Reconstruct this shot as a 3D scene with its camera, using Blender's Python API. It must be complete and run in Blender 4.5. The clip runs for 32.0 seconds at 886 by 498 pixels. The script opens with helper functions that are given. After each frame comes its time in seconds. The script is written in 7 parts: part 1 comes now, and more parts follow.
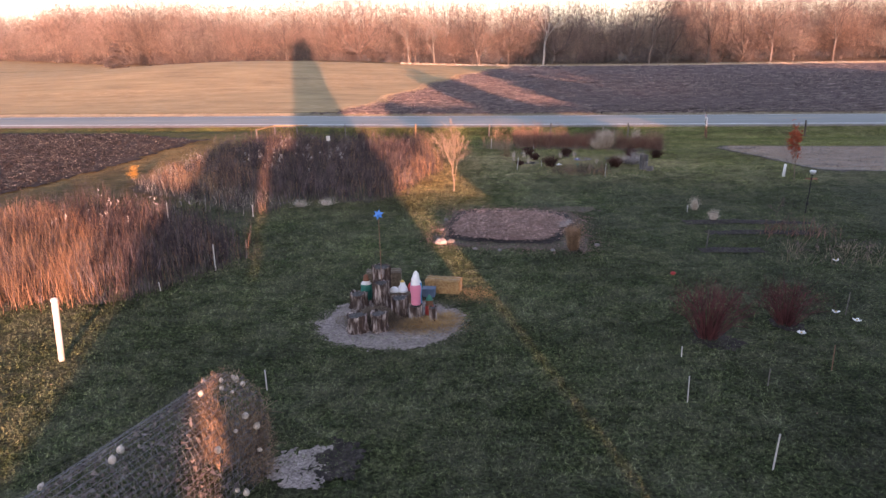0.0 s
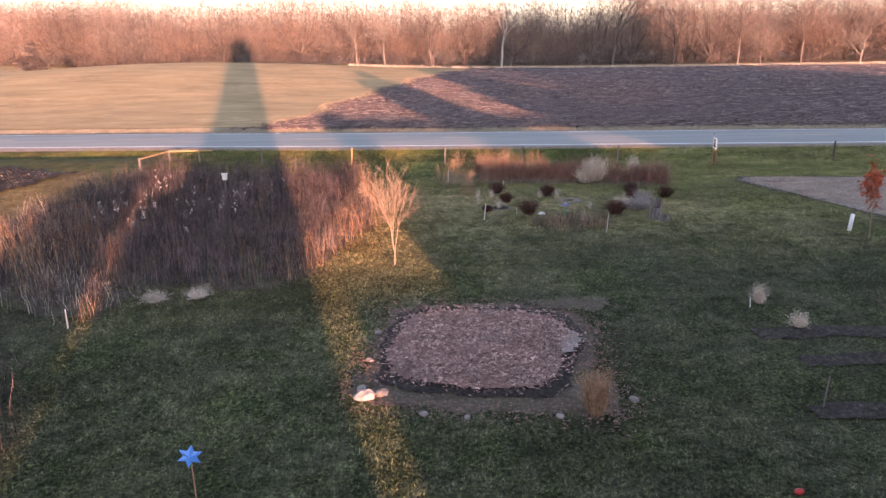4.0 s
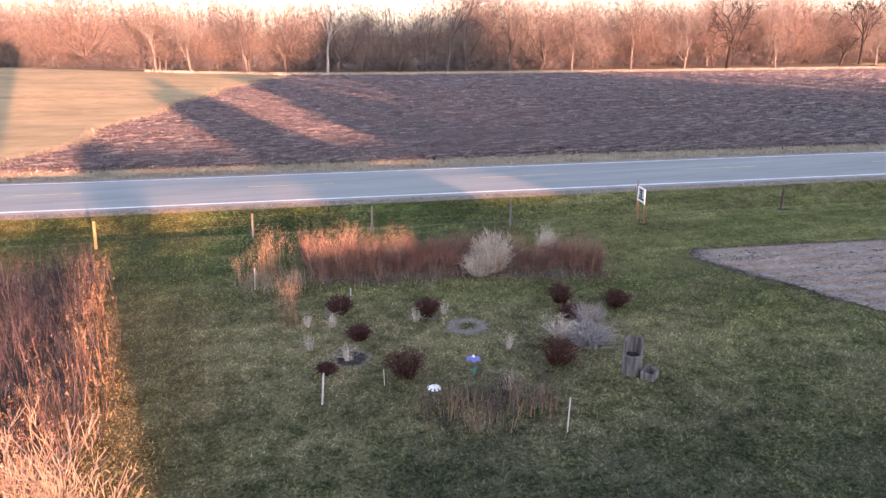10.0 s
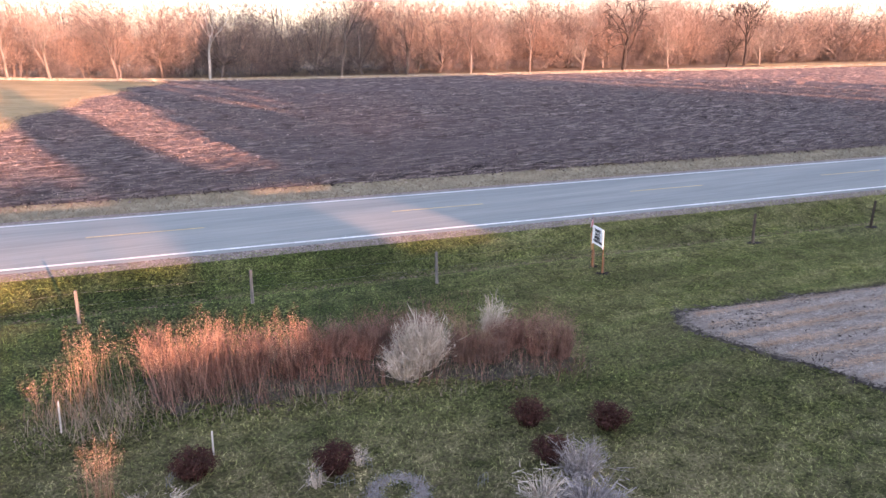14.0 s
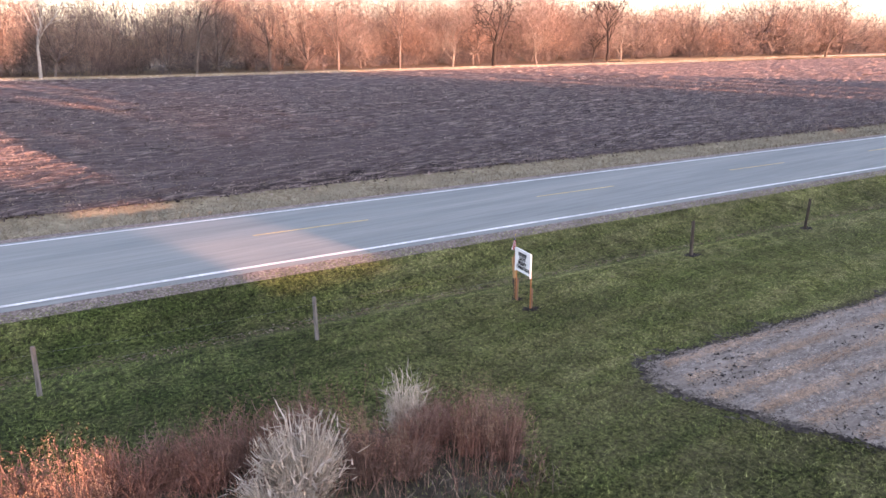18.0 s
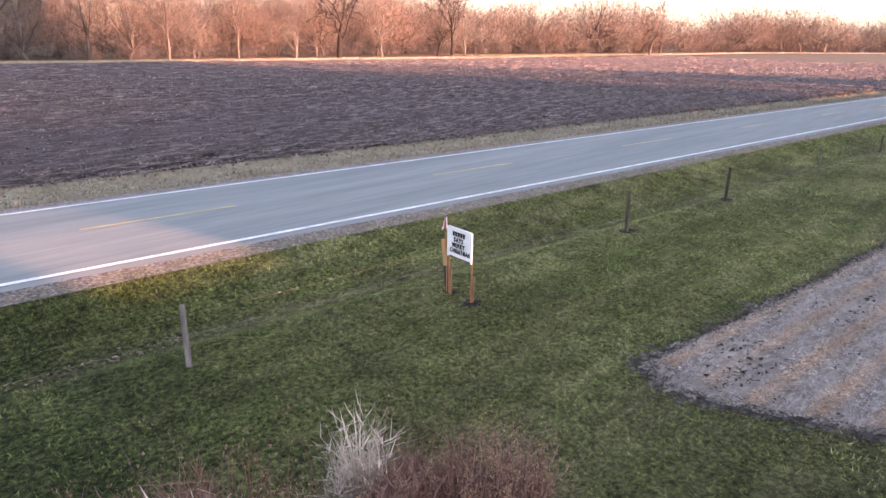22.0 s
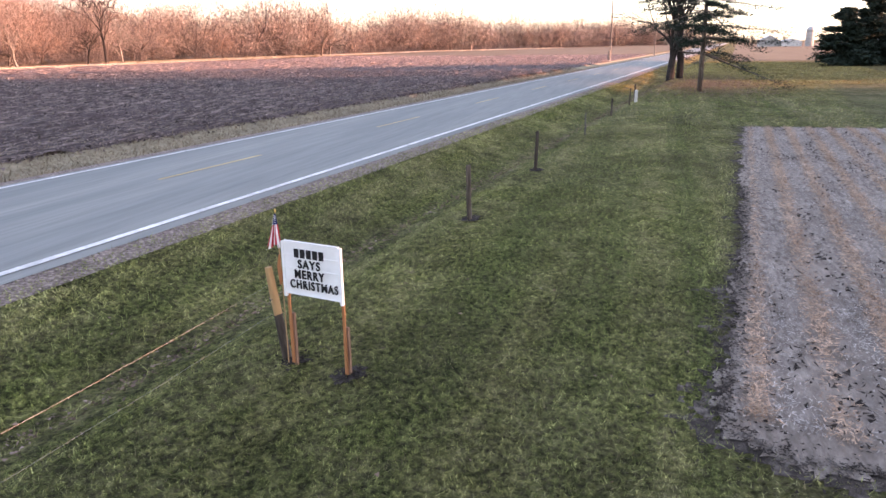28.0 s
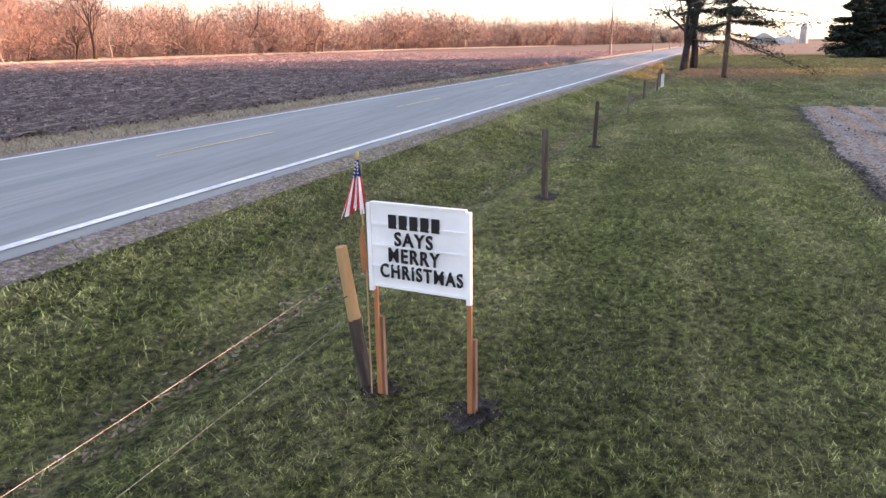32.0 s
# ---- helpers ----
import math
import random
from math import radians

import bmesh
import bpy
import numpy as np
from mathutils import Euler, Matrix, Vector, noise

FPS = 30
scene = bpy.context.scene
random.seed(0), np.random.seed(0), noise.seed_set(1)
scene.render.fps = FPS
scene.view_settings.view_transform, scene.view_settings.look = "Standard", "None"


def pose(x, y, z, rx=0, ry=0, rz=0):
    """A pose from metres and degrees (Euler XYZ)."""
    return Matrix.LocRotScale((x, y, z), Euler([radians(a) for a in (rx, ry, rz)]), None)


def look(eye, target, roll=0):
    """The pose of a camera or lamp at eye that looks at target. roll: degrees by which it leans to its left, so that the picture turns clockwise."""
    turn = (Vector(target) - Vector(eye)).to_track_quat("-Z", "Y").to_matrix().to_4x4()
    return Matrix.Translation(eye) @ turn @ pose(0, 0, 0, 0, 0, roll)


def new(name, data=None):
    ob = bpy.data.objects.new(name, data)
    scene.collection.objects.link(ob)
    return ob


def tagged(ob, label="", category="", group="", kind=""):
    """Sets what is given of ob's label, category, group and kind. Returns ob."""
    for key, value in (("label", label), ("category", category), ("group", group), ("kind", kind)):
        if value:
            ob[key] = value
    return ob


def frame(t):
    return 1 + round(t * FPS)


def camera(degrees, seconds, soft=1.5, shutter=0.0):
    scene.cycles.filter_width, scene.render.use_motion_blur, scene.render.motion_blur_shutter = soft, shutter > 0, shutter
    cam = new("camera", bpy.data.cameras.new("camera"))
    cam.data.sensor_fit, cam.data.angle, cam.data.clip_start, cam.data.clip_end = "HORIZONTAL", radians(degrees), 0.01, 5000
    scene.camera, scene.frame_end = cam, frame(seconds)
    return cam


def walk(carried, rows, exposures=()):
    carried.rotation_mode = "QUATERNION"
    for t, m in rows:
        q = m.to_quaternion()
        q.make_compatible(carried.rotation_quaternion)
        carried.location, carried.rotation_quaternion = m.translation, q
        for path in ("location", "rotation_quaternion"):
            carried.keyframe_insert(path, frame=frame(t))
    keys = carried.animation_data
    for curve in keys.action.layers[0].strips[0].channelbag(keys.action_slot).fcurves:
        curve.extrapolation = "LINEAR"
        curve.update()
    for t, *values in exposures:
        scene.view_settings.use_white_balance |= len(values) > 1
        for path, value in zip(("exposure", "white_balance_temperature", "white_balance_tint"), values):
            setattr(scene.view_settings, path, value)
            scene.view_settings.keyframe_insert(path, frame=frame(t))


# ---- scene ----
cam = camera(63.9, 32.0)
PATH = [
    (0, (1.427, 2.031, 7.587), (1.396, 3.945, 7.007), -1.0),
    (0.5, (1.507, 3.543, 7.583), (1.475, 5.457, 7.002), -1.1),
    (1, (1.59, 5.063, 7.575), (1.564, 6.977, 6.995), -1.0),
    (1.5, (1.686, 6.537, 7.602), (1.674, 8.451, 7.02), -1.0),
    (2, (1.768, 8.017, 7.582), (1.777, 9.93, 7.001), -1.0),
    (2.5, (1.835, 9.481, 7.59), (1.864, 11.394, 7.007), -1.0),
    (3, (1.903, 10.972, 7.601), (1.95, 12.884, 7.017), -0.9),
    (3.5, (1.964, 12.407, 7.615), (2.03, 14.318, 7.031), -0.9),
    (5.5, (2.443, 18.144, 7.5), (2.621, 20.05, 6.919), -0.7),
    (6, (2.558, 19.521, 7.498), (2.777, 21.423, 6.919), -0.7),
    (6.5, (2.657, 20.869, 7.504), (2.921, 22.765, 6.925), -0.7),
    (7, (2.808, 22.179, 7.524), (3.115, 24.069, 6.946), -0.6),
    (7.5, (2.945, 23.442, 7.521), (3.285, 25.326, 6.943), -0.6),
    (8, (3.098, 24.701, 7.532), (3.469, 26.579, 6.953), -0.5),
    (8.5, (3.27, 25.909, 7.533), (3.677, 27.78, 6.955), -0.4),
    (9, (3.424, 26.971, 7.549), (3.877, 28.831, 6.97), -0.3),
    (9.5, (3.579, 27.986, 7.591), (4.084, 29.832, 7.01), -0.2),
    (10, (3.778, 28.979, 7.599), (4.32, 30.815, 7.018), -0.1),
    (10.5, (3.994, 29.911, 7.599), (4.561, 31.74, 7.019), -0.2),
    (11, (4.216, 30.849, 7.572), (4.81, 32.669, 6.994), -0.2),
    (11.5, (4.428, 31.691, 7.581), (5.049, 33.503, 7.004), -0.2),
    (12, (4.657, 32.54, 7.582), (5.308, 34.341, 7.006), -0.2),
    (12.5, (4.903, 33.429, 7.576), (5.587, 35.217, 6.999), -0.2),
    (13, (5.193, 34.325, 7.566), (5.913, 36.099, 6.989), -0.3),
    (13.5, (5.484, 35.165, 7.569), (6.246, 36.922, 6.993), -0.3),
    (15.5, (6.489, 38.075, 7.49), (7.408, 39.755, 6.912), -0.0),
    (16, (6.824, 38.768, 7.387), (7.789, 40.421, 6.81), -0.2),
    (16.5, (7.159, 39.464, 7.287), (8.164, 41.093, 6.709), -0.2),
    (17, (7.513, 40.09, 7.169), (8.551, 41.699, 6.59), -0.3),
    (17.5, (7.824, 40.722, 6.991), (8.894, 42.31, 6.412), -0.3),
    (18, (8.111, 41.254, 6.818), (9.213, 42.819, 6.239), -0.1),
    (18.5, (8.406, 41.799, 6.61), (9.548, 43.335, 6.03), 0.2),
    (19, (8.696, 42.314, 6.42), (9.876, 43.821, 5.84), 0.4),
    (19.5, (8.974, 42.799, 6.218), (10.19, 44.276, 5.637), 0.6),
    (20, (9.217, 43.25, 6.009), (10.464, 44.703, 5.429), 0.6),
    (20.5, (9.374, 43.757, 5.795), (10.652, 45.182, 5.216), 0.7),
    (21, (9.464, 44.299, 5.576), (10.775, 45.694, 4.997), 0.8),
    (21.5, (9.485, 44.878, 5.376), (10.848, 46.222, 4.797), 0.9),
    (22, (9.477, 45.45, 5.183), (10.9, 46.731, 4.606), 1.0),
    (22.5, (9.473, 46.037, 5.023), (10.946, 47.261, 4.447), 1.1),
    (23, (9.503, 46.625, 4.856), (11.015, 47.801, 4.282), 1.2),
    (23.5, (9.579, 47.198, 4.753), (11.147, 48.3, 4.179), 1.1),
    (24, (9.71, 47.746, 4.676), (11.342, 48.75, 4.104), 1.0),
    (24.5, (9.882, 48.227, 4.624), (11.56, 49.151, 4.052), 1.0),
    (25, (10.212, 48.715, 4.548), (11.93, 49.565, 3.978), 0.9),
    (25.5, (10.592, 49.158, 4.496), (12.343, 49.937, 3.926), 0.9),
    (26, (11.021, 49.576, 4.396), (12.799, 50.294, 3.827), 0.8),
    (26.5, (11.549, 49.98, 4.228), (13.348, 50.643, 3.659), 0.7),
    (28.5, (13.835, 51.18, 3.225), (15.682, 51.71, 2.671), -0.9),
    (29, (14.269, 51.415, 2.947), (16.119, 51.934, 2.391), -0.8),
    (29.5, (14.645, 51.643, 2.699), (16.495, 52.16, 2.143), -0.8),
    (30, (14.933, 51.875, 2.64), (16.782, 52.394, 2.083), -0.8),
    (30.5, (15.145, 52.144, 2.647), (16.994, 52.666, 2.089), -0.7),
    (31, (15.299, 52.429, 2.627), (17.147, 52.952, 2.07), -0.7),
    (31.5, (15.417, 52.715, 2.55), (17.264, 53.241, 1.993), -0.7),
    (32, (15.512, 52.938, 2.503), (17.359, 53.467, 1.947), -0.8),
]
EXPOSURES = [(0.0, 2.06, 6130, 30), (3.5, 2.18, 6130, 30), (6.0, 2.42, 6100, 30), (9.0, 2.56, 6080, 30), (13.0, 2.65, 6080, 30), (18.0, 2.65, 6250, 30), (32.0, 2.65, 6290, 30)]
walk(cam, [(t, look(eye, target, roll)) for t, eye, target, roll in PATH], EXPOSURES)
# ---- world, sun ----
SUN_AZ = Vector((-0.215, 1.0, 0.0)).normalized()      # the way the light travels over the ground
SUN_EL = radians(6.0)
to_sun = Vector((-SUN_AZ.x * math.cos(SUN_EL), -SUN_AZ.y * math.cos(SUN_EL), math.sin(SUN_EL)))
world = bpy.data.worlds.new("sky")
scene.world = world
world.use_nodes = True
sky = world.node_tree.nodes.new("ShaderNodeTexSky")
sky.sky_type = "NISHITA"
sky.sun_disc = False
sky.sun_elevation, sky.sun_rotation = SUN_EL, math.atan2(to_sun.x, to_sun.y)
sky.dust_density, sky.air_density, sky.ozone_density, sky.altitude = 0.9, 1.0, 1.3, 200.0
background = world.node_tree.nodes["Background"]
background.inputs["Strength"].default_value = 0.15
pale = world.node_tree.nodes.new("ShaderNodeHueSaturation")
pale.inputs["Saturation"].default_value = 0.66
world.node_tree.links.new(sky.outputs["Color"], pale.inputs["Color"])
world.node_tree.links.new(pale.outputs[0], background.inputs["Color"])
sun_data = bpy.data.lights.new("sun", "SUN")
sun_data.energy, sun_data.angle, sun_data.color = 4.2, radians(0.55), (1.0, 0.49, 0.26)
sun = new("sun", sun_data)
sun.matrix_world = look(to_sun * 400, (0, 0, 0))

# ---- materials ----


def node(tree, kind, **values):
    n = tree.nodes.new(kind)
    for key, value in values.items():
        if key in n.inputs:
            n.inputs[key].default_value = value
    return n


def ramp(tree, fac, stops):
    n = tree.nodes.new("ShaderNodeValToRGB")
    while len(n.color_ramp.elements) < len(stops):
        n.color_ramp.elements.new(0.5)
    for e, (at, c) in zip(n.color_ramp.elements, stops):
        e.position, e.color = at, (*c, 1)
    tree.links.new(fac, n.inputs[0])
    return n.outputs[0]


def mul(tree, a, b, op="MULTIPLY"):
    n = tree.nodes.new("ShaderNodeMath")
    n.operation = op
    for k, v in enumerate((a, b)):
        if isinstance(v, (int, float)):
            n.inputs[k].default_value = v
        else:
            tree.links.new(v, n.inputs[k])
    return n.outputs[0]


def noise_at(tree, coords, scale, detail=4.0, rough=0.6):
    n = node(tree, "ShaderNodeTexNoise", Scale=scale, Detail=detail, Roughness=rough)
    tree.links.new(coords, n.inputs["Vector"])
    return n.outputs["Fac"]


def spread_value(tree, fac, lo, hi):
    n = node(tree, "ShaderNodeMapRange")
    n.inputs["From Min"].default_value, n.inputs["From Max"].default_value = 0.3, 0.7
    n.inputs["To Min"].default_value, n.inputs["To Max"].default_value = lo, hi
    tree.links.new(fac, n.inputs["Value"])
    return n.outputs[0]


def mixed(tree, fac, a, b, kind="MIX"):
    n = tree.nodes.new("ShaderNodeMix")
    n.data_type, n.blend_type = "RGBA", kind
    for k, v in ((0, fac), (6, a), (7, b)):
        if isinstance(v, (int, float)):
            n.inputs[k].default_value = v
        elif isinstance(v, tuple):
            n.inputs[k].default_value = (*v, 1)
        else:
            tree.links.new(v, n.inputs[k])
    return n.outputs[2]


def mat(name, cols, scale=6.0, rough=0.9, bump=0.4, bscale=None, wide=None, wide_scale=0.5, island=0.0, each=0.0, stretch=(1, 1, 1),
        local=False, depth=0.02, metal=0.0, contrast=(0.3, 0.7), spec=0.2, patchy=0.22):
    """cols: the colours of the fine grain, dark to light; wide: a second colour in patches; island, each: spread of brightness by piece or object."""
    m = bpy.data.materials.new(name)
    m.use_nodes = True
    t = m.node_tree
    b = t.nodes["Principled BSDF"]
    if local:
        src = t.nodes.new("ShaderNodeTexCoord").outputs["Object"]
    else:
        src = t.nodes.new("ShaderNodeNewGeometry").outputs["Position"]
    mp = t.nodes.new("ShaderNodeMapping")
    mp.inputs["Scale"].default_value = stretch
    t.links.new(src, mp.inputs["Vector"])
    at = mp.outputs[0]
    fine = noise_at(t, at, scale, 6.0, 0.65)
    lo, hi = contrast
    stops = [(lo + (hi - lo) * k / max(1, len(cols) - 1), c) for k, c in enumerate(cols)]
    colour = ramp(t, fine, stops)
    if wide:
        colour = mixed(t, spread_value(t, noise_at(t, at, wide_scale, 3.0), 0.0, 1.0), colour, wide)
    value = spread_value(t, noise_at(t, at, scale * 0.17, 3.0), 1 - patchy, 1 + patchy)
    if island:
        r = t.nodes.new("ShaderNodeNewGeometry").outputs["Random Per Island"]
        value = mul(t, value, mul(t, mul(t, r, 2 * island), 1 - island, "ADD"))
    if each:
        r = t.nodes.new("ShaderNodeObjectInfo").outputs["Random"]
        value = mul(t, value, mul(t, mul(t, r, 2 * each), 1 - each, "ADD"))
    hsv = t.nodes.new("ShaderNodeHueSaturation")
    t.links.new(value, hsv.inputs["Value"])
    t.links.new(colour, hsv.inputs["Color"])
    t.links.new(hsv.outputs[0], b.inputs["Base Color"])
    b.inputs["Roughness"].default_value, b.inputs["Metallic"].default_value = rough, metal
    b.inputs["Specular IOR Level"].default_value = spec
    if bump:
        n = node(t, "ShaderNodeBump", Strength=bump, Distance=depth)
        t.links.new(noise_at(t, at, bscale or scale * 2, 5.0, 0.7), n.inputs["Height"])
        t.links.new(n.outputs[0], b.inputs["Normal"])
    return m


def lawn_material(name="lawn", blades=False):
    """Turf in dark and light green with straw-coloured patches; blades: the same, made brighter, for the loose blades
    that stand on it.
    """
    m = bpy.data.materials.new(name)
    m.use_nodes = True
    t = m.node_tree
    b = t.nodes["Principled BSDF"]
    at = t.nodes.new("ShaderNodeNewGeometry").outputs["Position"]
    fine = noise_at(t, at, 11.0, 8.0, 0.75)
    dark = ramp(t, fine, [(0.4, (0.012, 0.016, 0.006)), (0.51, (0.052, 0.074, 0.024)), (0.62, (0.14, 0.176, 0.06))])
    light = ramp(t, fine, [(0.4, (0.03, 0.032, 0.014)), (0.51, (0.135, 0.148, 0.056)), (0.62, (0.33, 0.33, 0.145))])
    patches = mul(t, mul(t, noise_at(t, at, 0.7, 5.0, 0.7), noise_at(t, at, 3.0, 4.0, 0.7), "ADD"), 0.5)
    green = mixed(t, spread_value(t, patches, -0.25, 1.25), dark, light)
    dry = ramp(t, noise_at(t, at, 16.0, 6.0, 0.75), [(0.38, (0.09, 0.084, 0.04)), (0.64, (0.46, 0.42, 0.26))])
    lump = mul(t, noise_at(t, at, 0.42, 6.0, 0.7), noise_at(t, at, 2.6, 5.0, 0.75), "ADD")
    n = node(t, "ShaderNodeMapRange")
    n.inputs["From Min"].default_value, n.inputs["From Max"].default_value = 0.88, 1.14
    t.links.new(lump, n.inputs["Value"])
    colour = mixed(t, mul(t, n.outputs[0], 0.72), green, dry)
    xyz = t.nodes.new("ShaderNodeSeparateXYZ")
    t.links.new(at, xyz.inputs[0])
    # pale bands left by the mower, along the road, on the mown strip beside the fence
    turn = node(t, "ShaderNodeMapping")
    turn.inputs["Rotation"].default_value, turn.inputs["Scale"].default_value = (0, 0, 0.092), (0.035, 1.0, 1.0)
    t.links.new(at, turn.inputs["Vector"])
    band = node(t, "ShaderNodeMapRange")
    band.inputs["From Min"].default_value, band.inputs["From Max"].default_value = 0.5, 0.68
    t.links.new(noise_at(t, turn.outputs[0], 0.62, 4.0, 0.6), band.inputs["Value"])
    strip = node(t, "ShaderNodeMapRange")
    strip.inputs["From Min"].default_value, strip.inputs["From Max"].default_value = 40.0, 50.0
    t.links.new(mul(t, xyz.outputs[1], mul(t, xyz.outputs[0], 0.092), "ADD"), strip.inputs["Value"])
    colour = mixed(t, mul(t, strip.outputs[0], 0.42), colour, mixed(t, 1.0, light, (1.38, 1.34, 1.28), "MULTIPLY"))
    colour = mixed(t, mul(t, mul(t, band.outputs[0], strip.outputs[0]), 0.6), colour, mixed(t, 0.5, light, dry))
    lines = spread_value(t, noise_at(t, turn.outputs[0], 1.15, 3.0, 0.55), -0.3, 0.62)
    colour = mixed(t, mul(t, lines, strip.outputs[0]), colour, mixed(t, 1.0, dark, (1.25, 1.3, 1.2), "MULTIPLY"))
    # thin and straw-coloured round the flower beds
    thin = node(t, "ShaderNodeMapRange")
    thin.inputs["From Min"].default_value, thin.inputs["From Max"].default_value = 37.0, 45.0
    t.links.new(xyz.outputs[1], thin.inputs["Value"])
    west = node(t, "ShaderNodeMapRange")
    west.inputs["From Min"].default_value, west.inputs["From Max"].default_value = 18.5, 12.0
    t.links.new(xyz.outputs[0], west.inputs["Value"])
    ends = node(t, "ShaderNodeMapRange")
    ends.inputs["From Min"].default_value, ends.inputs["From Max"].default_value = 52.0, 48.5
    t.links.new(mul(t, xyz.outputs[1], mul(t, xyz.outputs[0], 0.3), "ADD"), ends.inputs["Value"])
    colour = mixed(t, mul(t, mul(t, mul(t, thin.outputs[0], ends.outputs[0]), west.outputs[0]), spread_value(t, noise_at(t, at, 1.3, 6.0, 0.75), -0.1, 0.95)), colour, mixed(t, 1.0, dry, (1.05, 0.98, 1.0), "MULTIPLY"))
    # a dry straw-brown strip beside the tall prairie bed
    strawy = node(t, "ShaderNodeMapRange")
    strawy.inputs["From Min"].default_value, strawy.inputs["From Max"].default_value = 5.2, 2.2
    t.links.new(mul(t, xyz.outputs[0], mul(t, noise_at(t, at, 0.9, 5.0, 0.7), 3.0), "ADD"), strawy.inputs["Value"])
    beside = node(t, "ShaderNodeMapRange")
    beside.inputs["From Min"].default_value, beside.inputs["From Max"].default_value = 31.0, 37.0
    t.links.new(xyz.outputs[1], beside.inputs["Value"])
    colour = mixed(t, mul(t, mul(t, strawy.outputs[0], beside.outputs[0]), spread_value(t, noise_at(t, at, 1.7, 5.0, 0.7), 0.45, 0.95)), colour, mixed(t, 1.0, dry, (0.8, 0.62, 0.46), "MULTIPLY"))
    # deep green in the strip between the beds and the fence
    fence_strip = node(t, "ShaderNodeMapRange")
    fence_strip.inputs["From Min"].default_value, fence_strip.inputs["From Max"].default_value = 49.5, 53.0
    t.links.new(mul(t, xyz.outputs[1], mul(t, xyz.outputs[0], 0.092), "ADD"), fence_strip.inputs["Value"])
    colour = mixed(t, mul(t, mul(t, fence_strip.outputs[0], west.outputs[0]), spread_value(t, noise_at(t, at, 0.6, 4.0, 0.6), 0.35, 0.95)), colour, mixed(t, 1.0, dark, (1.1, 1.15, 1.1), "MULTIPLY"))
    # dry and brown under the trees in the east
    far = node(t, "ShaderNodeMapRange")
    far.inputs["From Min"].default_value, far.inputs["From Max"].default_value = 58.0, 82.0
    t.links.new(xyz.outputs[0], far.inputs["Value"])
    colour = mixed(t, mul(t, far.outputs[0], spread_value(t, noise_at(t, at, 0.3, 5.0, 0.7), 0.3, 0.95)), colour, mixed(t, 1.0, dry, (0.85, 0.72, 0.55), "MULTIPLY"))
    # lusher, cooler grass in the yard than by the road, its dimmer light painted in
    lush_dim = node(t, "ShaderNodeMapRange")
    lush_dim.inputs["From Min"].default_value, lush_dim.inputs["From Max"].default_value = 51.0, 42.0
    t.links.new(mul(t, xyz.outputs[1], mul(t, noise_at(t, at, 0.16, 3.0), 14.0), "ADD"), lush_dim.inputs["Value"])
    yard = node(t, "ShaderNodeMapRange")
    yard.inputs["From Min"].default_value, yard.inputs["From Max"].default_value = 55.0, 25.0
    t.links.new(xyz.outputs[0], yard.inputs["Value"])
    colour = mixed(t, mul(t, lush_dim.outputs[0], yard.outputs[0]), colour, mixed(t, 1.0, mixed(t, 0.5, green, colour), (0.66, 0.71, 0.86), "MULTIPLY"))
    # a further darkening of the open yard: shade put into the turf's colour
    open_dim = node(t, "ShaderNodeMapRange")
    open_dim.inputs["From Min"].default_value, open_dim.inputs["From Max"].default_value = 4.0, 15.0
    t.links.new(mul(t, xyz.outputs[0], mul(t, noise_at(t, at, 0.3, 4.0), 5.0), "ADD"), open_dim.inputs["Value"])
    colour = mixed(t, mul(t, mul(t, lush_dim.outputs[0], yard.outputs[0]), open_dim.outputs[0]), colour, mixed(t, 1.0, colour, (0.86, 0.87, 0.88), "MULTIPLY"))
    hsv = t.nodes.new("ShaderNodeHueSaturation")
    hsv.inputs["Saturation"].default_value = 1.12
    t.links.new(mul(t, spread_value(t, noise_at(t, at, 0.25, 4.0), 0.66, 1.24), spread_value(t, noise_at(t, at, 1.3, 5.0, 0.75), 0.6, 1.3)), hsv.inputs["Value"])
    t.links.new(colour, hsv.inputs["Color"])
    # the sheet is darker than the blades: thatch, with shade between them painted in
    t.links.new(hsv.outputs[0] if blades else mixed(t, 1.0, hsv.outputs[0], (0.84, 0.81, 0.83), "MULTIPLY"), b.inputs["Base Color"])
    b.inputs["Roughness"].default_value, b.inputs["Specular IOR Level"].default_value = 0.9, 0.1
    if blades:
        bright = t.nodes.new("ShaderNodeHueSaturation")
        r = t.nodes.new("ShaderNodeNewGeometry").outputs["Random Per Island"]
        t.links.new(mul(t, mul(t, r, 1.5), 1.0, "ADD"), bright.inputs["Value"])
        t.links.new(hsv.outputs[0], bright.inputs["Color"])
        t.links.new(bright.outputs[0], b.inputs["Base Color"])
        return m
    bump = node(t, "ShaderNodeBump", Strength=1.0, Distance=0.1)
    t.links.new(noise_at(t, at, 22.0, 8.0, 0.8), bump.inputs["Height"])
    t.links.new(bump.outputs[0], b.inputs["Normal"])
    return m


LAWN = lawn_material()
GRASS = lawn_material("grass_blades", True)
ASPHALT = mat("asphalt", [(0.238, 0.246, 0.23), (0.256, 0.264, 0.246), (0.276, 0.284, 0.264)], 40.0, 0.75, 0.25, 90.0, wide=(0.185, 0.2, 0.195), wide_scale=0.9, stretch=(0.05, 1, 1), depth=0.004, patchy=0.12)
WHITE_LINE = mat("road_paint_white", [(0.55, 0.55, 0.54), (0.8, 0.8, 0.78)], 9.0, 0.6, 0.1)
YELLOW_LINE = mat("road_paint_yellow", [(0.4, 0.3, 0.14), (0.58, 0.43, 0.2)], 6.0, 0.6, 0.1)
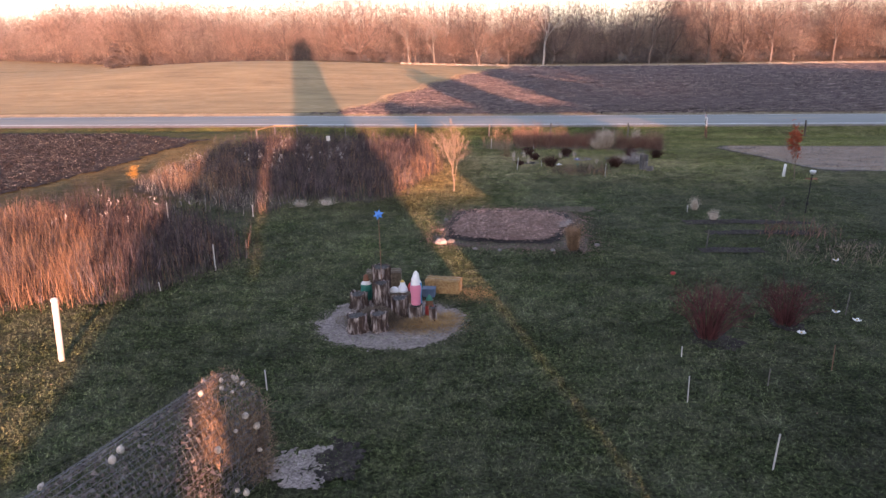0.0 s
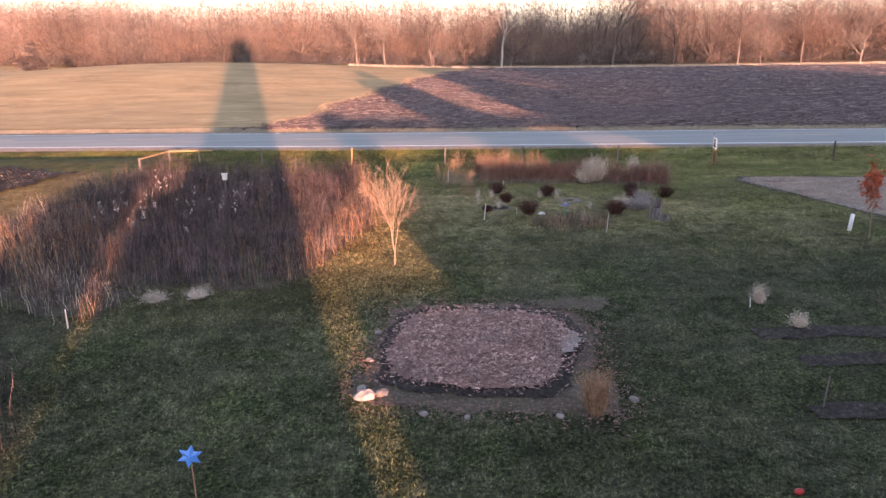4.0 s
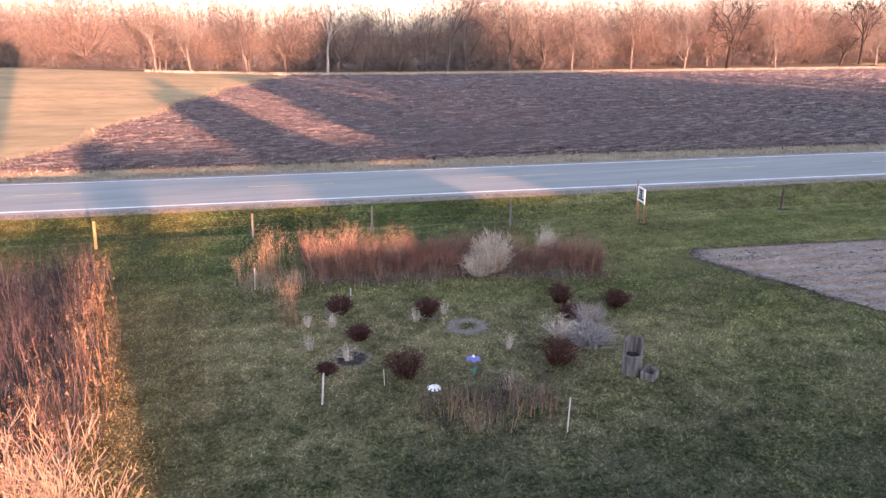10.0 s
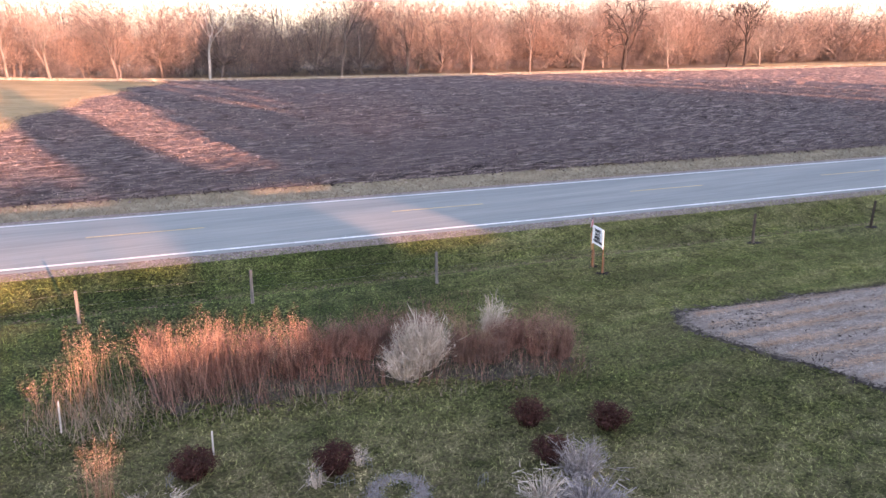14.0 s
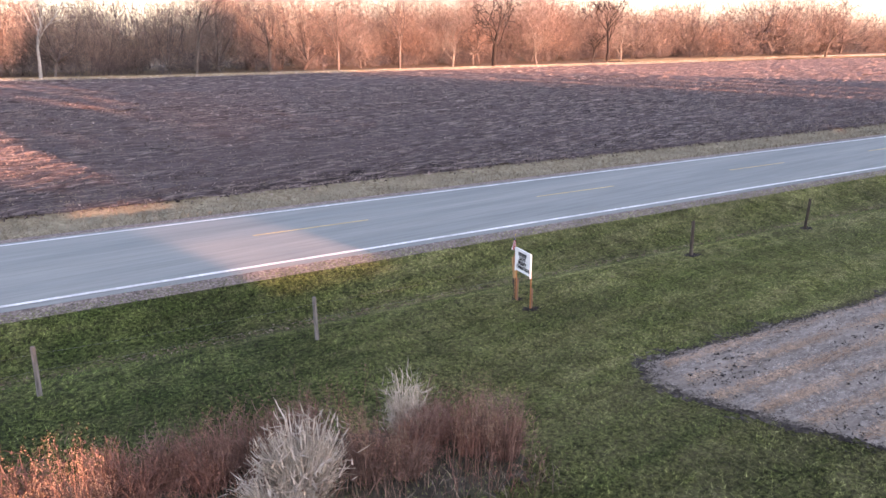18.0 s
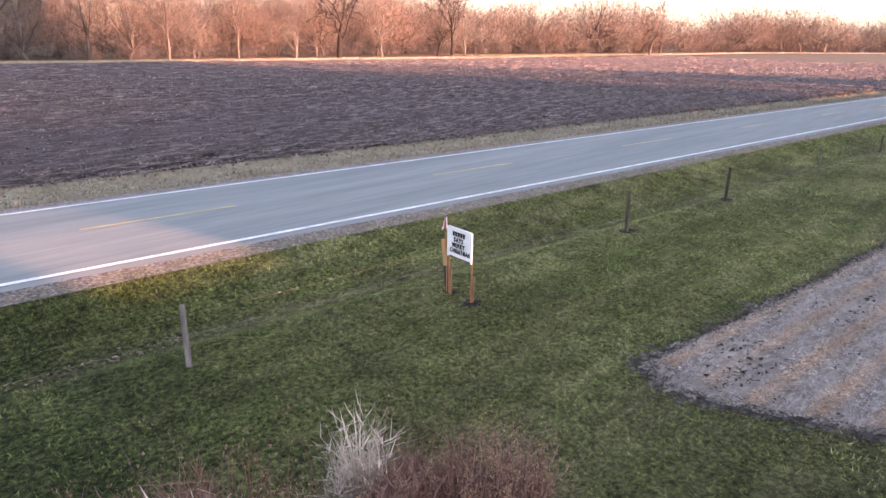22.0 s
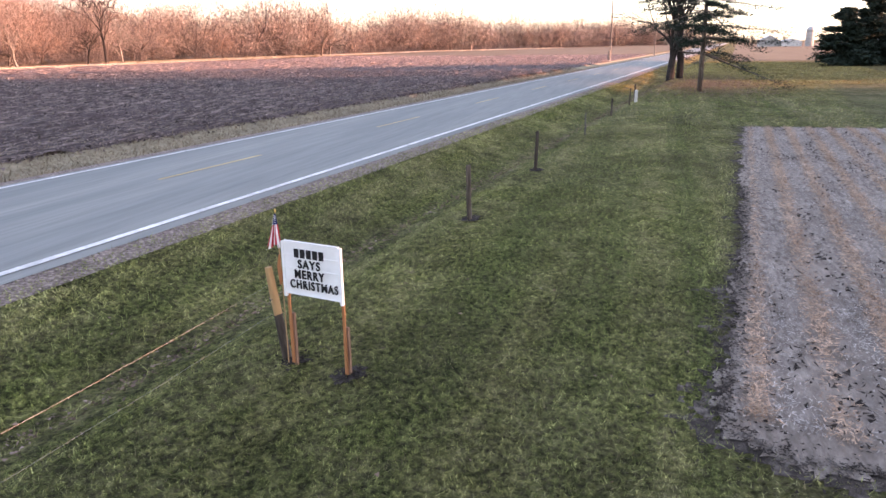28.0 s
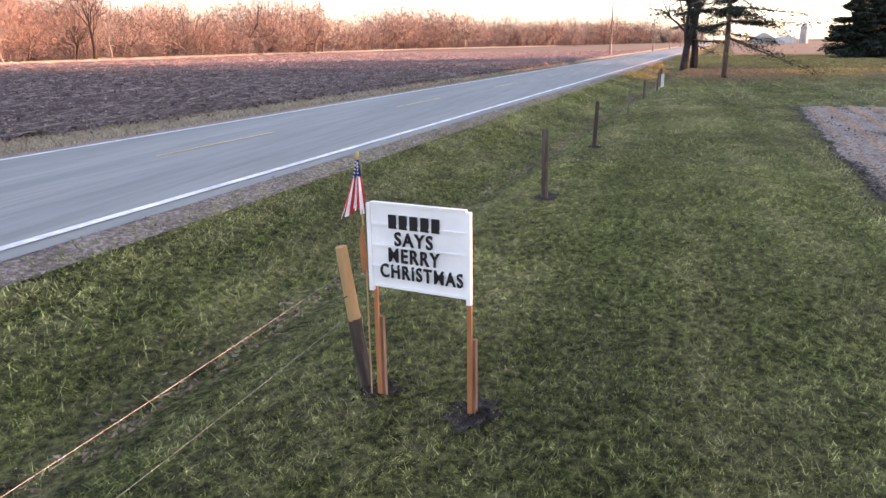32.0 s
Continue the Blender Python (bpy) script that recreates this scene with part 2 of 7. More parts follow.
GRAVEL = mat("gravel", [(0.07, 0.056, 0.05), (0.22, 0.175, 0.155), (0.48, 0.4, 0.35)], 14.0, 0.95, 0.9, 24.0, depth=0.05)
DRY_VERGE = mat("dry_verge", [(0.13, 0.11, 0.068), (0.28, 0.24, 0.155), (0.44, 0.38, 0.28)], 5.0, 0.95, 0.8, 12.0, wide=(0.25, 0.215, 0.145), wide_scale=0.4, depth=0.06)
PLOUGHED = mat("ploughed_soil", [(0.012, 0.01, 0.01), (0.12, 0.095, 0.094), (0.44, 0.36, 0.325)], 3.6, 0.95, 1.0, 5.0, wide=(0.128, 0.1, 0.1), wide_scale=0.1, stretch=(0.24, 1.7, 1), depth=0.3, contrast=(0.38, 0.64))
TILLED = mat("tilled_soil", [(0.01, 0.008, 0.008), (0.03, 0.024, 0.022), (0.2, 0.165, 0.135)], 2.6, 0.95, 0.9, 5.0, wide=(0.035, 0.028, 0.025), wide_scale=0.4, depth=0.3)
STUBBLE = mat("hay_field", [(0.24, 0.16, 0.075), (0.38, 0.265, 0.13), (0.48, 0.35, 0.19)], 1.6, 0.95, 0.6, 5.0, wide=(0.34, 0.25, 0.125), wide_scale=0.06, stretch=(0.5, 1.2, 1), depth=0.25)
BROWN_FIELD = mat("brown_field", [(0.13, 0.09, 0.06), (0.22, 0.16, 0.11)], 0.8, 0.95, 0.5, 2.0, wide=(0.17, 0.13, 0.08), wide_scale=0.03)
PLOT = mat("garden_plot", [(0.05, 0.042, 0.036), (0.26, 0.22, 0.188), (0.52, 0.455, 0.395)], 8.0, 0.95, 1.0, 18.0, wide=(0.3, 0.255, 0.215), wide_scale=0.9, stretch=(0.4, 1.2, 1), depth=0.06)
SOIL = mat("dark_soil", [(0.016, 0.013, 0.012), (0.035, 0.028, 0.025), (0.09, 0.075, 0.065)], 9.0, 0.95, 0.9, 18.0, depth=0.05)
STRAW_DUST = mat("pale_wood_chips", [(0.1, 0.082, 0.075), (0.29, 0.245, 0.22), (0.46, 0.395, 0.36)], 18.0, 0.95, 0.8, 30.0, depth=0.03)
ASH = mat("pale_ash", [(0.2, 0.19, 0.185), (0.34, 0.325, 0.31)], 30.0, 0.95, 0.0, island=0.3)
MULCH = mat("leaf_mulch", [(0.07, 0.045, 0.038), (0.23, 0.155, 0.135), (0.46, 0.35, 0.31)], 12.0, 0.95, 0.9, 20.0, wide=(0.24, 0.14, 0.115), wide_scale=0.7, depth=0.06)
MULCH_LEAF = mat("mulch_leaves", [(0.17, 0.1, 0.08), (0.5, 0.35, 0.29)], 6.0, 0.9, 0.0, island=0.6)
EDGE_SOIL = mat("grey_edge_soil", [(0.016, 0.013, 0.011), (0.07, 0.058, 0.05), (0.22, 0.19, 0.165)], 5.0, 0.95, 0.9, 18.0, depth=0.05)
RIM_SOIL = mat("trodden_soil", [(0.045, 0.035, 0.03), (0.11, 0.083, 0.07), (0.22, 0.165, 0.14)], 9.0, 0.95, 0.8, 22.0, wide=(0.085, 0.075, 0.045), wide_scale=1.1, depth=0.04)
BARK = mat("bark", [(0.05, 0.038, 0.03), (0.12, 0.095, 0.078), (0.24, 0.2, 0.17)], 9.0, 0.9, 0.9, 18.0, stretch=(1, 1, 0.3), local=True, depth=0.03)
STUMP_BARK = mat("stump_bark", [(0.016, 0.011, 0.01), (0.08, 0.054, 0.044), (0.55, 0.48, 0.44)], 8.0, 0.9, 1.0, 14.0, stretch=(1, 1, 0.22), local=True, depth=0.04)
STUMP_TOP = mat("weathered_end_grain", [(0.03, 0.028, 0.027), (0.075, 0.07, 0.066), (0.14, 0.13, 0.12)], 12.0, 0.9, 0.5, 30.0, local=True)
PALE_BARK = mat("pale_young_bark", [(0.2, 0.15, 0.11), (0.3, 0.23, 0.17)], 12.0, 0.85, 0.4, local=True, stretch=(1, 1, 0.4))
WOODS = mat("bare_wood_twigs", [(0.12, 0.103, 0.098), (0.2, 0.172, 0.159), (0.33, 0.28, 0.244)], 0.3, 0.95, 0.0, wide=(0.21, 0.143, 0.115), wide_scale=0.07, island=0.5)
WOOD_STEMS = mat("grey_tree_stems", [(0.08, 0.068, 0.064), (0.16, 0.138, 0.125)], 0.3, 0.95, 0.0, wide=(0.1, 0.08, 0.07), wide_scale=0.11, island=0.4)
DARK_BARK = mat("dark_oak_bark", [(0.022, 0.018, 0.017), (0.05, 0.041, 0.037)], 3.0, 0.95, 0.5, local=True)
BRUSH = mat("brushwood", [(0.08, 0.069, 0.066), (0.18, 0.153, 0.14)], 0.5, 0.95, 0.0, wide=(0.08, 0.068, 0.072), wide_scale=0.1, island=0.45)
PALE_TRUNK = mat("pale_tree_bark", [(0.13, 0.112, 0.1), (0.22, 0.195, 0.17)], 1.5, 0.9, 0.2, local=True)
WHITE_BARK = mat("white_bark", [(0.22, 0.2, 0.18), (0.4, 0.365, 0.33)], 1.5, 0.85, 0.2, local=True)
NEEDLES = mat("conifer_needles", [(0.012, 0.02, 0.014), (0.026, 0.04, 0.026)], 3.0, 0.8, 0.0, island=0.4)
RED_STEMS = mat("red_brown_stems", [(0.13, 0.06, 0.043), (0.28, 0.135, 0.095)], 2.0, 0.9, 0.0, wide=(0.21, 0.14, 0.108), wide_scale=0.6, island=0.45)
GREY_STEMS = mat("grey_brown_stems", [(0.026, 0.019, 0.02), (0.076, 0.059, 0.061), (0.21, 0.175, 0.17)], 1.6, 0.9, 0.0, wide=(0.06, 0.042, 0.045), wide_scale=0.45, island=0.75, contrast=(0.4, 0.6))
TAN_STEMS = mat("tan_grass", [(0.2, 0.128, 0.075), (0.36, 0.255, 0.165)], 2.0, 0.9, 0.0, wide=(0.26, 0.14, 0.08), wide_scale=0.5, island=0.45)
PALE_STEMS = mat("pale_grass", [(0.4, 0.33, 0.26), (0.64, 0.55, 0.45)], 2.0, 0.9, 0.0, island=0.3)
GREY_STRAW = mat("grey_dead_leaves", [(0.19, 0.166, 0.153), (0.4, 0.352, 0.325)], 2.0, 0.9, 0.0, island=0.4)
SEEDS = mat("seed_heads", [(0.08, 0.06, 0.056), (0.22, 0.172, 0.152)], 2.0, 0.95, 0.0, island=0.5)
FLUFF = mat("seed_fluff", [(0.24, 0.215, 0.2), (0.4, 0.37, 0.34)], 4.0, 0.95, 0.0, island=0.3)
SEDUM = mat("dry_flower_heads", [(0.022, 0.009, 0.007), (0.058, 0.023, 0.017), (0.11, 0.048, 0.035)], 9.0, 0.95, 0.0, island=0.4)
TWIG_RED = mat("red_twigs", [(0.06, 0.022, 0.024), (0.13, 0.048, 0.046)], 3.0, 0.85, 0.0, island=0.5)
THATCH = mat("brown_thatch", [(0.035, 0.028, 0.024), (0.09, 0.075, 0.06), (0.17, 0.145, 0.115)], 7.0, 0.95, 0.9, 16.0, wide=(0.06, 0.06, 0.032), wide_scale=0.8, depth=0.06)
DRY_GRASS = mat("dry_grass_blades", [(0.17, 0.138, 0.095), (0.34, 0.28, 0.2)], 1.2, 0.9, 0.0, island=0.4)
ORANGE_LEAF = mat("orange_leaves", [(0.26, 0.045, 0.02), (0.4, 0.09, 0.035)], 6.0, 0.7, 0.0, island=0.35)
YELLOW_LEAF = mat("yellow_leaves", [(0.3, 0.16, 0.03), (0.46, 0.28, 0.06)], 6.0, 0.7, 0.0, island=0.35)
LEAF_LITTER = mat("fallen_leaves", [(0.09, 0.055, 0.038), (0.2, 0.14, 0.1), (0.32, 0.26, 0.21)], 3.0, 0.9, 0.0, island=0.5)
DEAD_BLADES = mat("dead_lawn_blades", [(0.1, 0.09, 0.045), (0.24, 0.21, 0.11)], 1.2, 0.9, 0.0, island=0.4)
PLUME = mat("grass_plumes", [(0.3, 0.19, 0.125), (0.46, 0.31, 0.21)], 3.0, 0.95, 0.0, island=0.3)
ROW_STRAW = mat("corn_leaf_litter", [(0.3, 0.2, 0.135), (0.56, 0.41, 0.3)], 2.0, 0.95, 0.0, island=0.45)
GREY_LITTER = mat("bleached_litter", [(0.28, 0.25, 0.228), (0.56, 0.51, 0.465)], 3.0, 0.95, 0.0, island=0.45)
STRAW_BITS = mat("straw_bits", [(0.32, 0.275, 0.22), (0.62, 0.55, 0.47)], 3.0, 0.95, 0.0, island=0.4)
CLODS = mat("soil_clods", [(0.03, 0.024, 0.023), (0.15, 0.118, 0.112), (0.4, 0.33, 0.3)], 1.5, 0.95, 0.0, island=0.7)
POST_WOOD = mat("weathered_post_wood", [(0.085, 0.075, 0.068), (0.17, 0.153, 0.138), (0.29, 0.265, 0.24)], 14.0, 0.9, 0.7, 30.0, stretch=(1, 1, 0.12), local=True, each=0.2, depth=0.006)
OLD_POST = mat("dark_post_wood", [(0.03, 0.024, 0.019), (0.08, 0.063, 0.05), (0.17, 0.14, 0.115)], 14.0, 0.9, 0.7, 30.0, stretch=(1, 1, 0.12), local=True, each=0.2, depth=0.006)
LOG_GREY = mat("weathered_log_grey", [(0.05, 0.046, 0.044), (0.13, 0.12, 0.115), (0.26, 0.24, 0.225)], 16.0, 0.9, 0.8, 34.0, stretch=(1, 1, 0.1), local=True, each=0.35, depth=0.01)
NEW_WOOD = mat("peeled_post_wood", [(0.34, 0.2, 0.09), (0.5, 0.33, 0.16)], 12.0, 0.8, 0.4, 30.0, stretch=(1, 1, 0.12), local=True, depth=0.004)
STAKE_WOOD = mat("brown_stake_wood", [(0.11, 0.06, 0.04), (0.25, 0.14, 0.09), (0.33, 0.21, 0.14)], 16.0, 0.85, 0.5, 40.0, stretch=(1, 1, 0.1), local=True, depth=0.004)
ORANGE_STAKE = mat("orange_stake_wood", [(0.3, 0.125, 0.05), (0.42, 0.19, 0.08)], 16.0, 0.8, 0.3, 40.0, stretch=(1, 1, 0.1), local=True, depth=0.003)
WHITE = mat("white_plastic", [(0.72, 0.72, 0.71), (0.82, 0.82, 0.81)], 4.0, 0.5, 0.05, local=True, spec=0.4)
WHITE_DIRTY = mat("stained_white_pvc", [(0.45, 0.42, 0.36), (0.74, 0.72, 0.68)], 6.0, 0.6, 0.1, local=True, stretch=(1, 1, 0.3))
BLACK = mat("black_letters", [(0.012, 0.012, 0.013), (0.022, 0.022, 0.024)], 8.0, 0.5, 0.0, local=True)
BLACK_METAL = mat("black_metal", [(0.015, 0.015, 0.015), (0.035, 0.035, 0.035)], 20.0, 0.5, 0.2, local=True)
WIRE = mat("fence_wire", [(0.25, 0.25, 0.22), (0.36, 0.355, 0.31)], 8.0, 0.6, 0.0, local=True)
GREY_WIRE = mat("galvanised_wire", [(0.13, 0.13, 0.14), (0.26, 0.26, 0.275)], 12.0, 0.5, 0.0, metal=0.4)
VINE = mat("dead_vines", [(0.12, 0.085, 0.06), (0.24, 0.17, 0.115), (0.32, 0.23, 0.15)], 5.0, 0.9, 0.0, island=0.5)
DULL_VINE = mat("dull_grey_vines", [(0.075, 0.065, 0.062), (0.15, 0.13, 0.122), (0.22, 0.19, 0.175)], 5.0, 0.9, 0.0, island=0.5)
GOURD = mat("pale_gourd", [(0.34, 0.29, 0.23), (0.54, 0.48, 0.41)], 14.0, 0.6, 0.1, local=True)
STRAW = mat("straw", [(0.22, 0.125, 0.05), (0.38, 0.235, 0.1), (0.5, 0.345, 0.17)], 16.0, 0.9, 0.7, 40.0, stretch=(1, 1, 1), local=True, depth=0.02)
OLD_STRAW = mat("old_straw", [(0.06, 0.044, 0.03), (0.15, 0.11, 0.075), (0.27, 0.205, 0.14)], 14.0, 0.9, 0.7, 40.0, local=True, depth=0.02)
STONE = mat("fieldstone", [(0.17, 0.15, 0.14), (0.32, 0.29, 0.27)], 5.0, 0.9, 0.5, 14.0, local=True, each=0.3)
PINK = mat("pink_moulded_plastic", [(0.62, 0.2, 0.3), (0.7, 0.26, 0.36)], 3.0, 0.45, 0.05, local=True, spec=0.4)
TEAL = mat("green_moulded_plastic", [(0.02, 0.16, 0.12), (0.04, 0.22, 0.16)], 3.0, 0.45, 0.05, local=True, spec=0.4)
BLUE = mat("blue_moulded_plastic", [(0.06, 0.24, 0.42), (0.1, 0.32, 0.5)], 3.0, 0.45, 0.05, local=True, spec=0.4)
RED = mat("red_moulded_plastic", [(0.35, 0.03, 0.03), (0.45, 0.05, 0.04)], 3.0, 0.45, 0.05, local=True, spec=0.4)
YELLOW = mat("yellow_moulded_plastic", [(0.55, 0.36, 0.06), (0.62, 0.42, 0.1)], 3.0, 0.45, 0.05, local=True, spec=0.4)
BROWN = mat("brown_moulded_plastic", [(0.16, 0.07, 0.04), (0.22, 0.1, 0.06)], 3.0, 0.5, 0.05, local=True)
GREY_BOX = mat("grey_blue_plastic", [(0.1, 0.14, 0.2), (0.15, 0.2, 0.27)], 5.0, 0.6, 0.1, local=True)
FLAG_RED = mat("flag_red", [(0.42, 0.02, 0.03), (0.5, 0.035, 0.05)], 20.0, 0.8, 0.1, local=True)
FLAG_WHITE = mat("flag_white", [(0.7, 0.68, 0.68), (0.8, 0.78, 0.78)], 20.0, 0.8, 0.1, local=True)
FLAG_BLUE = mat("flag_blue", [(0.02, 0.025, 0.09), (0.03, 0.04, 0.12)], 20.0, 0.8, 0.1, local=True)
SILO_WALL = mat("concrete_staves", [(0.3, 0.28, 0.26), (0.42, 0.4, 0.37)], 2.0, 0.9, 0.3, local=True)
METAL_ROOF = mat("metal_sheet", [(0.4, 0.4, 0.4), (0.52, 0.52, 0.52)], 2.0, 0.45, 0.1, local=True, metal=0.3)
BARN_WALL = mat("barn_boards", [(0.5, 0.48, 0.46), (0.66, 0.64, 0.61)], 3.0, 0.8, 0.2, local=True, stretch=(4, 4, 0.3))
WINDOW = mat("dark_window", [(0.02, 0.022, 0.026), (0.035, 0.038, 0.042)], 3.0, 0.15, 0.0, local=True, spec=0.5)
LIGHT_BLUE = mat("blue_foil", [(0.04, 0.16, 0.5), (0.08, 0.26, 0.68)], 5.0, 0.35, 0.0, local=True, spec=0.5)
PURPLE = mat("blue_violet_cloth", [(0.12, 0.12, 0.32), (0.2, 0.2, 0.45)], 5.0, 0.7, 0.1, local=True)

# ---- mesh tools ----
RNG = np.random.default_rng(7)


class Build:
    """Collects points and faces of one mesh."""

    def __init__(self):
        self.v, self.f, self.s, self.count = [], [], [], 0

    def add(self, v, f, slot=0):
        v = np.asarray(v, float)
        self.v.append(v)
        self.f += [tuple(int(i) + self.count for i in face) for face in f]
        self.s += [slot] * len(f)
        self.count += len(v)
        return self

    def box(self, c, size, m=None, slot=0, taper=1.0):
        x, y, z = (s / 2 for s in size)
        v = np.array([(-x, -y, -z), (x, -y, -z), (x, y, -z), (-x, y, -z), (-x * taper, -y * taper, z), (x * taper, -y * taper, z), (x * taper, y * taper, z), (-x * taper, y * taper, z)])
        if m is not None:
            v = v @ np.array(m.to_3x3()).T
        return self.add(v + np.array(c), [(0, 3, 2, 1), (4, 5, 6, 7), (0, 1, 5, 4), (1, 2, 6, 5), (2, 3, 7, 6), (3, 0, 4, 7)], slot)

    def tube(self, points, radii, sides=8, caps=True, slot=0, wobble=0.0):
        p = np.asarray(points, float)
        d = np.gradient(p, axis=0)
        d /= np.linalg.norm(d, axis=1)[:, None] + 1e-9
        ref = np.array((0, 0, 1.0)) if abs(d[0][2]) < 0.9 else np.array((1.0, 0, 0))
        v, k = [], np.arange(sides) * 2 * np.pi / sides
        for q, w, r in zip(p, d, radii):
            a = np.cross(w, ref)
            a /= np.linalg.norm(a) + 1e-9
            b = np.cross(w, a)
            rr = r * (1 + wobble * RNG.uniform(-1, 1, sides))
            v.append(q + (np.cos(k) * rr)[:, None] * a + (np.sin(k) * rr)[:, None] * b)
        n = len(p)
        f = [(i * sides + j, i * sides + (j + 1) % sides, (i + 1) * sides + (j + 1) % sides, (i + 1) * sides + j) for i in range(n - 1) for j in range(sides)]
        if caps:
            f += [tuple(range(sides))[::-1], tuple((n - 1) * sides + j for j in range(sides))]
        return self.add(np.concatenate(v), f, slot)

    def lathe(self, profile, sides=16, c=(0, 0, 0), slot=0, squash=(1, 1), wobble=0.0):
        rows = [(np.array((0, 0, z)) + np.array(c), r) for r, z in profile]
        k = np.arange(sides) * 2 * np.pi / sides
        v = np.concatenate([q + np.stack([np.cos(k) * max(r, 1e-3) * squash[0] * (w := 1 + wobble * RNG.uniform(-1, 1, sides)), np.sin(k) * max(r, 1e-3) * squash[1] * w, 0 * k], 1) for q, r in rows])
        n = len(rows)
        f = [(i * sides + j, i * sides + (j + 1) % sides, (i + 1) * sides + (j + 1) % sides, (i + 1) * sides + j) for i in range(n - 1) for j in range(sides)]
        f += [tuple(range(sides))[::-1], tuple((n - 1) * sides + j for j in range(sides))]
        return self.add(v, f, slot)

    def blob(self, c, r, rough=0.15, slot=0, seed=0):
        u, w = 10, 6
        v = [(0, 0, -1)] + [(math.cos(a) * math.cos(e), math.sin(a) * math.cos(e), math.sin(e)) for e in np.linspace(-1.2, 1.2, w) for a in np.arange(u) * 2 * np.pi / u] + [(0, 0, 1)]
        v = np.array(v) * (1 + rough * np.random.default_rng(seed).uniform(-1, 1, len(v)))[:, None]
        f = [(0, 1 + (j + 1) % u, 1 + j) for j in range(u)]
        f += [(1 + i * u + j, 1 + i * u + (j + 1) % u, 1 + (i + 1) * u + (j + 1) % u, 1 + (i + 1) * u + j) for i in range(w - 1) for j in range(u)]
        f += [(1 + u * w, 1 + (w - 1) * u + j, 1 + (w - 1) * u + (j + 1) % u) for j in range(u)]
        return self.add(v * np.array(r) + np.array(c), f, slot)

    def mesh(self, name, smooth=False):
        me = bpy.data.meshes.new(name)
        me.from_pydata(np.concatenate(self.v).tolist(), [], self.f)
        if any(self.s):
            me.polygons.foreach_set("material_index", self.s)
        if smooth:
            me.polygons.foreach_set("use_smooth", [True] * len(me.polygons))
        return me


def raw(name, v, f):
    me = bpy.data.meshes.new(name)
    me.from_pydata(np.asarray(v).tolist(), [], np.asarray(f).tolist())
    return me


UNCOUNTED = {"branches", "needles", "stems", "seed_heads", "twigs", "flower_heads", "leaves", "vines", "hanging_vines", "dead_leaves", "loose_straw", "crown"}


def part(name, b, material, parent=None, label="", smooth=False):
    """One mesh object from a Build or a mesh, under its thing or part."""
    me = b.mesh(name, smooth) if isinstance(b, Build) else b
    for m in material if isinstance(material, (list, tuple)) else [material]:
        me.materials.append(m)
    ob = new(name, me)
    ob.parent = parent
    if label:
        tagged(ob, label)
    if parent is not None and name in UNCOUNTED:
        tagged(ob, kind="stuff")
    return ob


def thing(name, label, category, at=(0, 0, 0), turn=0.0, group="", kind="", lean=(0, 0)):
    ob = new(name)
    ob.matrix_basis = pose(at[0], at[1], at[2], lean[0], lean[1], turn)
    return tagged(ob, label, category, group, kind)


def plain(name, b, material, label, category, at=(0, 0, 0), turn=0.0, group="", kind="", smooth=False, lean=(0, 0)):
    ob = part(name, b, material, None, "", smooth)
    ob.matrix_basis = pose(at[0], at[1], at[2], lean[0], lean[1], turn)
    return tagged(ob, label, category, group, kind)


def place(x, y, dz=0.0):
    return (x, y, float(H(x, y)) + dz)


# ---- the lie of the land ----


def near_line(x):
    """y of the road's near edge line."""
    return 62.0 - 0.092 * x


def soft(t):
    t = np.clip(t, 0, 1)
    return t * t * (3 - 2 * t)


PROFILE_V = [-400, -6.5, -4.5, -3.75, -3.3, -2.5, -1.1, 0.0, 3.15, 6.3, 7.4, 9.2, 11.2, 12.2, 15.0]
PROFILE_Z = [0.0, 0.0, -0.04, -0.3, -0.33, -0.18, 0.15, 0.28, 0.34, 0.28, 0.2, -0.3, -0.3, 0.0, 0.0]


def H(x, y):
    x, y = np.asarray(x, float), np.asarray(y, float)
    v = y - near_line(x)
    z = np.interp(v, PROFILE_V, PROFILE_Z)
    z = z + 0.55 * soft((-x - 2) / 14) * soft((v + 24) / 16) * (1 - 0.85 * soft((v + 7) / 6))
    z = z + 2.6 * np.exp(-(((x + 42) / 40) ** 2)) * soft((y - 84) / 66) * (1 - soft((y - 152) / 60))
    return z


